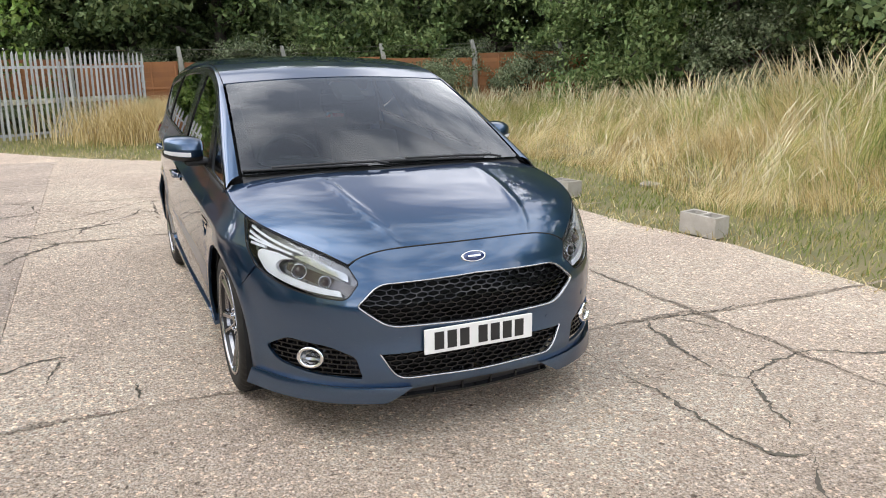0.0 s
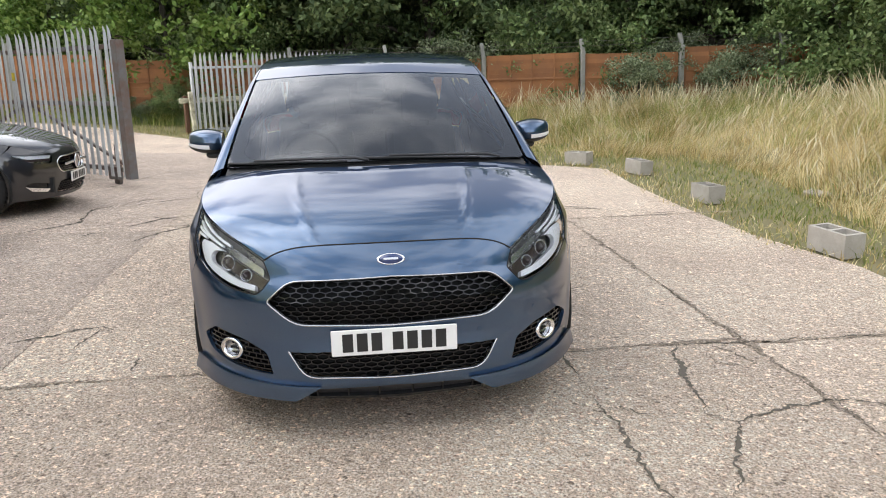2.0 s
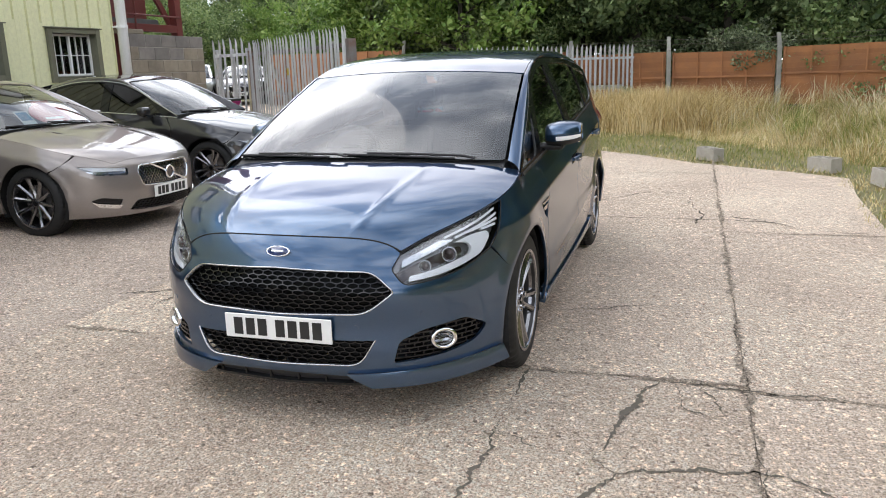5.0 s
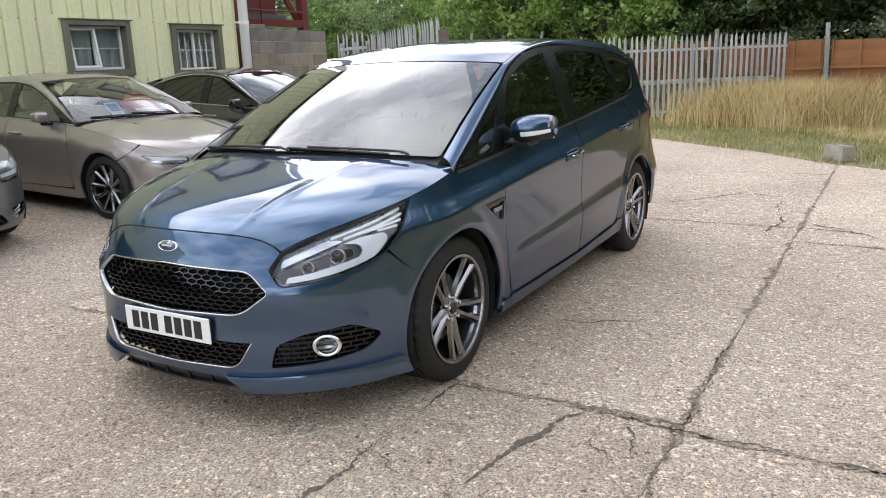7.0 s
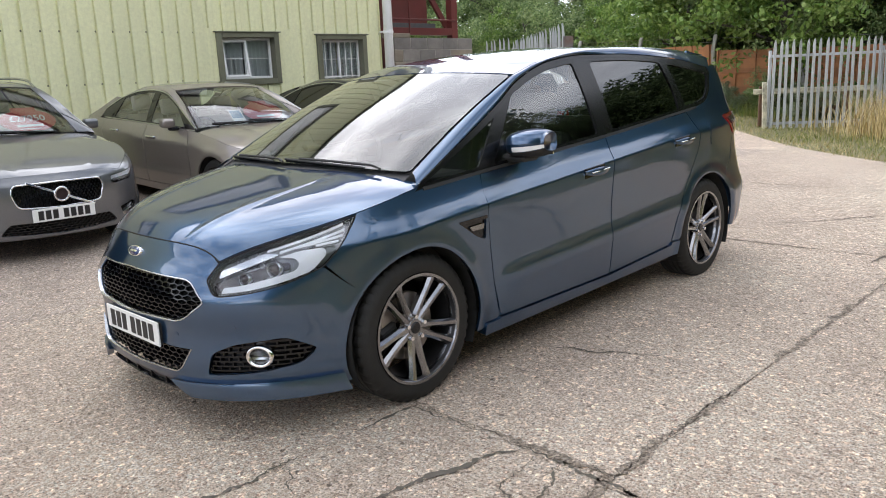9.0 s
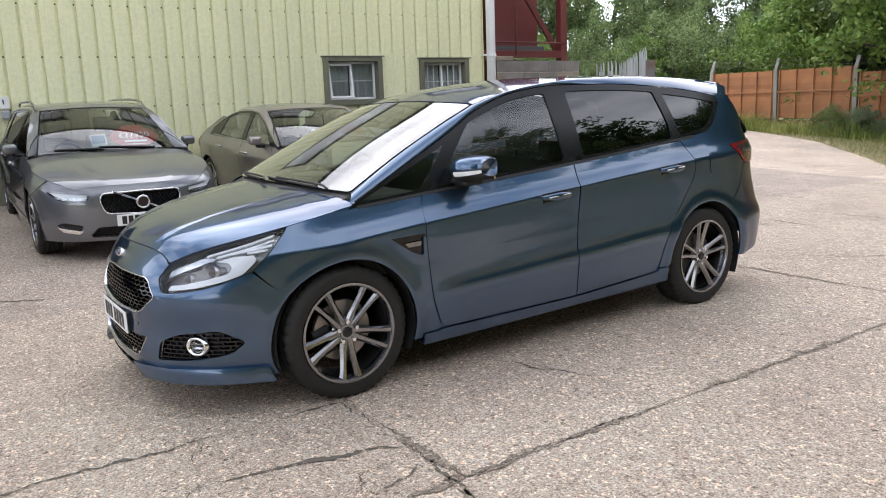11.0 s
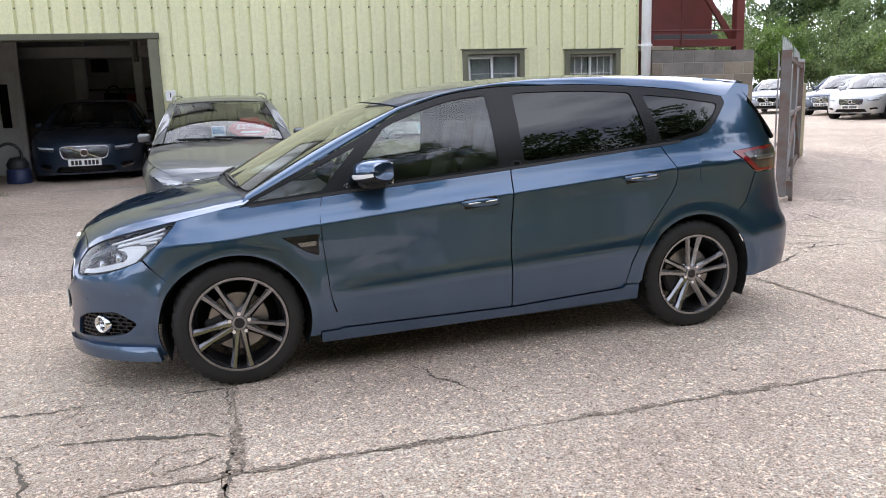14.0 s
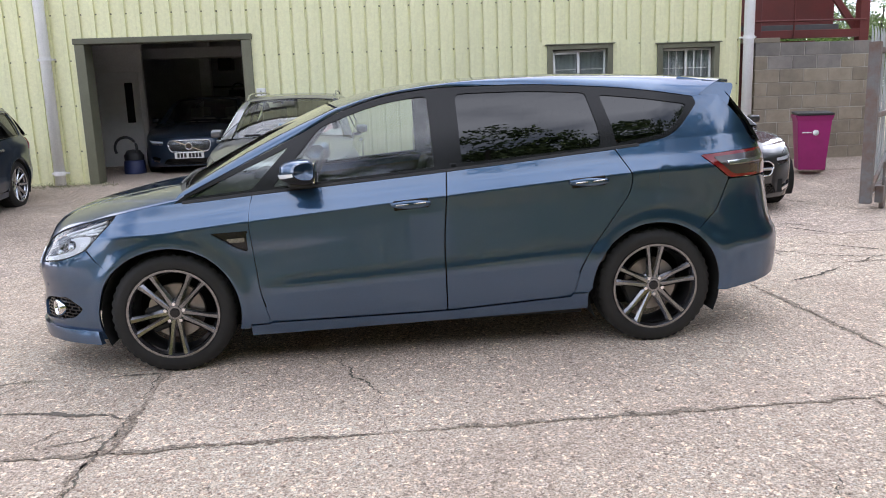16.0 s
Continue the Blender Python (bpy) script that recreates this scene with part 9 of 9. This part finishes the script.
kinds = [make_tree(1, 11, 3.3, 16000, 0.105, M_LEAFD, "dark broadleaf tree in a dense wood"), make_tree(2, 9, 2.9, 15000, 0.085, M_LEAFM, "mid green broadleaf tree at a wood edge", 0.12),
         make_tree(3, 12, 3.0, 15000, 0.11, M_LEAFD, "tall dark tree with drooping leaves", 0.18), make_tree(4, 7.5, 2.8, 15000, 0.10, M_LEAFL, "light green broadleaf tree over a fence", 0.10),
         make_tree(5, 4.2, 2.2, 16000, 0.062, M_LEAFM, "rounded green bush at a meadow edge", 0.05, "bush"), make_tree(6, 3.4, 2.0, 16000, 0.058, M_LEAFS, "grey green bush at a meadow edge", 0.05, "bush")]
used = [False] * 6


def plant(k, x, y, rot, s=1.0, sz=None):
    m = pose(x, y, float(ground_z(x, y)) - 0.05, 0, 0, rot)
    t = copy_thing(kinds[k], m) if used[k] else kinds[k]
    if not used[k]:
        t.matrix_world = m
        used[k] = True
    t.scale = (s, s, sz or s)
    return t


rt = random.Random(4)
# wood behind the board fence
for i, y in enumerate(np.arange(-6, 26, 2.1)):
    x = fence_x(y) - 2.3 - rt.uniform(0, 1.2)
    plant((0, 1, 2, 0, 2, 1)[i % 6], x, y + rt.uniform(-0.5, 0.5), rt.uniform(0, 360), rt.uniform(0.85, 1.1))
for i, y in enumerate(np.arange(-4, 30, 2.9)):
    plant((2, 0)[i % 2], fence_x(y) - 6.0 - rt.uniform(0, 1.5), y, rt.uniform(0, 360), rt.uniform(1.0, 1.25))
for i, y in enumerate(np.arange(-3.5, 22, 3.3)):
    plant((4, 5, 5)[i % 3], fence_x(y) - 1.35, y + rt.uniform(-0.6, 0.6), rt.uniform(0, 360), rt.uniform(0.65, 0.85))
# brambles along the foot of the fence
for k, (y, s) in enumerate(((-7.4, 0.20), (-6.6, 0.26), (-5.7, 0.20), (-4.9, 0.30), (-4.1, 0.27), (-3.2, 0.24), (-2.3, 0.28), (-1.2, 0.25), (0.1, 0.27))):
    plant(5 if k % 3 else 4, fence_x(y) + 0.62, y, 77 * k, s, s * 1.05)
# ivy and bush through the fence
plant(5, -16.6, 7.4, 30, 0.55)
plant(5, -16.4, 10.6, 130, 0.6)
# wood edge along the far side of the meadow
for i, x in enumerate(np.arange(-15, 24, 2.3)):
    y = 14.6 + 0.16 * x + rt.uniform(0, 1.4)
    plant((4, 1, 5, 0, 4, 2)[i % 6], x, y, rt.uniform(0, 360), rt.uniform(0.85, 1.15))
for i, x in enumerate(np.arange(-17, -3, 2.4)):
    plant((2, 0)[i % 2], x, 16.2 + 0.16 * x + rt.uniform(0, 1.0), rt.uniform(0, 360), rt.uniform(1.0, 1.15))
for i, x in enumerate(np.arange(-14, 26, 3.4)):
    plant((0, 2)[i % 2], x, 18.5 + 0.12 * x + rt.uniform(0, 2), rt.uniform(0, 360), rt.uniform(1.0, 1.2))
# light green trees over the fence and drive
plant(3, -22.3, -9.2, 20, 0.85)
plant(3, -20.6, -5.2, 140, 0.95)
plant(3, -25.4, -11.4, 250, 0.8)
# unseen trees added to close the place behind the walk, far enough to spare skylight
for i, y in enumerate(np.arange(-16, 16, 4.0)):
    plant((1, 0, 3)[i % 3], 44 + rt.uniform(-1, 2), y, rt.uniform(0, 360), rt.uniform(0.9, 1.1))
# scrub and tall trees beyond the far car park
for i in range(26):
    a = math.radians(205 + 1.9 * i)
    d = rt.uniform(50, 60)
    k = (4, 3, 4, 1)[i % 4]
    plant(k, 1 + d * math.cos(a), 5 + d * math.sin(a), rt.uniform(0, 360), rt.uniform(1.1, 1.4) * (1.0 if k == 4 else 0.62))
for i in range(22):
    a = math.radians(202 + 2.2 * i)
    d = rt.uniform(68, 84)
    if 232 < math.degrees(a) < 236:
        continue
    plant((1, 2, 1)[i % 3], 1 + d * math.cos(a), 5 + d * math.sin(a), rt.uniform(0, 360), rt.uniform(1.35, 1.7))
# deep wood, too dense to count
n = 26000
yy = rg.uniform(-12, 34, n)
c = np.column_stack([fence_x(yy) - rg.uniform(8, 13, n), yy, rg.uniform(0.2, 12, n)])
n2 = 14000
xx = rg.uniform(-18, 30, n2)
c = np.vstack([c, np.column_stack([xx, 22 + 0.1 * xx + rg.uniform(0, 5, n2), rg.uniform(0.2, 11, n2)])])
m = len(c)
u = rg.normal(0, 1, (m, 3))
u /= np.linalg.norm(u, axis=1)[:, None]
w = np.cross(u, rg.normal(0, 1, (m, 3)))
w /= np.linalg.norm(w, axis=1)[:, None]
s = rg.uniform(0.18, 0.42, (m, 1))
V = np.stack([c - u * s, c + w * s * 0.6, c + u * s, c - w * s * 0.6], axis=1).reshape(-1, 3)
tagged(mesh_np("deep_wood", V, np.arange(4 * m).reshape(-1, 4), M_LEAFD), "dense dark leaves deep in the wood", "wood", kind="stuff")
